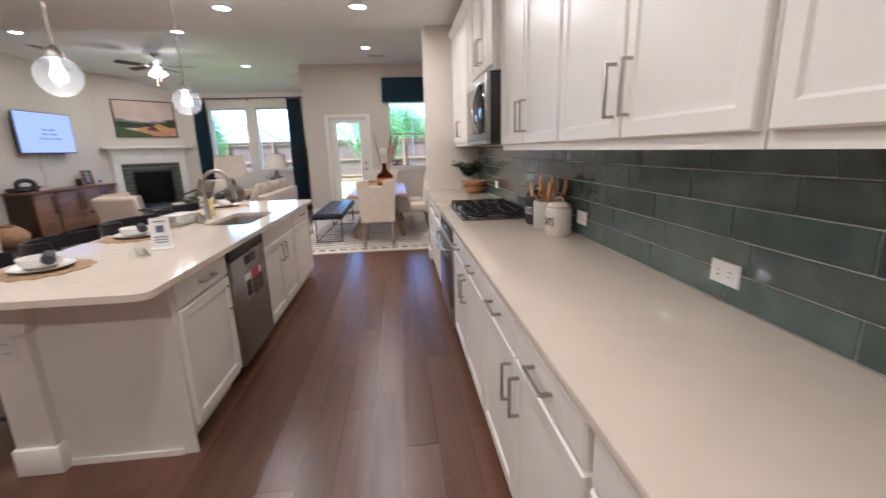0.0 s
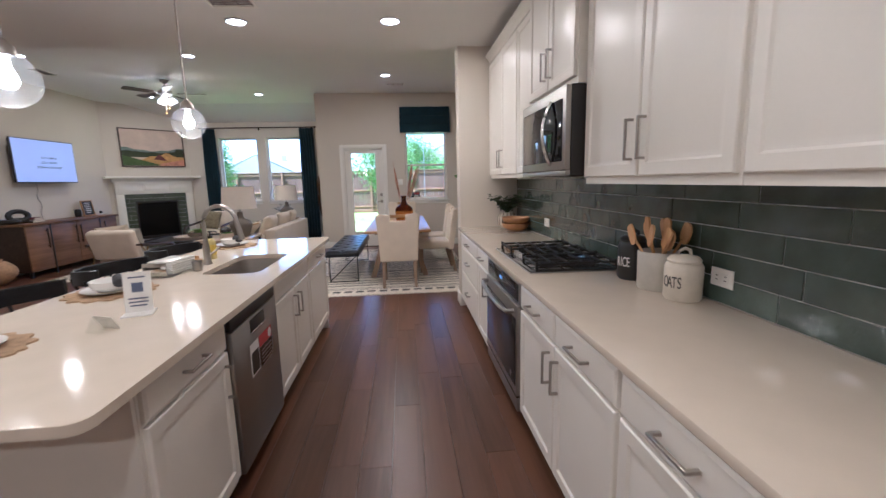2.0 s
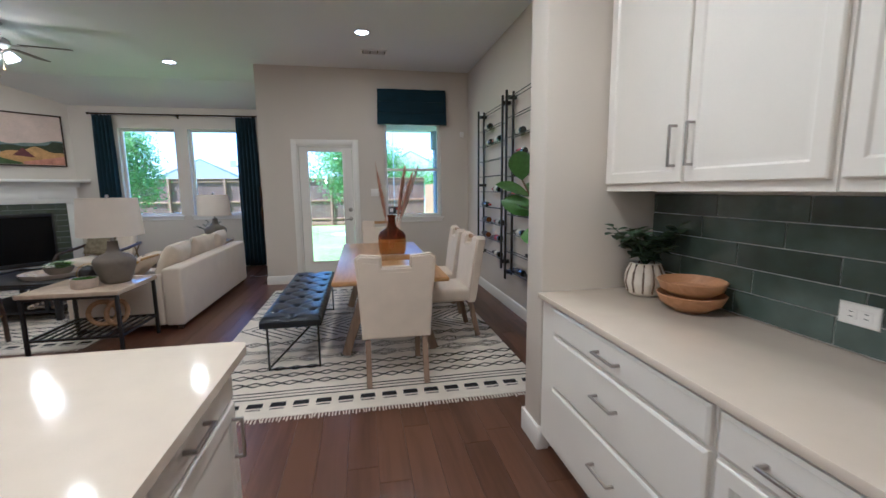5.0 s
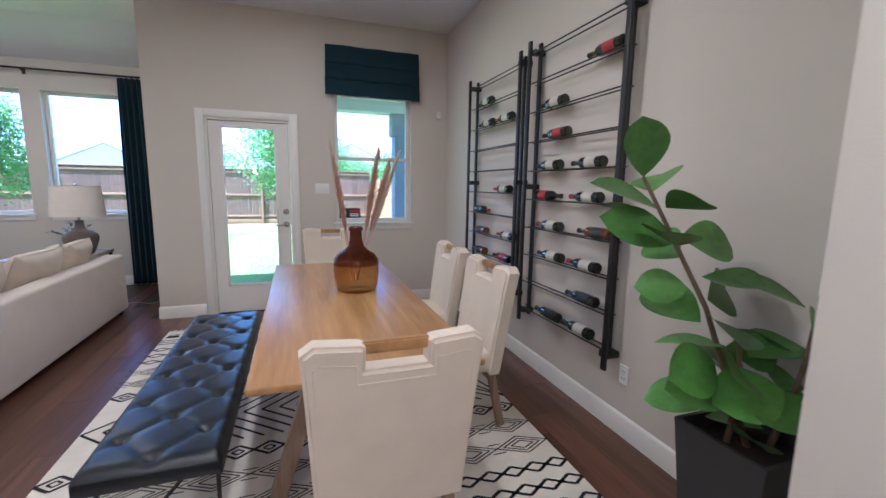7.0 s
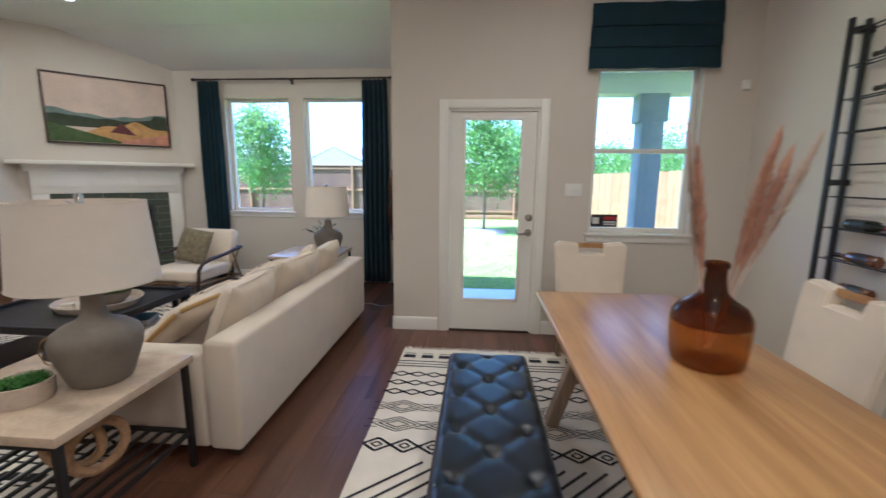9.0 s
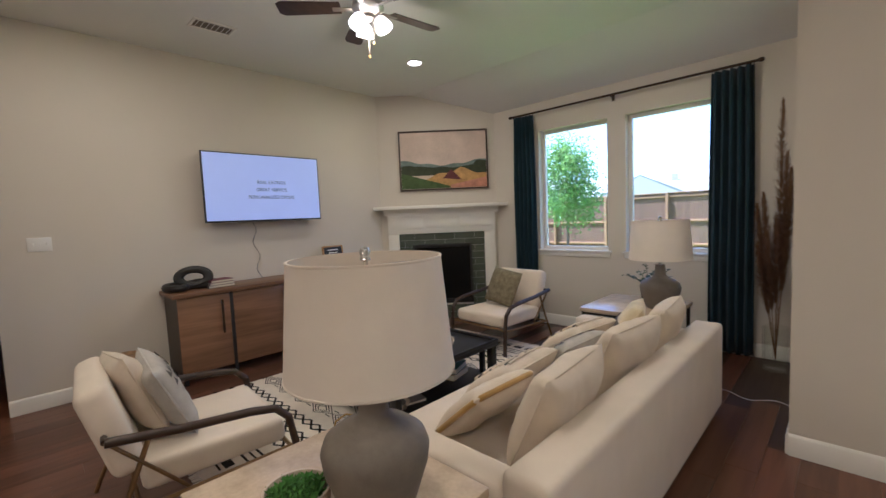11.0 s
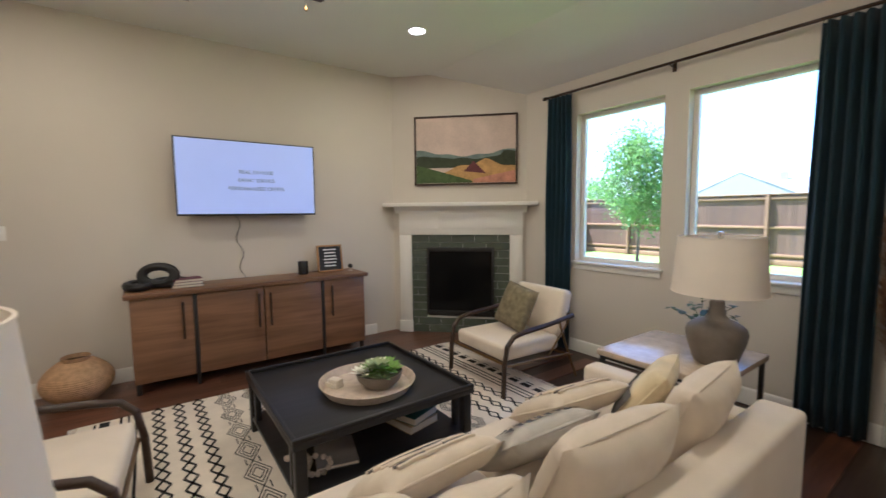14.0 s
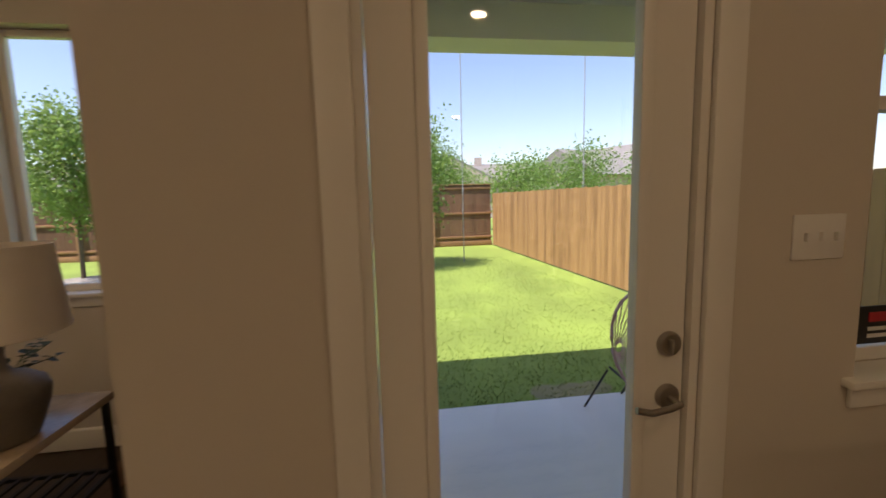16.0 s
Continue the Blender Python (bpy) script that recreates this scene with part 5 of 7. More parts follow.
for k, (c, w) in enumerate(((0, 0.26), (1, 0.24), (2, 0.23))):
    book(pose(-6.34, 8.42, ZS + 0.026 * k, 0, 0, 90 + 3 * k), w, 0.19, 0.026, BOOKC[c])
sp = thing("smart_speaker", pose(-6.42, 9.55, ZS), "small black cylindrical speaker", "speaker")
part("cabinet", lathe([(0.05, 0), (0.055, 0.006), (0.055, 0.14), (0.05, 0.147), (0, 0.148)], 24, closed=False), M_BLACK, sp)
part("top_disc", lathe([(0.04, 0.1482), (0.038, 0.150), (0, 0.150)], 20), M_BLACKGLASS, sp)
lb = thing("letter_board", pose(-6.44, 9.88, ZS, 0, -8, 0) @ Matrix.Diagonal((1.12, 1.12, 1.12, 1)), "small oak-framed black letter board with white lines of text", "sign")
part("felt", B(-0.008, -0.12, 0.012, 0.006, 0.12, 0.268), M_BLACK, lb)
bm = bmesh.new()
for q in ((-0.135, 0, -0.118, 0.28), (0.118, 0, 0.135, 0.28), (-0.118, 0, 0.118, 0.016), (-0.118, 0.264, 0.118, 0.28)):
    box(bm, -0.012, q[0], q[1], 0.012, q[2], q[3], 0.002)
part("frame", bm, M_OAK, lb)
for k, w in enumerate((0.14, 0.12, 0.13, 0.14, 0.13, 0.12)):
    part("text_bar", B(0.006, -w / 2, 0.225 - k * 0.034, 0.0072, w / 2, 0.237 - k * 0.034), M_WHITEPLASTIC, lb)
wc = thing("small_camera", pose(-6.36, 10.09, ZS), "small white and black indoor camera", "camera")
part("stand", lathe([(0.025, 0), (0.025, 0.006), (0.006, 0.01), (0.006, 0.035)], 16, closed=True), M_WHITEPLASTIC, wc)
part("eye", moved(lathe([(0, -0.028), (0.022, -0.022), (0.028, 0), (0.022, 0.022), (0, 0.028)], 16), pose(0, 0, 0.058, 0, 90, 0)), M_BLACK, wc)
bk = thing("woven_floor_vase", pose(-6.32, 7.58, 0), "round woven rattan floor vase", "vase")
M_RATTAN = mat("woven_rattan", (0.42, 0.26, 0.13), 0.8, var=0.3, scale=30, bump=0.8, fine=120)
prof = []
for k in range(49):
    t = k / 48
    r = 0.09 + 0.16 * math.sin(math.pi * min(1, t * 1.06)) ** 0.8 if t < 0.9 else 0.09 + (t - 0.9) * 0.1
    prof.append((r + 0.004 * math.sin(k * math.pi), 0.40 * t))
part("basket", lathe([(r + (0.004 if k % 2 else 0), z) for k, (r, z) in enumerate(prof)], 32), M_RATTAN, bk)
s = thing("light_switch", pose(XT, 7.02, 1.385), "white three-gang switch plate on the living room wall", "switch")
part("plate", B(0, 0, 0, 0.006, 0.16, 0.12, 0.003), M_WHITEPLASTIC, s)
for k in range(3):
    part("toggle", B(0.005, 0.032 + k * 0.046, 0.05, 0.016, 0.042 + k * 0.046, 0.072, 0.002), M_WHITEPLASTIC, s)

# sofa
M_SOFA = mat("cream_sofa_linen", (0.68, 0.59, 0.475), 0.93, var=0.06, scale=5, bump=0.5, fine=400, sheen=0.2)
so = thing("sofa", pose(-2.70, 9.27, 0), "long cream linen sofa with low square arms", "sofa")
part("base", B(-0.60, -1.24, 0.06, 0.3, 1.24, 0.28, 0.025), M_SOFA, so)
part("backrest", B(0.30, -1.25, 0.05, 0.49, 1.25, 0.675, 0.03, 3), M_SOFA, so)
for s in (-1, 1):
    part("arm", B(-0.60, min(s * 1.245, s * 1.09), 0.055, 0.30, max(s * 1.245, s * 1.09), 0.60, 0.03, 3), M_SOFA, so)
    part("seat_cushion", B(-0.63, min(s * 1.085, s * 0.004), 0.285, 0.295, max(s * 1.085, s * 0.004), 0.455, 0.045, 4), M_SOFA, so)
for x in (-0.52, 0.42):
    for y in (-1.18, 1.18):
        part("foot", B(x - 0.03, y - 0.03, 0, x + 0.03, y + 0.03, 0.062, 0.004), M_DARKWOOD, so)
M_GREY = mat("grey_woven_cotton", (0.46, 0.43, 0.38), 0.95, var=0.15, scale=12, bump=0.7, fine=260)
M_MUSTARD = mat("mustard_velvet", (0.4, 0.24, 0.05), 0.85, var=0.2, scale=8, bump=0.4, fine=200, sheen=0.3)
M_STRAW = mat("straw_velvet", (0.66, 0.55, 0.34), 0.9, var=0.2, scale=8, bump=0.4, fine=200, sheen=0.3)
M_STRIPE = mat("dark_stitching", (0.12, 0.11, 0.11), 0.95)
M_OLIVE = mat("olive_patterned_weave", (0.2, 0.17, 0.1), 0.95, var=0.45, scale=22, bump=0.7, fine=160)


def cushion(m, w, h, d, material, label, seed, deco=""):
    c = thing("throw_pillow", m, label, "pillow", "sofa pillows")
    part("filling", pillow(w, h, d, seed=seed), material, c, smooth=60)
    rim = []
    for k in range(49):
        q = k * math.pi / 24
        u, v = math.copysign(abs(math.cos(q)) ** 0.3, math.cos(q)), math.copysign(abs(math.sin(q)) ** 0.3, math.sin(q))
        rim.append((u * w / 2 * (1 - 0.06 * (1 - abs(v) ** 3) * abs(u) ** 3), 0, v * h / 2 * (1 - 0.06 * (1 - abs(u) ** 3) * abs(v) ** 3)))
    part("welt", tube(rim, 0.006, 6), material, c)

    def face(x, z, lift=0.002):
        return -d / 2 * (max(0, 1 - (2 * x / w) ** 4) * max(0, 1 - (2 * z / h) ** 4)) ** 0.55 * 1.05 - lift

    def strand(x0, x1, z, bend, r, material, name):
        pts = []
        for q in range(13):
            x = x0 + (x1 - x0) * q / 12
            zz = z + bend * math.sin(math.pi * q / 12) + 0.003 * math.sin(q * 2.3 + seed)
            pts.append((x, face(x, zz), zz))
        part(name, tube(pts, r, 5), material, c)

    if deco == "tassel":
        for z, bend in ((-0.3, 0.0), (-0.12, -0.02), (0.05, 0.09), (0.2, 0.02), (0.36, 0.0)):
            strand(-w * 0.33, w * 0.33, z * h, bend, 0.008, material, "fringe")
        for x0, x1, z in ((-0.34, -0.08, 0.3), (0.08, 0.34, 0.3), (-0.3, 0.3, -0.02), (-0.26, 0.3, 0.02), (-0.34, -0.08, -0.22), (0.08, 0.34, -0.22)):
            strand(w * x0, w * x1, z * h, 0.008, 0.0055, M_STRIPE, "stitched_line")
    if deco == "bands":
        for row in (0.22, 0.34):
            for k in range(8):
                x, zz = (k / 7 - 0.5) * w * 0.74, h * row
                bm = bmesh.new()
                bm.faces.new([bm.verts.new(p) for p in ((x - 0.022, face(x - 0.022, zz - 0.02, 0.005), zz - 0.02), (x + 0.022, face(x + 0.022, zz - 0.02, 0.005), zz - 0.02), (x, face(x, zz + 0.024, 0.006), zz + 0.024))])
                part("woven_triangle", bm, M_STRIPE, c, smooth=0)
    if deco == "trim":
        part("trim", tube([(w / 2 * 0.99 * math.copysign(abs(math.cos(k * math.pi / 12)) ** 0.3, math.cos(k * math.pi / 12)), 0, h / 2 * 0.985 * math.copysign(abs(math.sin(k * math.pi / 12)) ** 0.3, math.sin(k * math.pi / 12))) for k in range(25)], 0.014, 8), M_MUSTARD, c, "mustard velvet edge")
    if deco == "block":
        bm = bmesh.new()
        g = [[bm.verts.new((x, face(x, z, 0.006), z)) for z in [h * (q / 10 - 0.48) for q in range(6)]] for x in [w * (k / 12 - 0.5) * 0.9 for k in range(13)]]
        for k in range(12):
            for q in range(5):
                bm.faces.new((g[k][q], g[k + 1][q], g[k + 1][q + 1], g[k][q + 1]))
        part("woven_block", bm, M_STRIPE, c, "dark grey woven panel")
    return c


# pillows lean on the sofa's back: local -y looks to -x
for x, y, z, w, h, d, mt, lab, sd, tilt, turn, deco in (
        (-2.50, 10.04, 0.66, 0.58, 0.47, 0.2, M_CREAM, "large plump cream sofa pillow", 1, -22, -84, ""),
        (-2.51, 9.37, 0.66, 0.60, 0.48, 0.21, M_CREAM, "large plump cream sofa pillow", 2, -25, -95, ""),
        (-2.51, 8.62, 0.65, 0.60, 0.48, 0.21, M_CREAM, "large plump cream sofa pillow", 3, -24, -86, ""),
        (-2.78, 10.18, 0.645, 0.44, 0.40, 0.14, M_STRAW, "mustard and grey woven throw pillow", 5, -36, -72, "block"),
        (-3.02, 9.86, 0.585, 0.52, 0.42, 0.14, M_CREAM, "cream pillow with fringed tribal stitching", 6, -60, -98, "tassel"),
        (-2.86, 9.42, 0.60, 0.50, 0.36, 0.14, M_GREY, "grey woven pillow with a band of triangles", 7, -50, -94, "bands"),
        (-2.98, 8.93, 0.585, 0.52, 0.42, 0.14, M_CREAM, "cream pillow with fringed tribal stitching", 8, -58, -88, "tassel"),
        (-2.84, 8.50, 0.60, 0.46, 0.40, 0.14, M_CREAM, "cream throw pillow with mustard velvet trim", 9, -48, -92, "trim")):
    cushion(pose(x, y, z + 0.012, tilt, 0, turn), w, h, d, mt, lab, sd, deco)


# end tables and lamps
def end_table(x0, y0, x1, y1, label):
    e = thing("end_table", pose((x0 + x1) / 2, (y0 + y1) / 2, 0), label, "table", "end tables")
    a, b = (x1 - x0) / 2, (y1 - y0) / 2
    part("stone_top", B(-a, -b, 0.58, a, b, 0.62, 0.005), M_TRAVERTINE, e, "travertine slab top")
    for x in (-a + 0.03, a - 0.03):
        for y in (-b + 0.03, b - 0.03):
            part("leg", B(x - 0.014, y - 0.014, 0, x + 0.014, y + 0.014, 0.58, 0.002), M_BLACK, e)
    for y in (-b + 0.03, b - 0.03):
        for z in (0.2, 0.565):
            part("rail", B(-a + 0.044, y - 0.01, z - 0.01, a - 0.044, y + 0.01, z + 0.01), M_BLACK, e)
    for x in (-a + 0.03, a - 0.03):
        part("side_rail", B(x - 0.01, -b + 0.044, 0.19, x + 0.01, b - 0.044, 0.21), M_BLACK, e)
    for k in range(9):
        x = -a + 0.1 + (2 * a - 0.2) * k / 8
        part("slat", B(x - 0.009, -b + 0.04, 0.197, x + 0.009, b - 0.04, 0.209), M_BLACK, e)
    return e


end_table(-3.21, 7.27, -2.42, 7.99, "square travertine-topped iron end table with a slatted shelf")
end_table(-3.40, 10.66, -2.63, 11.46, "square travertine-topped iron end table near the window")
M_SHADE = mat("white_linen_shade", (0.86, 0.79, 0.69), 0.9, var=0.04, scale=10, bump=0.3, fine=400)
_t = M_SHADE.node_tree
_m, _d = _t.nodes.new("ShaderNodeMixShader"), _t.nodes.new("ShaderNodeBsdfTranslucent")
_m.inputs[0].default_value, _d.inputs[0].default_value = 0.16, (0.9, 0.72, 0.5, 1)
_t.links.new(_t.nodes["Principled BSDF"].outputs[0], _m.inputs[1])
_t.links.new(_d.outputs[0], _m.inputs[2])
_t.links.new(_m.outputs[0], _t.nodes["Material Output"].inputs[0])


def table_lamp(m, label):
    l = thing("table_lamp", m, label, "lamp", "table lamps")
    prof = [(0, 0.0), (0.1, 0.0), (0.115, 0.01), (0.125, 0.03), (0.165, 0.15), (0.172, 0.2), (0.16, 0.235), (0.12, 0.265), (0.07, 0.285), (0.05, 0.31), (0.042, 0.36), (0.04, 0.40), (0, 0.402)]
    part("ceramic_base", lathe(prof, 36), M_GREYCERAMIC, l)
    part("neck", lathe([(0.014, 0.40), (0.014, 0.47), (0.02, 0.475), (0.02, 0.52), (0.008, 0.53), (0.008, 0.56)], 14, closed=True), M_NICKEL, l)
    part("bulb", lathe([(0.012, 0.555), (0.028, 0.585), (0.032, 0.61), (0.022, 0.64), (0, 0.65)], 14), M_WHITEPLASTIC, l)
    sh = part("shade", lathe([(0.262, 0.455), (0.234, 0.80), (0.231, 0.80), (0.259, 0.455), (0.262, 0.455)], 48), M_SHADE, l, "tapered white linen drum shade")
    for z, r in ((0.455, 0.2625), (0.80, 0.2345)):
        part("rim", lathe([(r, z - 0.004), (r + 0.002, z - 0.002), (r + 0.002, z + 0.003), (r - 0.005, z + 0.003)], 48), M_SHADE, sh)
    for k in range(3):
        a = 2 * math.pi * k / 3 + 0.5
        part("spider_arm", tube([(0, 0, 0.775), (0.232 * math.cos(a), 0.232 * math.sin(a), 0.796)], 0.003, 6), M_CHROME, sh, "chrome spider arm")
    for s in (-1, 1):
        part("harp", tube([(0.02 * s, 0, 0.50), (0.055 * s, 0, 0.57), (0.055 * s, 0, 0.66), (0.012 * s, 0, 0.77)], 0.003, 6), M_CHROME, sh, "chrome harp")
    part("finial", lathe([(0.008, 0.77), (0.008, 0.79), (0.017, 0.795), (0.014, 0.805), (0.018, 0.82), (0.012, 0.833), (0, 0.836)], 16), M_CHROME, l)
    return l


table_lamp(pose(-2.64, 7.695, 0.62), "table lamp with grey ceramic jar base and white drum shade")
table_lamp(pose(-2.79, 11.02, 0.62), "table lamp with grey ceramic jar base near the window")

# coffee table
ct = thing("coffee_table", pose(-4.34, 9.24, RZ), "square black wooden coffee table with tray edge and lower shelf", "table")
part("tabletop", B(-0.59, -0.59, 0.385, 0.59, 0.59, 0.42, 0.004), M_EBONY, ct)
for q in ((-0.59, -0.59, -0.565, 0.59), (0.565, -0.59, 0.59, 0.59), (-0.565, -0.59, 0.565, -0.565), (-0.565, 0.565, 0.565, 0.59)):
    part("lip", B(q[0], q[1], 0.42, q[2], q[3], 0.445, 0.004), M_EBONY, ct)
for x in (-0.545, 0.545):
    for y in (-0.545, 0.545):
        part("leg", B(x - 0.03, y - 0.03, 0, x + 0.03, y + 0.03, 0.385, 0.004), M_EBONY, ct)
        part("inner_leg", B(x * 0.8 - 0.02, y - 0.02 * (1 if y > 0 else 1), 0.12, x * 0.8 + 0.02, y + 0.02, 0.385, 0.003), M_EBONY, ct)
part("shelf", B(-0.57, -0.57, 0.095, 0.57, 0.57, 0.12, 0.004), M_EBONY, ct)
M_TRAY = mat("whitewashed_wood", (0.52, 0.43, 0.34), 0.7, var=0.2, scale=18, bump=0.3)
tr = thing("round_tray", pose(-4.19, 9.27, RZ + 0.42), "round whitewashed wooden tray on the coffee table", "tray")
part("dish", lathe([(0, 0.0), (0.28, 0.0), (0.315, 0.05), (0.318, 0.058), (0.308, 0.058), (0.28, 0.012), (0, 0.012)], 48), M_TRAY, tr)
pb = thing("succulent_bowl", pose(-4.14, 9.33, RZ + 0.432), "grey stone bowl of green succulents and white blooms", "plant")
part("bowl", lathe([(0, 0), (0.09, 0), (0.14, 0.05), (0.155, 0.1), (0.147, 0.1), (0.125, 0.06), (0, 0.055)], 36), M_GREYCERAMIC, pb)
M_SUCC = [mat("succulent_" + n, c, 0.5, var=0.3, scale=20, rand=0.3) for n, c in (("green", (0.18, 0.32, 0.06)), ("pale", (0.36, 0.44, 0.22)), ("white", (0.75, 0.73, 0.64)))]


def rosette(parent, c, r, material, n=16, up=0.6, name="rosette"):
    bm = bmesh.new()
    for k in range(n):
        a, t = k * 2.4, k / n
        el = up * (0.2 + 1.1 * t)
        L = r * (1 - 0.5 * t)
        d_ = Vector((math.cos(a) * math.cos(el), math.sin(a) * math.cos(el), math.sin(el)))
        leaf_blade(bm, Vector(c), Vector(c) + d_ * L, L * 0.42, -0.1, n=4)
    part(name, bm, material, parent, smooth=60)


rnd = random.Random(11)
for k in range(16):
    a, q = k * 2.4, 0.12 * math.sqrt((k + 0.5) / 16)
    rosette(pb, (q * math.cos(a), q * math.sin(a), 0.085 + 0.03 * rnd.random()), 0.075 + 0.04 * rnd.random(), M_SUCC[(0, 1, 0, 2, 1, 0)[k % 6]])
rosette(pb, (0.01, -0.01, 0.12), 0.12, M_SUCC[1], 26, 0.7, "air_plant")
cn = thing("wooden_coasters", pose(-4.30, 9.08, RZ + 0.432, 0, 0, 25), "small stacked pale wood blocks on the tray", "ornament")
part("block", B(-0.05, -0.035, 0, 0.05, 0.035, 0.03, 0.004), M_STONEWARE, cn)
part("block", B(-0.03, -0.03, 0.03, 0.05, 0.03, 0.055, 0.004), M_STONEWARE, cn)
book(pose(-4.15, 9.55, RZ + 0.12, 0, 0, 12), 0.34, 0.26, 0.05, BOOKC[4], "thick tan book on the coffee table shelf")
book(pose(-4.15, 9.55, RZ + 0.17, 0, 0, 20), 0.33, 0.25, 0.05, BOOKC[3], "thick teal book on the coffee table shelf")
book(pose(-4.05, 8.98, RZ + 0.12, 0, 0, -15), 0.3, 0.24, 0.02, BOOKC[1], "grey magazine on the coffee table shelf")
bd = thing("wooden_bead_garland", pose(-4.0, 8.80, RZ + 0.12), "natural wooden bead garland draped over the shelf", "ornament")
BE = mesh_of(lathe([(0, -0.017), (0.012, -0.012), (0.017, 0), (0.012, 0.012), (0, 0.017)], 12), M_TRAY, 60)
for k in range(24):
    t = k / 23 * 2 * math.pi
    piece("bead", BE, bd, pose(0.11 * math.cos(t), 0.06 * math.sin(2 * t) + 0.05 * math.cos(t), 0.017 + 0.06 * max(0, math.sin(t))))


# armchairs
def armchair():
    """A low wooden-armed lounge chair facing -y."""
    c = thing("armchair", pose(0, 0, 0), "cream armchair with dark curved wooden arms", "armchair", "living room armchairs")
    part("seat_cushion", B(-0.36, -0.40, 0.28, 0.36, 0.28, 0.42, 0.04, 4), M_LINEN, c)
    bm = moved(B(-0.34, -0.07, 0.0, 0.34, 0.07, 0.46, 0.05, 4), pose(0, 0.31, 0.38, -16, 0, 0))
    part("back_cushion", bm, M_LINEN, c)
    for s in (-1, 1):
        x = s * 0.41
        part("arm", tube([(x, -0.44, 0.0), (x, -0.43, 0.28), (x, -0.40, 0.44), (x, -0.33, 0.51), (x, -0.2, 0.535), (x, 0.1, 0.56), (x, 0.40, 0.60)], 0.022, 10), M_DARKWOOD, c, "curved dark wooden arm")
        part("back_leg", tube([(x, 0.46, 0.0), (x * 0.96, 0.34, 0.30), (x * 0.96, 0.24, 0.56)], 0.012, 8), M_BRASS, c)
        part("side_rail", tube([(x, -0.43, 0.27), (x, 0.36, 0.24)], 0.012, 8), M_BRASS, c)
        part("brace", tube([(x * 0.97, 0.10, 0.26), (x * 0.97, 0.40, 0.60)], 0.009, 8), M_BRASS, c)
    for y, z in ((-0.40, 0.27), (0.30, 0.25)):
        part("cross_bar", tube([(-0.41, y, z), (0.41, y, z)], 0.012, 8), M_BRASS, c)
    part("back_bar", tube([(-0.40, 0.40, 0.60), (0.40, 0.40, 0.60)], 0.014, 8), M_DARKWOOD, c)
    return c


ac = armchair()
ac.matrix_basis = pose(-4.56, 10.98, RZ, 0, 0, -4)
copy_thing(ac, pose(-4.26, 7.58, RZ, 0, 0, 175))
cushion(pose(-4.58, 11.06, 0.655, -22, 8, -6), 0.44, 0.44, 0.14, M_OLIVE, "olive patterned square pillow on the armchair", 12)
cushion(pose(-4.24, 7.46, 0.655, -24, -6, 178), 0.44, 0.44, 0.14, M_GREY, "pale grey pillow with dark edge on the armchair", 13, "bands")
cushion(pose(-4.33, 7.33, 0.675, -20, 5, 184), 0.46, 0.46, 0.15, M_CREAM, "plump cream square pillow on the armchair", 14)

# plants and bits on the end tables
M_EUC = mat("eucalyptus_leaf", (0.05, 0.085, 0.04), 0.6, var=0.3, scale=20, rand=0.3)


def sprigs(parent, base, n, reach, height, seed, leaf=0.045):
    """Branching sprigs of round leaves."""
    r = random.Random(seed)
    for k in range(n):
        a = k * 2.4 + r.random()
        b = Vector(base)
        tip = b + Vector((math.cos(a) * reach * r.uniform(0.4, 1), math.sin(a) * reach * r.uniform(0.4, 1), height * r.uniform(0.45, 1)))
        mid = b.lerp(tip, 0.5) + Vector((0, 0, height * 0.12))
        bm = tube([b, mid, tip], 0.0025, 5)
        for q in range(9):
            t = 0.25 + 0.75 * q / 8
            p = b.lerp(mid, t * 2) if t < 0.5 else mid.lerp(tip, t * 2 - 1)
            aa = r.uniform(0, 6.3)
            d_ = Vector((math.cos(aa), math.sin(aa), r.uniform(-0.3, 0.6))).normalized()
            leaf_blade(bm, p, p + d_ * leaf, leaf * 0.9, 0.1, n=4)
        part("sprig", bm, M_EUC, parent, smooth=60)


ev = thing("eucalyptus_vase", pose(-2.98, 11.28, 0.62), "small dark vase of eucalyptus sprigs", "plant")
part("vase", lathe([(0, 0), (0.05, 0), (0.065, 0.06), (0.05, 0.13), (0.035, 0.15), (0.03, 0.15), (0.045, 0.12), (0, 0.02)], 24), M_POT, ev)
sprigs(ev, (0, 0, 0.12), 9, 0.28, 0.26, 3)
mp = thing("moss_bowl", pose(-2.80, 7.50, 0.62), "round whitewashed wood bowl filled with green moss", "plant")
part("bowl", lathe([(0, 0), (0.095, 0), (0.1, 0.01), (0.105, 0.085), (0.097, 0.085), (0.09, 0.06), (0, 0.055)], 32), M_TRAY, mp)
rnd = random.Random(4)
M_MOSS = mat("green_moss", (0.06, 0.16, 0.02), 0.9, var=0.4, scale=30, bump=0.6)
for k in range(22):
    a, q = k * 2.4, 0.08 * math.sqrt((k + 0.5) / 22)
    rosette(mp, (q * math.cos(a), q * math.sin(a), 0.065), 0.045, M_MOSS, 12, 0.9, "moss_tuft")
bl = thing("black_ornament", pose(-2.93, 7.80, 0.62, 0, 0, 30), "black faceted ornament with a gold edge", "ornament")
bm = bmesh.new()
bmesh.ops.create_icosphere(bm, subdivisions=1, radius=0.085, matrix=Matrix.Translation((0, 0, 0.08)) @ Matrix.Diagonal((1.1, 0.6, 0.94, 1)))
part("body", bm, M_BLACK, bl, smooth=0)
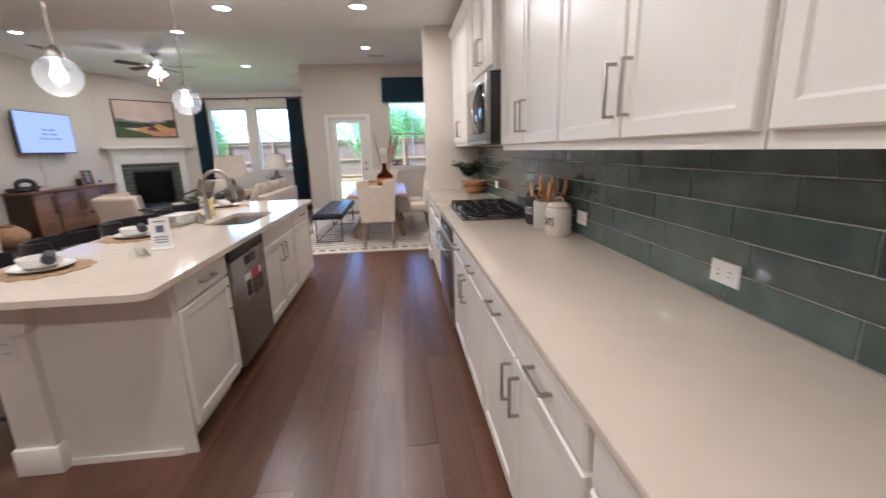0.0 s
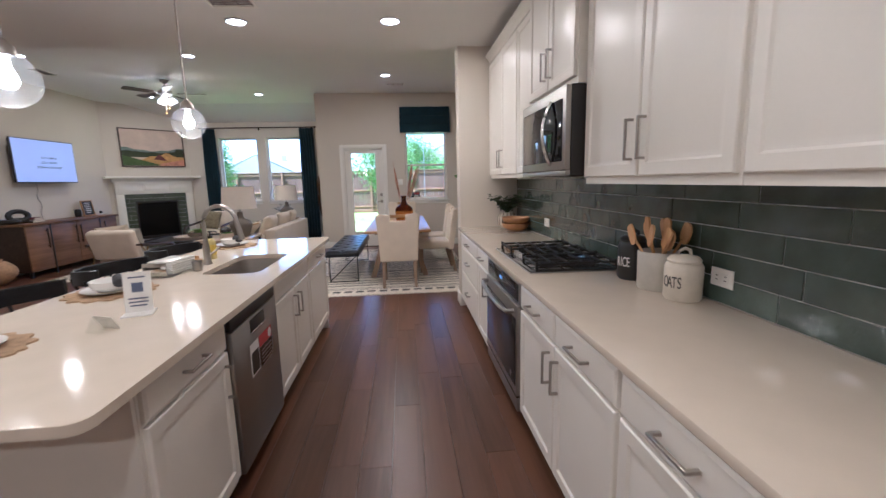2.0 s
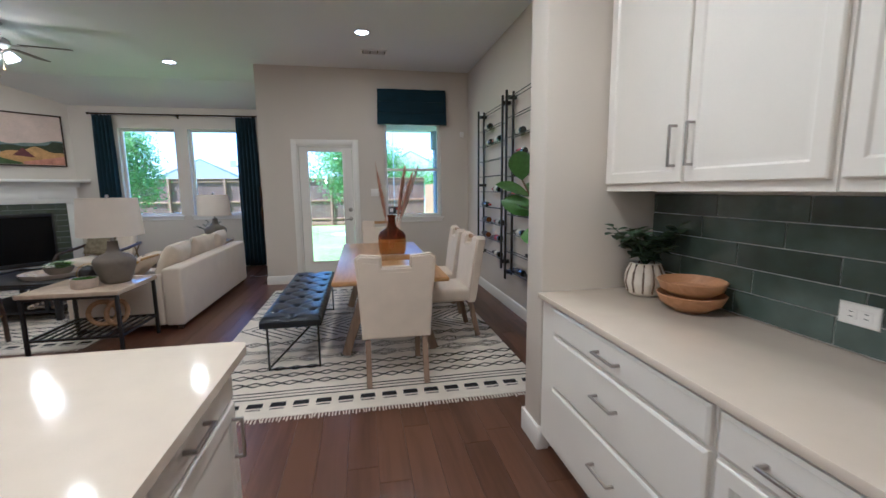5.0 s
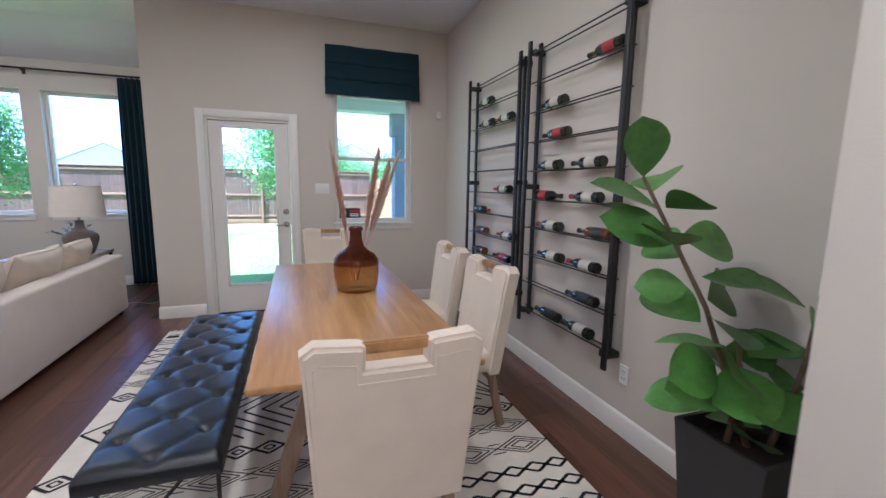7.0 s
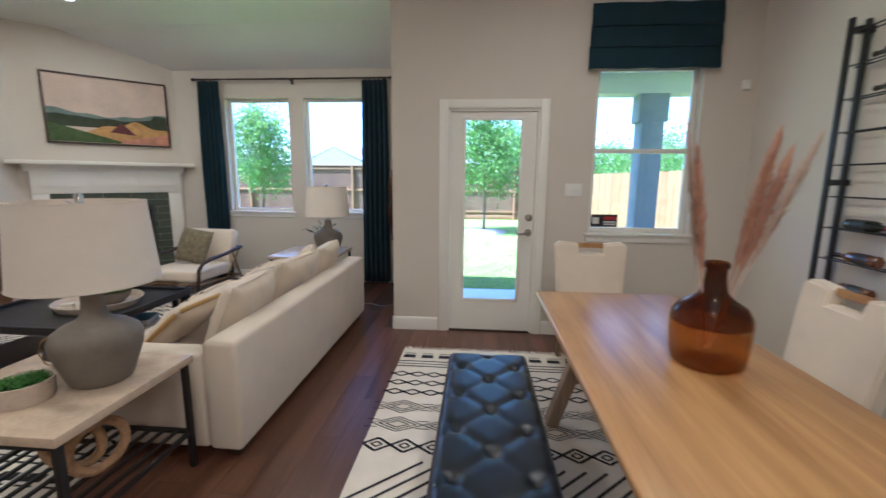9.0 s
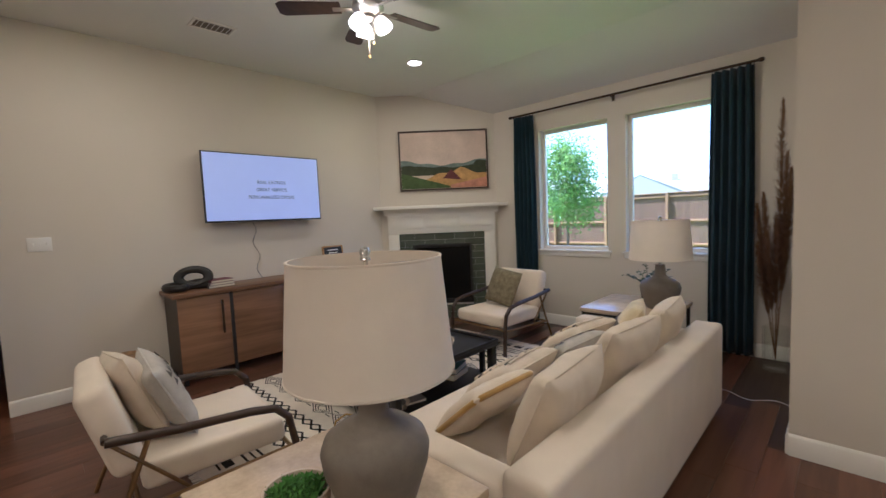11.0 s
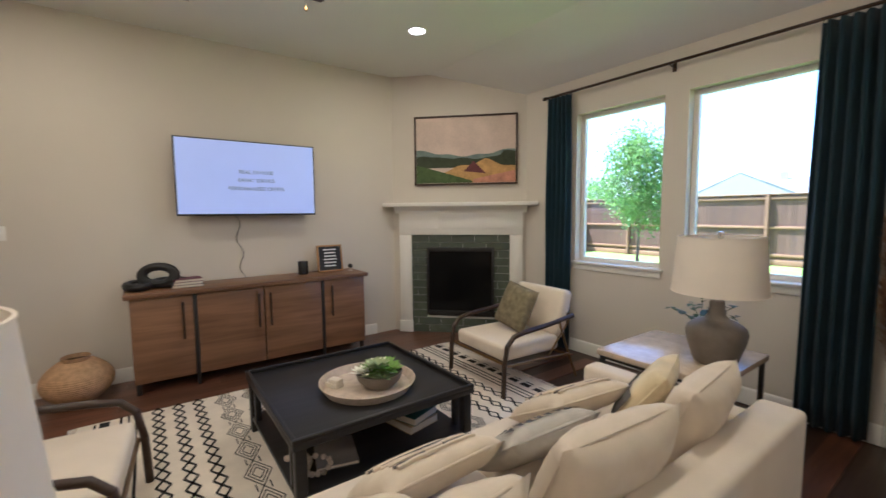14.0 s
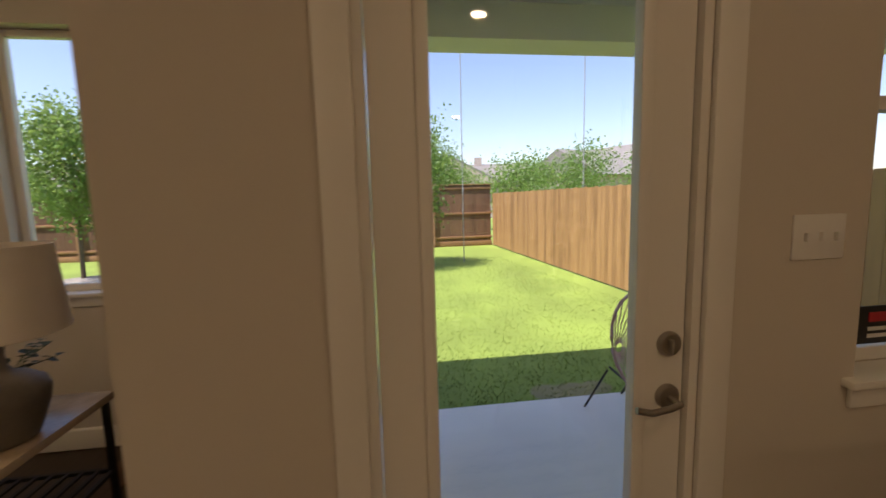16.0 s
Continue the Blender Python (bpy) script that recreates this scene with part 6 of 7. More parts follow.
part("gold_edge", moved(lathe([(0.094, -0.003), (0.097, 0), (0.094, 0.003), (0.09, 0)], 10), pose(0, 0, 0.08, 90, 0, 0)), mat("gold", (0.6, 0.38, 0.1), 0.3, 1.0), bl)
rg = thing("rattan_ring", pose(-2.75, 7.62, 0.21), "woven rattan ring ornament on the table shelf", "ornament")
for k, (x, rz) in enumerate(((0, 20), (0.12, 70))):
    bm = bmesh.new()
    n, m_ = 24, 8
    vs = [[bm.verts.new(((0.11 + 0.022 * math.cos(6.283 * j / m_)) * math.cos(6.283 * i / n), 0.022 * math.sin(6.283 * j / m_), 0.13 + (0.11 + 0.022 * math.cos(6.283 * j / m_)) * math.sin(6.283 * i / n))) for j in range(m_)] for i in range(n)]
    for i in range(n):
        for j in range(m_):
            bm.faces.new((vs[i][j], vs[(i + 1) % n][j], vs[(i + 1) % n][(j + 1) % m_], vs[i][(j + 1) % m_]))
    part("ring", moved(bm, pose(x, 0, 0, 0, 0, rz)), M_RATTAN, rg)
dp = thing("dried_floor_arrangement", pose(-2.02, 11.72, 0), "tall dried brown pampas in a glass floor vase in the corner", "plant")
part("vase", lathe([(0, 0), (0.09, 0), (0.1, 0.02), (0.1, 0.40), (0.09, 0.41), (0.085, 0.40), (0.085, 0.03), (0, 0.02)], 28), M_CLEAR, dp)
M_DRY = mat("dried_brown_grass", (0.2, 0.11, 0.06), 0.95, var=0.3, scale=20)
for tip in ((0.02, 0.02, 2.4), (-0.10, -0.05, 1.6), (0.08, 0.08, 1.65), (0.0, -0.14, 1.4), (-0.16, 0.06, 1.5), (0.09, -0.06, 1.8), (-0.06, -0.16, 1.25), (0.06, -0.02, 1.95), (-0.13, -0.1, 1.15)):
    plume(dp, (0, 0, 0.1), tip, 0.075, M_DRY, 1100)
pc2 = thing("floor_cord", pose(-2.1, 10.9, 0.0), "thin white cord lying on the floor", "cord")
part("cord", tube([(0.25 - 0.6 * k / 14, 0.05 * math.sin(k * 0.8), 0.003) for k in range(15)], 0.0028, 5), M_WHITEPLASTIC, pc2)

# ceiling fan
fn = thing("ceiling_fan", pose(-4.18, 8.93, ZC), "five-blade ceiling fan with lit frosted glass shades", "ceiling fan")
part("canopy", lathe([(0.07, 0.0), (0.07, -0.02), (0.03, -0.06), (0.014, -0.065)], 24), M_NICKEL, fn)
part("downrod", lathe([(0.013, -0.06), (0.013, -0.16)], 12), M_NICKEL, fn)
part("motor", lathe([(0.02, -0.15), (0.08, -0.165), (0.115, -0.19), (0.12, -0.235), (0.09, -0.265), (0.05, -0.28), (0.05, -0.31), (0, -0.312)], 32), M_NICKEL, fn)
M_FROST = mat("frosted_lit_glass", (1, 0.87, 0.68), 0.4, emit=1.0)
for k in range(5):
    a = radians(72 * k + 12)
    bm = prism([(0.2, -0.06), (0.62, -0.075), (0.655, -0.05), (0.66, 0.05), (0.62, 0.075), (0.2, 0.06)], -0.003, 0.004)
    b_ = part("blade", moved(bm, Matrix.Rotation(a, 4, "Z") @ pose(0, 0, -0.225, 11, 0, 0)), M_DARKWOOD, fn, "dark wooden blade")
    part("blade_arm", moved(B(0.1, -0.02, -0.008, 0.26, 0.02, 0.0, 0.003), Matrix.Rotation(a, 4, "Z") @ pose(0, 0, -0.232, 11, 0, 0)), M_NICKEL, b_)
for k in range(3):
    a = radians(120 * k + 40)
    part("glass_shade", moved(lathe([(0.025, 0.0), (0.045, -0.02), (0.062, -0.07), (0.066, -0.10), (0.06, -0.10), (0, -0.04)], 20), Matrix.Rotation(a, 4, "Z") @ pose(0.075, 0, -0.305, 0, -28, 0)), M_FROST, fn, "lit frosted glass shade")
for k, L in ((0, 0.16), (1, 0.24)):
    ch = part("pull_chain", tube([(0.03 * (1 - 2 * k), 0.02, -0.31), (0.032 * (1 - 2 * k), 0.02, -0.31 - L)], 0.002, 5), M_NICKEL, fn)
    part("pull_knob", lathe([(0, -0.345 - L), (0.009, -0.335 - L), (0.007, -0.315 - L), (0, -0.31 - L)], 10, (0.032 * (1 - 2 * k), 0.02, 0)), M_OAK, ch)
lamp("fan_lamp", "POINT", -4.18, 8.93, ZC - 0.46, 3.2, (1, 0.73, 0.40), size=0.08)


def vent(x, y, z, w, d, label="white ceiling air vent with slats"):
    v = thing("ceiling_vent", pose(x, y, z), label, "vent", "ceiling vents")
    bm = bmesh.new()
    for q in ((-w / 2, -d / 2, -w / 2 + 0.025, d / 2), (w / 2 - 0.025, -d / 2, w / 2, d / 2), (-w / 2 + 0.025, -d / 2, w / 2 - 0.025, -d / 2 + 0.025), (-w / 2 + 0.025, d / 2 - 0.025, w / 2 - 0.025, d / 2)):
        box(bm, q[0], q[1], -0.012, q[2], q[3], -0.001, 0.003)
    part("frame", bm, M_TRIM, v)
    part("backing", B(-w / 2 + 0.025, -d / 2 + 0.025, -0.003, w / 2 - 0.025, d / 2 - 0.025, -0.001), M_GREYCERAMIC, v)
    for k in range(3):
        for j in range(7):
            x0 = -w / 2 + 0.03 + (w - 0.06) * k / 3
            part("slat", moved(B(0, -0.006, -0.001, (w - 0.06) / 3 - 0.012, 0.006, 0.001), pose(x0 + 0.006, -d / 2 + 0.03 + (d - 0.06) * (j + 0.5) / 7, -0.008, 35, 0, 0)), M_TRIM, v, smooth=0)


vent(-1.25, 4.2, ZK, 0.36, 0.26)
vent(-0.06, 9.3, ZC, 0.36, 0.2)
vent(-5.74, 8.36, ZC, 0.2, 0.36)

# ---- kitchen things ----
def pendant(x, y, z):
    p = thing("pendant_light", pose(x, y, ZK), "clear glass globe pendant with a lit bulb on a brass stem", "pendant", "island pendants")
    M_ = M_NICKEL
    part("canopy", lathe([(0.065, 0), (0.065, -0.008), (0.05, -0.025), (0.012, -0.03)], 28), M_, p)
    h = ZK - z
    part("stem", tube([(0, 0, -0.025), (0, 0, -h + 0.145)], 0.006, 8), M_, p)
    part("socket", lathe([(0.01, -h + 0.15), (0.016, -h + 0.145), (0.036, -h + 0.12), (0.04, -h + 0.10), (0.04, -h + 0.085), (0.0, -h + 0.08)], 24), M_, p, "satin metal socket cap")
    g = part("globe", lathe([(0.1 * math.sin(a), -h + 0.1 * math.cos(a)) for a in [radians(22 + 158 * k / 22) for k in range(23)]], 36), M_GLOBE, p, "clear glass globe")
    g.visible_shadow = False
    part("bulb", lathe([(0.013, -h + 0.082), (0.016, -h + 0.05), (0.03, -h + 0.015), (0.033, -h - 0.005), (0.022, -h - 0.027), (0, -h - 0.034)], 20), M_BULB, p, "glowing bulb")
    lamp("pendant_lamp", "POINT", x, y, z - 0.08, 1.3, (1, 0.73, 0.40), size=0.05)


pendant(-1.44, 2.42, 1.85)
pendant(-1.36, 3.60, 1.85)

# counter jars
def jar(name, m, r, h, material, label, words="", ink=None):
    j = thing(name, m, label, "canister", "counter canisters")
    part("body", lathe([(0, 0), (r - 0.008, 0), (r, 0.012), (r, h * 0.86), (r - 0.006, h * 0.95), (r - 0.02, h)], 36), material, j)
    l = part("lid", lathe([(r - 0.012, h - 0.004), (r - 0.008, h + 0.006), (r - 0.02, h + 0.02), (0.02, h + 0.028), (0, h + 0.028)], 36), material, j)
    bm = tube([(-0.028, 0, h + 0.02), (-0.024, 0, h + 0.045), (0, 0, h + 0.055), (0.024, 0, h + 0.045), (0.028, 0, h + 0.02)], 0.007, 8)
    part("lid_handle", bm, material, l)
    if words:
        n = len(words)
        for k, ch in enumerate(words):
            a = radians(180 + 15 * (k - (n - 1) / 2) + 22)
            m_ = Matrix.Translation((math.cos(a) * (r + 0.0008), math.sin(a) * (r + 0.0008), h * 0.36)) @ Matrix.Rotation(a + math.pi / 2, 4, "Z") @ Matrix.Rotation(math.pi / 2, 4, "X")
            text(ch, 0.06, m_ @ Matrix.Diagonal((0.6, 1.15, 1, 1)), ink, j, "letter")
    return j


M_JARBLACK = mat("black_stoneware", (0.02, 0.02, 0.02), 0.4, var=0.2, bump=0.15)
jar("canister", pose(1.19, 2.655, 0.914), 0.072, 0.2, M_JARBLACK, "black stoneware canister lettered RICE", "RICE", M_WHITEPLASTIC)
jar("canister", pose(1.195, 2.262, 0.914), 0.075, 0.165, M_STONEWARE, "cream stoneware canister with a looped lid lettered OATS", "OATS", M_BLACK)
ut = thing("utensil_crock", pose(1.198, 2.45, 0.914), "cream crock full of wooden spoons and spatulas", "crock")
part("crock", lathe([(0, 0), (0.082, 0), (0.087, 0.006), (0.089, 0.175), (0.087, 0.178), (0.083, 0.177), (0.08, 0.02), (0, 0.015)], 36), mat("pale_grey_stoneware", (0.52, 0.49, 0.43), 0.45, var=0.08, scale=14, bump=0.1), ut)
M_SPOON = wood("beech_wood", (0.42, 0.22, 0.075), (0.62, 0.38, 0.17), 0.5, "z", 20.0, 0.3)
rnd = random.Random(9)
for k in range(11):
    # flat heads fan out over the rim and look to the aisle
    a = -1.05 + 2.1 * k / 10
    near = k % 2
    tip = Vector((-0.035 - 0.03 * near + 0.05 * (k % 3), 0.115 * math.sin(a), 0.195 + 0.045 * math.cos(a) * (1.1 - 0.6 * near) + 0.012 * rnd.random()))
    b0 = Vector((0.01, -0.035 * math.sin(a), 0.02))
    d_ = (tip - b0).normalized()
    bm = tube([b0, tip], 0.0065, 8)
    hw, hl = 0.029 + 0.006 * (k % 3), 0.05
    pts = [(hw * math.copysign(abs(math.cos(q)) ** (0.8 if k % 3 else 0.45), math.cos(q)), hl * math.copysign(abs(math.sin(q)) ** 0.8, math.sin(q))) for q in [radians(18 * j) for j in range(20)]]
    hd = prism(pts, -0.0045, 0.0045, "y")
    merge(bm, hd, Matrix.Translation(tip + d_ * 0.035) @ Matrix.Rotation(math.atan2(d_.y, d_.z) * -1, 4, "X") @ Matrix.Rotation(-1.9 + 0.25 * rnd.random(), 4, "Z"))
    part("spoon", bm, M_SPOON, ut)
M_VSTRIPE = mat("brown_glaze", (0.14, 0.095, 0.06), 0.4, var=0.2)
ev2 = thing("eucalyptus_vase", pose(1.14, 5.12, 0.914), "cream and brown striped vase with dark eucalyptus leaves", "plant")
bm = bmesh.new()
n = 48
pr = [(0.06, 0), (0.082, 0.02), (0.096, 0.07), (0.09, 0.12), (0.07, 0.165), (0.064, 0.17)]
rr = [[bm.verts.new(((r + (0.004 if k % 4 < 2 else 0)) * math.cos(6.2832 * k / n), (r + (0.004 if k % 4 < 2 else 0)) * math.sin(6.2832 * k / n), z)) for k in range(n)] for r, z in pr]
for a, b in zip(rr, rr[1:]):
    for k in range(n):
        bm.faces.new((a[k], a[(k + 1) % n], b[(k + 1) % n], b[k]))
bm.faces.new(rr[0][::-1])
part("vase", bm, M_STONEWARE, ev2, smooth=20)
for k in range(12):
    a = 6.2832 * (4 * k + 2.5) / n
    part("glaze_stripe", tube([((r + 0.0015) * math.cos(a), (r + 0.0015) * math.sin(a), z) for r, z in pr[1:5]], 0.005, 6), M_VSTRIPE, ev2, "brown glaze stripe")
sprigs(ev2, (0, 0, 0.15), 22, 0.2, 0.22, 21, 0.062)
for k, z in enumerate((0.914, 0.975)):
    bw = thing("wooden_bowl", pose(1.16, 4.83, z), "stacked turned acacia wood bowl on the counter", "bowl", "stacked bowls")
    part("shell", lathe([(0, 0), (0.07, 0), (0.125, 0.035), (0.142, 0.075), (0.136, 0.078), (0.115, 0.04), (0, 0.012)], 36), wood("acacia_%s" % "ab"[k], (0.3, 0.14, 0.05), (0.5, 0.28, 0.12), 0.5, "x", 14.0, 0.2), bw)

# island settings
M_MAT = mat("woven_jute", (0.36, 0.24, 0.13), 0.9, var=0.35, scale=30, bump=0.8, fine=130)
M_PORC = mat("white_porcelain", (0.8, 0.78, 0.74), 0.2, var=0.03)
M_NAP = mat("black_white_napkin", (0.05, 0.05, 0.055), 0.9, var=0.4, scale=25)


def setting(x, y):
    p = thing("placemat", pose(x, y, 0.914), "scalloped woven jute placemat", "placemat", "place settings")
    bm = bmesh.new()
    n = 72
    c = bm.verts.new((0, 0, 0.006))
    a = [bm.verts.new(((0.19 + 0.012 * math.sin(k * 0.7854 * 1.5)) * math.cos(6.2832 * k / n), (0.19 + 0.012 * math.sin(k * 0.7854 * 1.5)) * math.sin(6.2832 * k / n), 0.006)) for k in range(n)]
    b = [bm.verts.new((v.co.x * 1.01, v.co.y * 1.01, 0.0)) for v in a]
    for k in range(n):
        bm.faces.new((c, a[k], a[(k + 1) % n]))
        bm.faces.new((a[k], b[k], b[(k + 1) % n], a[(k + 1) % n]))
    part("weave", bm, M_MAT, p)
    d = thing("dinner_plate", pose(x, y, 0.9205), "white porcelain dinner plate", "plate", "place settings")
    part("dish", lathe([(0, 0), (0.08, 0), (0.125, 0.014), (0.128, 0.018), (0.12, 0.017), (0.08, 0.006), (0, 0.005)], 40), M_PORC, d)
    w = thing("bowl", pose(x, y, 0.9262), "white porcelain bowl on a plate", "bowl", "place settings")
    part("shell", lathe([(0, 0), (0.05, 0), (0.08, 0.02), (0.09, 0.055), (0.086, 0.056), (0.072, 0.024), (0, 0.008)], 36), M_PORC, w)
    nk = thing("napkin", pose(x + 0.055, y - 0.03, 0.965, 0, 16, 35), "black and white napkin rolled across the bowl", "napkin", "place settings")
    part("roll", moved(lathe([(0.0, -0.09), (0.018, -0.088), (0.026, -0.05), (0.022, 0.0), (0.028, 0.05), (0.02, 0.085), (0, 0.088)], 14), pose(0, 0, 0.018, 90, 0, 0)), M_NAP, nk)


for x, y in ((-1.46, 2.06), (-1.49, 2.86), (-1.50, 4.42)):
    setting(x, y)
sg = thing("acrylic_sign", pose(-1.11, 2.44, 0.914, 0, 0, 18), "small white sign with grey text bars on a clear stand", "sign")
part("stand", B(-0.055, -0.05, 0, 0.055, 0.05, 0.008, 0.002), M_WHITEPLASTIC, sg)
part("card", moved(B(-0.05, -0.003, 0.0, 0.05, 0.003, 0.17), pose(0, 0.01, 0.007, -8, 0, 0)), M_WHITEPLASTIC, sg)
for k, (w, z) in enumerate(((0.03, 0.145), (0.035, 0.055), (0.035, 0.04), (0.03, 0.025))):
    part("text_bar", moved(B(-w, -0.005, z, w, -0.0032, z + 0.006), pose(0, 0.01, 0.007, -8, 0, 0)), M_INK, sg)
part("print_block", moved(B(-0.02, -0.005, 0.085, 0.02, -0.0032, 0.125), pose(0, 0.01, 0.007, -8, 0, 0)), M_INK, sg)
cdh = thing("card_holder", pose(-1.12, 2.24, 0.914, 0, 0, -20), "small clear holder with a bent card", "card holder")
part("back_card", bar((0, 0.03, 0.0), (0, 0.0, 0.055), 0.085, 0.002), M_WHITEPLASTIC, cdh)
part("front_card", bar((0, -0.035, 0.0), (0, 0.0, 0.055), 0.085, 0.002), M_CLEAR, cdh)
tc_ = thing("napkin_caddy", pose(-1.44, 3.34, 0.914, 0, 0, -6), "clear acrylic caddy holding a stack of white paper napkins", "caddy")
bm = B(-0.1, -0.17, 0, 0.1, 0.17, 0.006, 0.002)
for q in ((-0.1, -0.17, -0.095, 0.17), (0.095, -0.17, 0.1, 0.17), (-0.095, -0.17, 0.095, -0.165), (-0.095, 0.165, 0.095, 0.17)):
    box(bm, q[0], q[1], 0.006, q[2], q[3], 0.03, 0.001)
part("tray", bm, M_CLEAR, tc_, "clear acrylic tray")
for k in range(6):
    o = 0.003 * math.sin(k * 2.1)
    part("napkin", B(-0.075 + o, -0.11, 0.0065 + 0.0135 * k, 0.075 + o, 0.12 - o, 0.0185 + 0.0135 * k, 0.005, 2), M_PORC, tc_)
part("end_plate", B(-0.07, -0.163, 0.006, 0.07, -0.157, 0.085, 0.001), M_CHROME, tc_, "polished steel end plate")
cup = thing("steel_cup", pose(-1.30, 3.36, 0.914), "small brushed steel cup beside the napkins", "cup")
part("shell", lathe([(0, 0.0), (0.026, 0), (0.029, 0.004), (0.03, 0.062), (0.028, 0.063), (0.026, 0.006), (0, 0.006)], 24), M_STEEL, cup)
pn = thing("wooden_brush", pose(-1.40, 3.575, 0.914, 0, 0, 30), "small round wooden dish brush by the sink", "brush")
part("brush_head", lathe([(0, 0.0), (0.03, 0), (0.034, 0.02), (0.03, 0.036), (0.012, 0.044), (0.012, 0.06), (0, 0.062)], 20), M_OAK, pn)
sb = thing("soap_bottle", pose(-1.40, 3.80, 0.914), "clear soap bottle with yellow label and black pump", "bottle")
part("bottle", lathe([(0, 0), (0.03, 0), (0.033, 0.008), (0.033, 0.12), (0.026, 0.14), (0.014, 0.148), (0.014, 0.155), (0, 0.156)], 24), mat("amber_soap", (0.6, 0.5, 0.2), 0.15), sb)
part("soap_label", lathe([(0.0336, 0.03), (0.0336, 0.105)], 24), mat("yellow_label", (0.7, 0.52, 0.06), 0.5, var=0.15, fine=200), sb)
bm = lathe([(0.016, 0.152), (0.016, 0.168), (0.006, 0.17), (0.006, 0.195), (0.012, 0.197), (0.012, 0.205), (0, 0.206)], 16)
tube([(0, 0, 0.2), (0.04, 0.0, 0.2), (0.048, 0, 0.192)], 0.005, 8, bm)
part("pump", bm, M_BLACK, sb)


def stool():
    """A black wooden counter stool with a curved low back; its sitter would face +x."""
    s = thing("counter_stool", pose(0, 0, 0), "black wooden counter stool with a curved low back", "stool", "counter stools")
    part("seat", lathe([(0, 0.62), (0.15, 0.62), (0.19, 0.635), (0.195, 0.655), (0.17, 0.665), (0.06, 0.655), (0, 0.655)], 28), M_EBONY, s)
    for a in (45, 135, 225, 315):
        c, q = math.cos(radians(a)), math.sin(radians(a))
        part("leg", tube([(0.27 * c, 0.27 * q, 0), (0.14 * c, 0.14 * q, 0.63)], 0.017, 8, taper=1.1), M_EBONY, s)
    for a in (45, 135, 225, 315):
        p, q = [Vector((0.225 * math.cos(radians(b)), 0.225 * math.sin(radians(b)), 0.22 if a % 90 else 0.22)) for b in (a, a + 90)]
        part("stretcher", tube([p, q], 0.011, 8), M_EBONY, s)
    pts = [(0.24 * math.cos(radians(b)) - 0.02, 0.24 * math.sin(radians(b)), 0.92 + 0.02 * math.cos(radians(b))) for b in range(80, 281, 20)]
    bm = bmesh.new()
    rows = []
    for x, y, z in pts:
        k = 1 - 0.0175 / 0.24
        rows.append([bm.verts.new(v) for v in ((x, y, z - 0.045), (x, y, z + 0.04), (x * 0.96, y * 0.96, z + 0.045), (x * k, y * k, z + 0.04), (x * k, y * k, z - 0.045))])
    for u, v in zip(rows, rows[1:]):
        for k in range(5):
            bm.faces.new((u[k], v[k], v[(k + 1) % 5], u[(k + 1) % 5]))
    bm.faces.new(rows[0])
    bm.faces.new(rows[-1][::-1])
    part("back_rail", bm, M_EBONY, s)
    for b in (100, 140, 180, 220, 260):
        part("spindle", tube([(0.17 * math.cos(radians(b)), 0.17 * math.sin(radians(b)), 0.65), (0.24 * math.cos(radians(b)) - 0.02, 0.24 * math.sin(radians(b)), 0.9)], 0.008, 6), M_EBONY, s)
    return s


st = stool()
st.matrix_basis = pose(-1.80, 2.07, 0)
for y in (2.76, 3.46, 4.2):
    copy_thing(st, pose(-1.81, y, 0, 0, 0, 4 if y < 3 else -3))

# ---- hall, stairs and side door ----
d2 = tagged(new("door_2"), "white two-panel interior door with casing", "door", "", "structure")
d2.matrix_basis = pose(-4.51, 3.0, 0)
bm = bmesh.new()
for y0, y1, z0_, z1_ in ((-0.09, -0.01, 0, 2.14), (0.87, 0.95, 0, 2.14), (-0.01, 0.87, 2.06, 2.14)):
    box(bm, 0.001, y0, z0_, 0.022, y1, z1_, 0.004)
part("casing", bm, M_TRIM, d2)
lf = part("door_leaf", B(0.001, 0.0, 0.01, 0.014, 0.86, 2.05, 0.003), M_TRIM, d2)
for z0_, h in ((0.2, 0.75), (1.08, 0.82)):
    q = part("door_panel", rings(0.62, h, ((0, 0), (0.0, -0.008), (0.03, -0.003), (0.06, -0.007), (0.065, -0.007))), M_TRIM, lf, smooth=20)
    q.matrix_basis = Matrix.Translation((0.014, 0.74, z0_)) @ flip
for z in (0.3, 1.1, 1.85):
    part("hinge", tube([(0.02, 0.865, z - 0.045), (0.02, 0.865, z + 0.045)], 0.008, 8), M_NICKEL, lf)
stz = thing("staircase", pose(-5.34, 6.15, 0), "carpeted stairs with white risers and skirt rising beside the column", "stairs")
M_CARPET = mat("beige_carpet", (0.42, 0.37, 0.31), 0.98, var=0.12, scale=20, bump=0.8, fine=300)
RISE, RUN = 0.192, 0.272
for k in range(6):
    x1 = -RUN * k
    part("riser", B(x1 - RUN, -1.2, 0.0 if k == 0 else RISE * k - 0.03, x1, -0.045, RISE * (k + 1) - 0.03), M_CARPET, stz)
    part("tread", B(x1 - RUN, -1.2, RISE * (k + 1) - 0.03, x1 + 0.03, -0.045, RISE * (k + 1), 0.012), M_CARPET, stz)
    part("skirt", B(x1 - RUN, -0.044, max(0.0, RISE * (k - 1)), x1 + 0.02, 0.03, RISE * (k + 1) + 0.02, 0.004), M_TRIM, stz, "white painted stair skirt")
hr = thing("stair_railing", pose(-5.34, 6.15, 0), "wooden handrail on thin black iron balusters", "railing")
SL = RISE / RUN
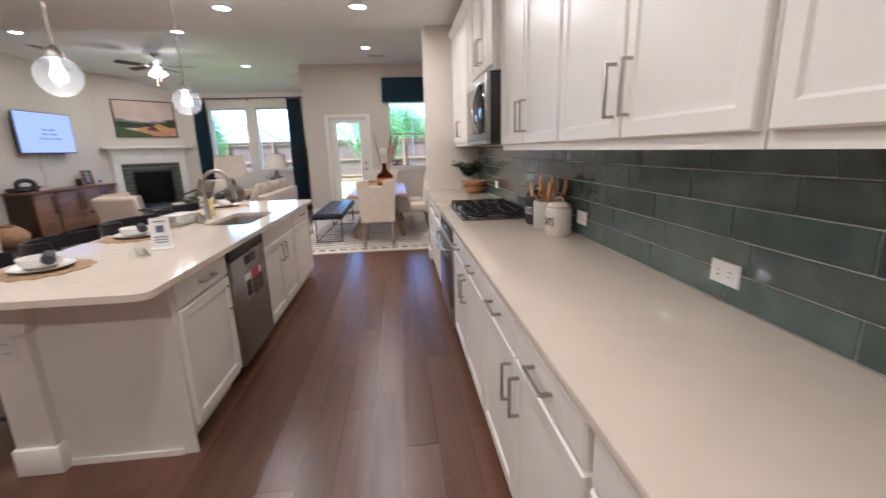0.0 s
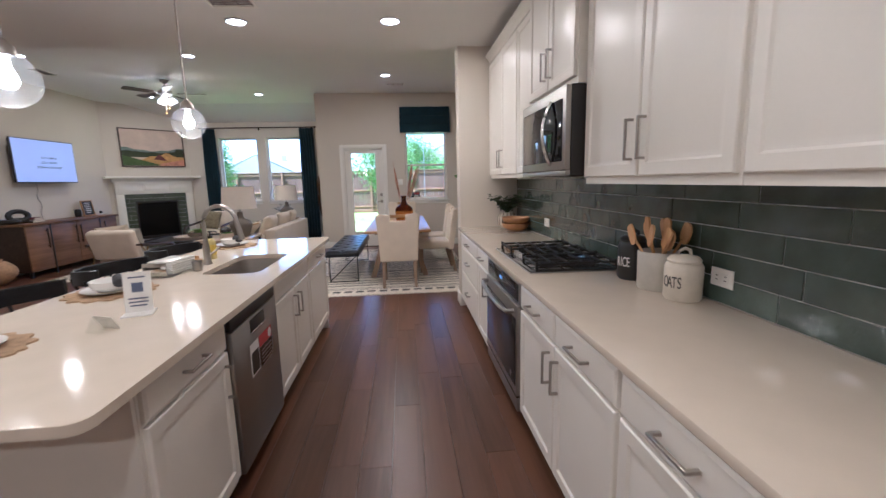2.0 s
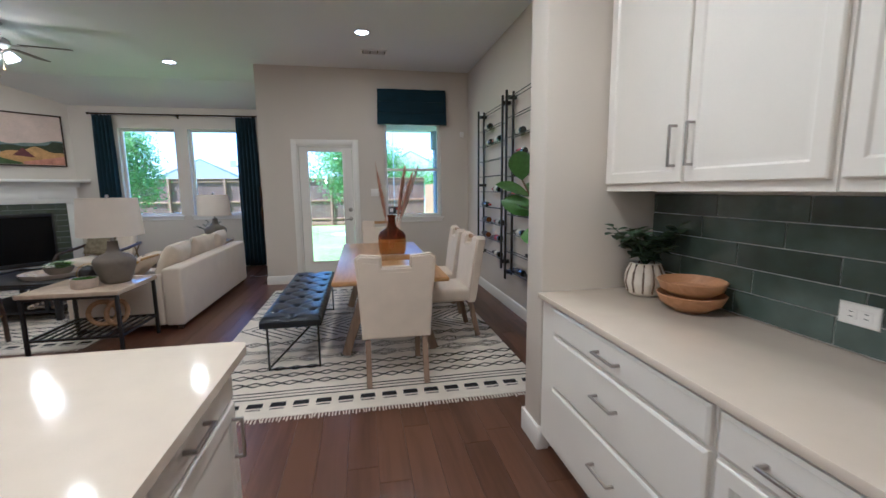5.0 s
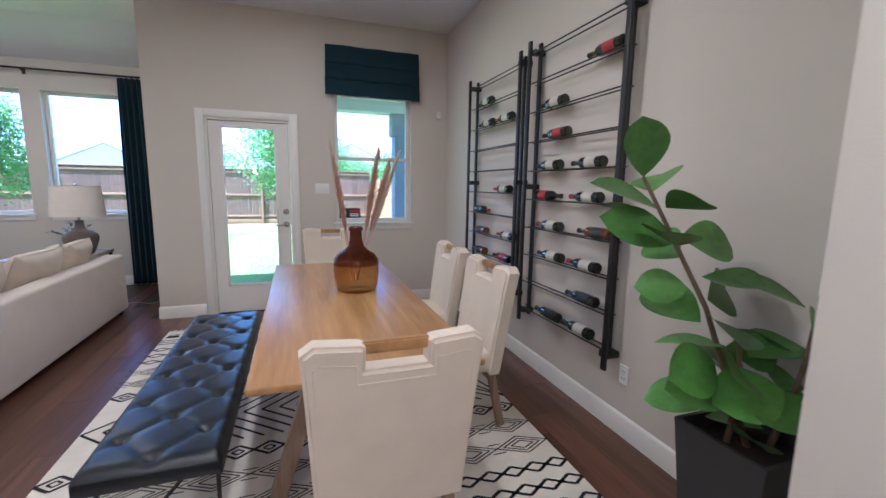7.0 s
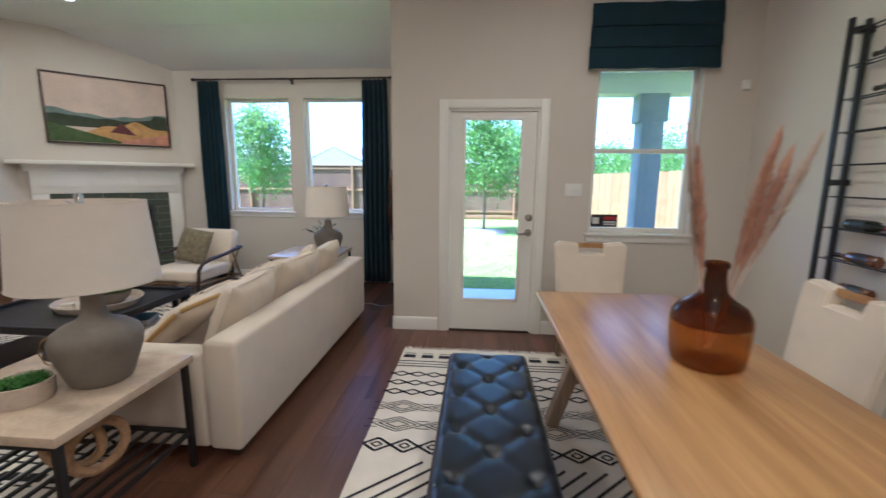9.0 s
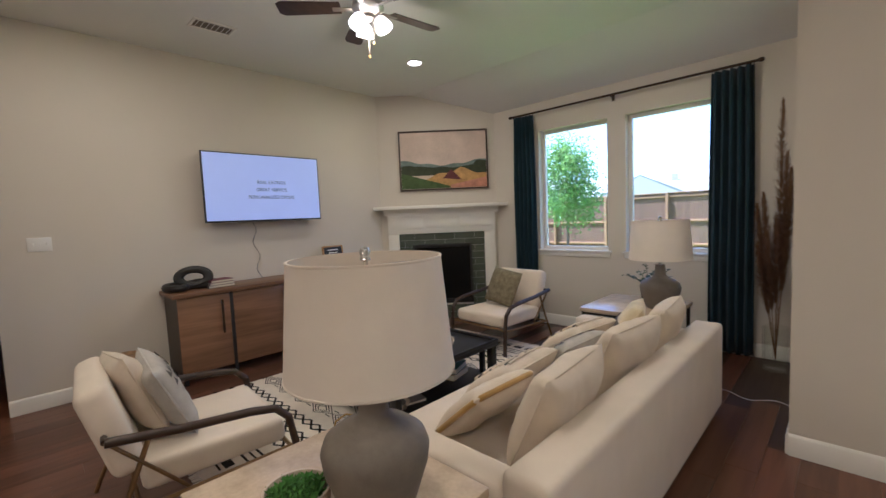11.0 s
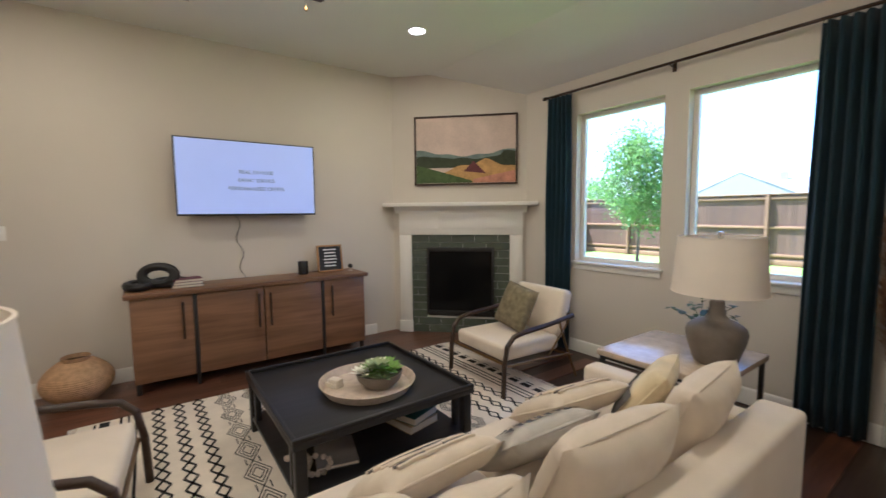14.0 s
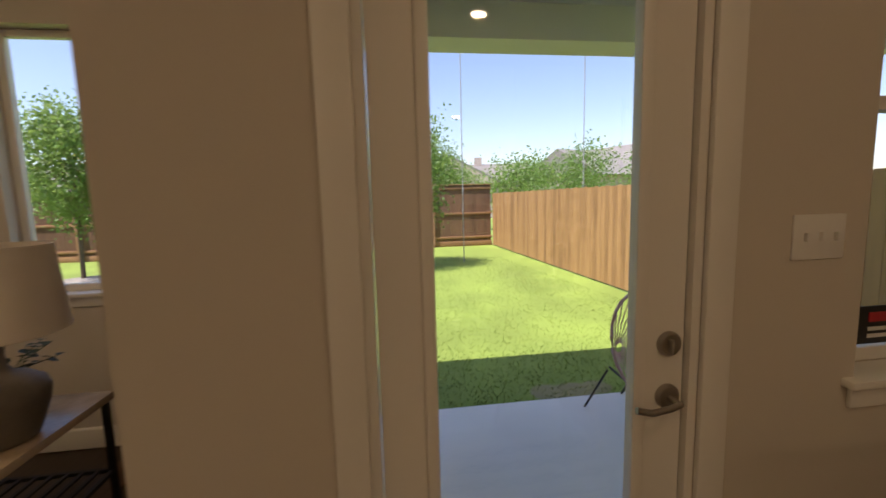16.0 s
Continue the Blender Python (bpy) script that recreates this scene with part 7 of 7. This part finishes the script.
part("handrail", tube([(0.05, -0.05, 0.99), (0.02, -0.02, 1.06), (-0.08, 0, 1.13), (-0.25, 0, 1.25), (-1.72, 0, 1.25 + 1.47 * SL)], 0.034, 10), wood("rail_oak", (0.2, 0.09, 0.035), (0.36, 0.18, 0.08), 0.4, "x", 10.0, 0.0), hr)
for k in range(12):
    x = -0.07 - RUN / 2 * k
    part("baluster", B(x - 0.007, -0.014, RISE * (k // 2 + 1) + 0.02, x + 0.007, 0.0, 1.09 - SL * x, 0.0), M_BLACK, hr, smooth=0)

structure("wall_stair", B(-7.24, 4.3, -0.012, -7.1, 6.66, ZC, 0.01), M_WALL, "painted wall at the head of the lower stairs", 30)

# bedroom seen through the hall
bm = bmesh.new()
HX0, HX1, HZ = -8.56, -7.80, 2.42
box(bm, -12 + T, 7.9, -0.012, HX0, 7.9 + T, ZC)
box(bm, HX1, 7.9, -0.012, XT - T, 7.9 + T, ZC)
box(bm, HX0, 7.9, HZ, HX1, 7.9 + T, ZC)
structure("wall_hall_mid", bm, M_WALL, "painted hall wall with a bedroom doorway")
bm = bmesh.new()
for x0, x1, z0_, z1_ in ((HX0 - 0.085, HX0, 0, HZ + 0.085), (HX1, HX1 + 0.085, 0, HZ + 0.085), (HX0, HX1, HZ, HZ + 0.085)):
    box(bm, x0, 7.88, z0_, x1, 7.899, z1_, 0.004)
structure("doorway_casing", bm, M_TRIM, "white painted casing round the bedroom doorway", 30)
bd_ = thing("bed", pose(-8.9, 8.62, 0), "made bed with white bedding and a grey throw", "bed")
part("base", B(-0.75, -0.5, 0.0, 0.75, 0.5, 0.34, 0.02), M_LINEN, bd_)
part("mattress", B(-0.76, -0.51, 0.34, 0.76, 0.51, 0.6, 0.06, 3), M_PORC, bd_)
part("throw", B(0.1, -0.525, 0.30, 0.5, 0.525, 0.615, 0.03, 2), M_POT, bd_, "dark grey folded throw")
for k in range(2):
    part("bed_pillow", moved(pillow(0.6, 0.42, 0.18, seed=40 + k), pose(-0.1 + 0.5 * k, 0.3, 0.78, -20, 0, 0)), M_PORC, bd_, smooth=60)

# ---- outdoors ----
M_GRASS = mat("lawn_grass", (0.19, 0.27, 0.045), 0.9, var=0.3, scale=0.8, bump=1.0, fine=45)
bm = bmesh.new()
bm.faces.new([bm.verts.new(p) for p in ((-400, -300, -0.26), (400, -300, -0.26), (400, 500, -0.26), (-400, 500, -0.26))])
structure("ground", bm, M_GRASS, "green mown lawn reaching the horizon")
M_CONC = mat("pale_concrete", (0.74, 0.74, 0.73), 0.85, var=0.08, scale=2, bump=0.2, fine=80)
structure("patio", B(-1.66, YD + T + 0.03, -0.4, 2.6, 12.42, -0.16, 0.01), M_CONC, "pale concrete covered patio slab")
M_STUCCO = mat("patio_paint", (0.66, 0.64, 0.58), 0.8, var=0.04, bump=0.2, fine=100)
structure("patio_ceiling", B(-1.66, YD + T, 2.98, 3.2, 12.75, 3.1), M_STUCCO, "painted patio ceiling")
structure("patio_beam", B(-1.66, 12.3, 2.72, 3.2, 12.62, 2.98), M_STUCCO, "painted patio beam")
# unseen slab over the whole house, only there to keep the sun off
structure("roof", B(-14, -4, 3.6, 4.0, 12.75, 3.75), mat("unseen_roof", (0.12, 0.11, 0.1), 0.9, bump=0.5), "dark flat roof slab out of view, added to block the sun")
structure("wall_outer", B(XD + T + 0.001, 5.4, -0.4, XD + T + 0.02, YD + T, 3.0), M_STUCCO, "outer house wall")
pcn = thing("patio_column", pose(1.45, 12.46, -0.16), "square grey patio column with a capital", "column")
M_GREYP = mat("grey_stucco", (0.3, 0.31, 0.33), 0.85, var=0.08, bump=0.3)
part("shaft", B(-0.15, -0.15, 0, 0.15, 0.15, 2.5, 0.004), M_GREYP, pcn)
part("capital", B(-0.2, -0.155, 2.5, 0.2, 0.155, 2.88, 0.01), M_GREYP, pcn)
part("plinth", B(-0.18, -0.18, 0, 0.18, 0.18, 0.25, 0.006), M_GREYP, pcn)
cl = thing("patio_downlight", pose(-0.4, 11.6, 2.98), "lit round recessed patio light", "downlight")
part("trim_ring", lathe([(0.078, 0.0), (0.098, -0.002), (0.1, -0.007), (0.08, -0.01), (0.074, -0.003)], 28), M_TRIM, cl)
part("diffuser", lathe([(0.077, -0.003), (0, -0.0035)], 28), M_CAN, cl)
bt = tagged(new("bare_soil"), "worn patch of bare soil beside the patio", "soil", "", "structure")
M_SOIL = mat("bare_soil", (0.26, 0.24, 0.12), 0.95, var=0.3, scale=8, bump=0.8)
for k, (x, y, r) in enumerate(((0.25, 12.72, 0.2), (0.5, 12.68, 0.24), (0.75, 12.75, 0.16))):
    part("soil_clod", moved(lathe([(r, 0.0), (r * 0.7, 0.004), (0, 0.006)], 18), pose(x, y, -0.262)), M_SOIL, bt)

# outdoor wire chair
wcH = thing("wire_patio_chair", pose(0.74, 11.84, -0.16, 0, 0, 20), "round pink woven-cord patio chair on thin legs", "chair")
M_CORD = mat("pink_cord", (0.5, 0.3, 0.3), 0.6, var=0.1)
ring = [Vector((0.36 * math.cos(radians(a)), 0.12 + 0.1 * math.sin(radians(a)), 0.62 + 0.36 * math.sin(radians(a)))) for a in range(0, 361, 15)]
part("hoop", tube(ring, 0.012, 8), M_CORD, wcH)
bm = bmesh.new()
for k in range(22):
    a = radians(k * 360 / 22)
    p = Vector((0.36 * math.cos(a), 0.12 + 0.1 * math.sin(a), 0.62 + 0.36 * math.sin(a)))
    tube([p, p.lerp(Vector((0, 0.3, 0.5)), 0.55) + Vector((0, 0.06, 0)), Vector((0.04 * math.cos(a), 0.36, 0.5 + 0.04 * math.sin(a)))], 0.005, 5, bm)
part("cord_seat", bm, M_CORD, wcH, "woven cords")
for x in (-0.22, 0.22):
    part("leg", tube([(x, -0.12, 0), (x * 0.9, 0.1, 0.34), (x * 0.8, 0.3, 0.4)], 0.009, 6), M_BLACK, wcH)
    part("leg", tube([(x, 0.5, 0), (x * 0.9, 0.3, 0.38)], 0.009, 6), M_BLACK, wcH)

# fences
M_CEDAR = wood("golden_cedar", (0.17, 0.085, 0.03), (0.4, 0.225, 0.09), 0.8, "z", 9.0, 0.35, 0.3)
M_FENCE = wood("dark_cedar", (0.085, 0.045, 0.025), (0.17, 0.09, 0.05), 0.8, "z", 9.0, 0.3, 0.3)
M_RAIL = wood("fence_rail_cedar", (0.2, 0.1, 0.045), (0.33, 0.18, 0.085), 0.8, "x", 9.0, 0.2, 0.3)


def fence(p, q, height, board, rail, label, rails_inside=True, gap=0.142):
    """A board fence from p to q; the yard lies to the right of the line p to q."""
    p, q = Vector((*p, -0.26)), Vector((*q, -0.26))
    d = q - p
    f = thing("fence", Matrix.Translation(p) @ Matrix.Rotation(math.atan2(d.y, d.x), 4, "Z"), label, "fence", "garden fences")
    L = d.length
    n = int(L / gap)
    me = [mesh_of(B(0.002, 0.0, 0.03, gap - 0.003, 0.018, height + e), board) for e in (0, 0.012, -0.008)]
    for k in range(n):
        piece("picket", me[(k * 7) % 3], f, pose(gap * k, 0, 0))
    s = -1 if rails_inside else 1
    for z in (0.3, height * 0.52, height - 0.16):
        y0, y1 = (-0.045, -0.001) if s < 0 else (0.019, 0.06)
        part("rail", B(0, y0, z, L, y1, z + 0.09, 0.004), rail, f)
    if rails_inside:
        part("kick_board", B(0, -0.03, 0.0, L, -0.001, 0.2, 0.003), rail, f)
        part("cap_rail", B(0, -0.07, height, L, 0.05, height + 0.035, 0.003), rail, f)
    pm = mesh_of(B(-0.05, -0.145, 0, 0.05, -0.046, height + 0.03, 0.004) if s < 0 else B(-0.05, 0.061, 0, 0.05, 0.16, height - 0.05, 0.004), rail)
    for k in range(int(L / 2.44) + 1):
        piece("post", pm, f, pose(min(L, 2.44 * k), 0, 0))
    return f


fence((-14, 25), (2.93, 25), 2.34, M_FENCE, M_RAIL, "dark cedar board fence along the back of the lawn")
fence((2.95, 24.9), (3.5, 9.0), 2.0, M_CEDAR, M_RAIL, "golden cedar side fence of upright boards", False)
fence((-14, 9.0), (-14, 24.95), 2.15, M_CEDAR, M_RAIL, "golden cedar side fence of upright boards", False)
rnd = random.Random(2)
M_BARK = mat("tree_bark", (0.12, 0.085, 0.06), 0.9, var=0.3, bump=0.8)
M_LEAFG = mat("tree_leaf", (0.13, 0.24, 0.05), 0.5, var=0.4, scale=3)
_t = M_LEAFG.node_tree
_m, _d = _t.nodes.new("ShaderNodeMixShader"), _t.nodes.new("ShaderNodeBsdfTranslucent")
_m.inputs[0].default_value, _d.inputs[0].default_value = 0.5, (0.27, 0.4, 0.1, 1)
_t.links.new(_t.nodes["Principled BSDF"].outputs[0], _m.inputs[1])
_t.links.new(_d.outputs[0], _m.inputs[2])
_t.links.new(_m.outputs[0], _t.nodes["Material Output"].inputs[0])


def tree(x, y, h, crown, seed, label, leaves=9500, z=-0.26, leaf=0.1, name="tree"):
    t = thing(name, pose(x, y, z), label, "tree")
    r = random.Random(seed)
    bm = tube([(0, 0, 0), (0.03, 0.02, h * 0.3), (0.0, 0.05, h * 0.6), (0.04, 0.0, h * 0.9)], 0.05 * h / 4, 8, taper=0.3)
    tips = []
    for k in range(16):
        a, t0 = k * 2.4, 0.3 + 0.55 * k / 16
        L = crown * (1.0 - 0.55 * abs(t0 - 0.45) / 0.5) * r.uniform(0.7, 1.05)
        b = Vector((0, 0.03, h * t0))
        e = b + Vector((math.cos(a) * L, math.sin(a) * L, L * 0.6))
        tube([b, b.lerp(e, 0.5) + Vector((0, 0, 0.05)), e], 0.014 * h / 4, 5, bm, taper=0.3)
        tips += [b.lerp(e, q) for q in (0.45, 0.7, 0.9, 1.0)]
    tips += [Vector((0, 0, h * q)) for q in (0.8, 0.9, 0.97)]
    part("trunk", bm, M_BARK, t)
    bm = bmesh.new()
    for k in range(leaves):
        c = r.choice(tips)
        s = crown * 0.2
        p = c + Vector((r.gauss(0, s), r.gauss(0, s), r.gauss(0, s)))
        d_ = Vector((r.gauss(0, 1), r.gauss(0, 1), r.gauss(0, 1) - 0.3)).normalized()
        sd = d_.cross(Vector((r.gauss(0, 1), r.gauss(0, 1), r.gauss(0, 1)))).normalized() * leaf * 0.32
        e = d_ * leaf * r.uniform(0.7, 1.3)
        bm.faces.new([bm.verts.new(v) for v in (p, p + e * 0.5 + sd, p + e, p + e * 0.5 - sd)])
    part("crown", bm, M_LEAFG, t, smooth=0)
    return t


tree(-8.7, 20.6, 4.4, 1.12, 3, "young green shade tree in a mulch ring")
tree(-0.75, 20.4, 4.2, 1.3, 7, "young green shade tree beside the back fence")
tree(1.0, 28.0, 4.4, 1.5, 9, "green tree behind the back fence")
M_MULCH = mat("grey_mulch", (0.25, 0.23, 0.2), 0.95, var=0.4, scale=12, bump=1.0)
for x, y in ((-8.7, 20.6), (-0.75, 20.4)):
    g = thing("mulch_ring", pose(x, y, -0.26), "ring of pale mulch round a young tree", "mulch")
    part("heap", lathe([(0.8, 0.0), (0.7, 0.05), (0.3, 0.09), (0.06, 0.1)], 24), M_MULCH, g)
for k, (x, y) in enumerate(((4.6, 27), (6.4, 29), (8.3, 28), (10.5, 33), (-4.5, 31), (13, 30), (3.4, 33), (-16.5, 30))):
    tree(x, y, 3.4 + 0.4 * (k % 3), 1.5, 20 + k, "leafy green garden tree behind the fence", 2200, leaf=0.14)
for x, y in ((1.05, 21.0), (4.3, 20.2)):
    pl = thing("flag_pole", pose(x, y, -0.26), "tall thin grey metal pole standing by the fence", "pole")
    part("shaft", tube([(0, 0, 0), (0, 0, 7.6)], 0.014, 8), M_GREYP, pl)
    part("cap", lathe([(0.018, 7.6), (0.018, 7.63), (0, 7.64)], 10), M_GREYP, pl)
M_ROOF = mat("far_shingle", (0.2, 0.19, 0.18), 0.9, var=0.2, scale=3, bump=0.4)
M_BRICK = mat("pale_brick", (0.42, 0.36, 0.31), 0.9, var=0.15, scale=4)


def house(x, y, w, d, h, rh, turn, label):
    s = thing("house", pose(x, y, -0.26, 0, 0, turn), label, "house", "neighbouring houses")
    part("wall", B(-w / 2, -d / 2, 0, w / 2, d / 2, h), M_BRICK, s)
    part("roof", prism([(-w / 2 - 0.5, h), (w / 2 + 0.5, h), (0, h + rh)], -d / 2 - 0.5, d / 2 + 0.5, "y"), M_ROOF, s)
    part("gable", prism([(-w / 2, h), (w / 2, h), (0, h + rh * 0.93)], -d / 2 - 0.52, -d / 2 - 0.44, "y"), M_BRICK, s)
    part("wing_roof", prism([(-d / 2 - 0.4, h), (d / 2 + 0.4, h), (0, h + rh * 0.8)], -w * 0.9, w * 0.9, "x"), M_ROOF, s)
    part("wing_wall", B(-w * 0.88, -d / 2 + 0.3, 0, w * 0.88, d / 2 - 0.3, h - 0.01), M_BRICK, s)
    for k in (-1, 1):
        wn = part("window", B(k * w * 0.24 - 0.5, -d / 2 - 0.06, h * 0.5, k * w * 0.24 + 0.5, -d / 2 + 0.01, h * 0.85), M_TRIM, s)
        part("pane", B(k * w * 0.24 - 0.42, -d / 2 - 0.07, h * 0.54, k * w * 0.24 + 0.42, -d / 2 - 0.055, h * 0.82), M_BLACKGLASS, wn)
    part("chimney", B(w * 0.3, -0.4, h, w * 0.3 + 0.7, 0.4, h + rh * 1.05), M_BRICK, s)


house(-19, 60, 9, 9, 3.0, 2.5, 12, "pale brick neighbouring house with grey gabled roof")
house(-36, 58, 10, 9, 3.2, 2.8, -10, "pale brick neighbouring house with grey gabled roof")
house(5.5, 52, 9, 9, 3.2, 2.6, -8, "pale brick neighbouring house with grey gabled roof")
house(21, 46, 9, 9, 3.4, 3.0, 20, "pale brick neighbouring house with grey gabled roof")
# grass blades near the house
vs, fs = [], []
rnd = random.Random(6)
for k in range(26000):
    y = 12.45 + 9.3 * rnd.random() ** 1.6
    x = -4.5 + 8.2 * rnd.random()
    if x > 3.3 - (y - 11) * 0.095:
        continue
    a, h = rnd.uniform(0, 6.28), rnd.uniform(0.015, 0.035)
    c, s = math.cos(a) * 0.006, math.sin(a) * 0.006
    lx, ly = rnd.uniform(-0.03, 0.03), rnd.uniform(-0.03, 0.03)
    i = len(vs)
    vs += [(x - c, y - s, -0.262), (x + c, y + s, -0.262), (x + lx, y + ly, -0.26 + h)]
    fs.append((i, i + 1, i + 2))
me = bpy.data.meshes.new("grass")
me.from_pydata(vs, [], fs)
me.materials.append(M_GRASS)
tagged(new("grass", me), "short green lawn grass blades", "grass", "", "stuff")

# ---- pieces of walls and floor ----
bs = tagged(new("backsplash"), "dark green glazed subway tile backsplash with pale grout", "backsplash", "", "structure")
part("grout_bed", B(1.3035, -1.33, 0.9145, XK - 0.0005, 5.289, 1.452), M_GROUT, bs, smooth=0)
TL, TH = 0.405, 0.1035
tme = mesh_of(B(1.2985, 0.0022, 0.0022, 1.3034, TL - 0.0022, TH - 0.0022, 0.0012, 1), M_TILE, 30)
for r in range(5):
    y = -1.33 - (TL * 0.5 if r % 2 else 0.0) + (0.12 if r % 3 == 1 else 0)
    while y < 5.28:
        if y >= -1.33 and y + TL <= 5.289:
            piece("tile", tme, bs, pose(0, y, 0.9165 + r * TH))
        elif y + TL > 5.289:
            piece("tile", mesh_of(B(1.2985, 0.0022, 0.0022, 1.3034, 5.288 - y, TH - 0.0022, 0.0012, 1), M_TILE, 30), bs, pose(0, y, 0.9165 + r * TH))
        y += TL

fl = tagged(new("floorboards"), "reddish-brown hardwood floor of wide planks", "floor", "", "structure")
PWD = 0.165
rnd = random.Random(12)
made = 0
shared = {}
for L in (0.8, 1.1, 1.4, 1.8):
    shared[L] = mesh_of(B(0.0006, 0.0006, -0.0115, PWD - 0.0006, L - 0.0006, 0.0, 0.0008, 1), M_FLOOR, 0)
vs, fs = [], []
x = -9.0
while x < XD:
    y = -2.4 - rnd.random()
    while y < YW:
        L = rnd.choice((0.8, 1.1, 1.4, 1.8))
        near = -0.85 < x < 0.75 and 0.4 < y < 6 or -2.3 < x < -1.1 and 6 < y < 11 or -2.6 < x < -0.9 and 0.2 < y < 2.4 or x < -5.2 and y > 7.5
        inside = x < XD - PWD and y + L < YD - 0.0 or (x < -1.8 - PWD and y + L < YW)
        if near and inside and made < 300:
            piece("plank", shared[L], fl, pose(x, y, 0))
            made += 1
        elif inside or y < YD:
            e = min(y + L, YD + 0.02 if x > -1.8 - PWD else YW)
            i = len(vs)
            a, b, c, d_ = x + 0.0006, min(x + PWD - 0.0006, XD), y + 0.0006, e - 0.0006
            vs += [(a, c, -0.0005), (b, c, -0.0005), (b, d_, -0.0005), (a, d_, -0.0005), (a, c, -0.011), (b, c, -0.011), (b, d_, -0.011), (a, d_, -0.011)]
            fs += [(i, i + 1, i + 2, i + 3), (i, i + 4, i + 5, i + 1), (i + 1, i + 5, i + 6, i + 2), (i + 2, i + 6, i + 7, i + 3), (i + 3, i + 7, i + 4, i)]
        y += L
    x += PWD
me = bpy.data.meshes.new("planks")
me.from_pydata(vs, [], fs)
m = wood("hardwood_far", (0.05, 0.0205, 0.011), (0.15, 0.066, 0.036), 0.3, "y", 9.0, 0.0, 0.15)
t = m.node_tree
geo = t.nodes.new("ShaderNodeNewGeometry")
for n in [n for n in t.nodes if n.type == "OBJECT_INFO"]:
    for l in list(n.outputs["Random"].links):
        t.links.new(geo.outputs["Random Per Island"], l.to_socket)
for n in t.nodes:
    if n.type == "MATH" and n.operation == "MULTIPLY_ADD" and n.inputs[0].is_linked and n.inputs[0].links[0].from_node == geo:
        n.inputs[1].default_value = 0.22
me.materials.append(m)
f2 = new("far_planks", me)
f2.parent = fl
tagged(f2, kind="stuff")

# ---- lamps of the place, some of them added out of view ----
def downlight(x, y, z, watts=4.6, color=(1, 0.73, 0.40)):
    t = thing("downlight", pose(x, y, z), "lit round recessed ceiling downlight with white trim", "downlight", "recessed ceiling lights")
    part("trim_ring", lathe([(0.078, 0.0), (0.098, -0.002), (0.1, -0.007), (0.08, -0.01), (0.074, -0.003)], 28), M_TRIM, t)
    part("diffuser", lathe([(0.077, -0.003), (0, -0.0035)], 28), M_CAN, t, "glowing diffuser")
    lamp("downlight_lamp", "AREA", x, y, z - 0.02, watts, color, size=0.14)


# the two at y = -1.3 are unseen, added to brighten the island's end panel
for x, y in ((-3.7, 4.65), (-1.36, 4.65), (-0.04, 4.6), (-1.36, 1.0), (-0.04, 1.0), (-3.7, 1.0), (-1.36, -1.3), (-0.04, -1.3)):
    downlight(x, y, ZK, 4.6 if y > 4 else 3.6 if x < -1 else 2.8)
for x, y in ((-6.88, 6.0),):
    downlight(x, y, ZC, 4.5, (1, 0.54, 0.2))
# unseen bedroom fixture, added so that the room beyond the doorway isn't dark
for x, y in ((-8.6, 8.2),):
    downlight(x, y, ZC, 10, (1, 0.72, 0.42))
for x, y in ((-0.22, 7.0), (-0.22, 8.6), (-5.36, 7.45), (-3.05, 7.45), (-2.95, 10.2), (-5.24, 10.37)):
    downlight(x, y, ZC, (2.8 if y > 8 else 4.8) if x > -1 else 3.6 if x < -5 else 4.6)
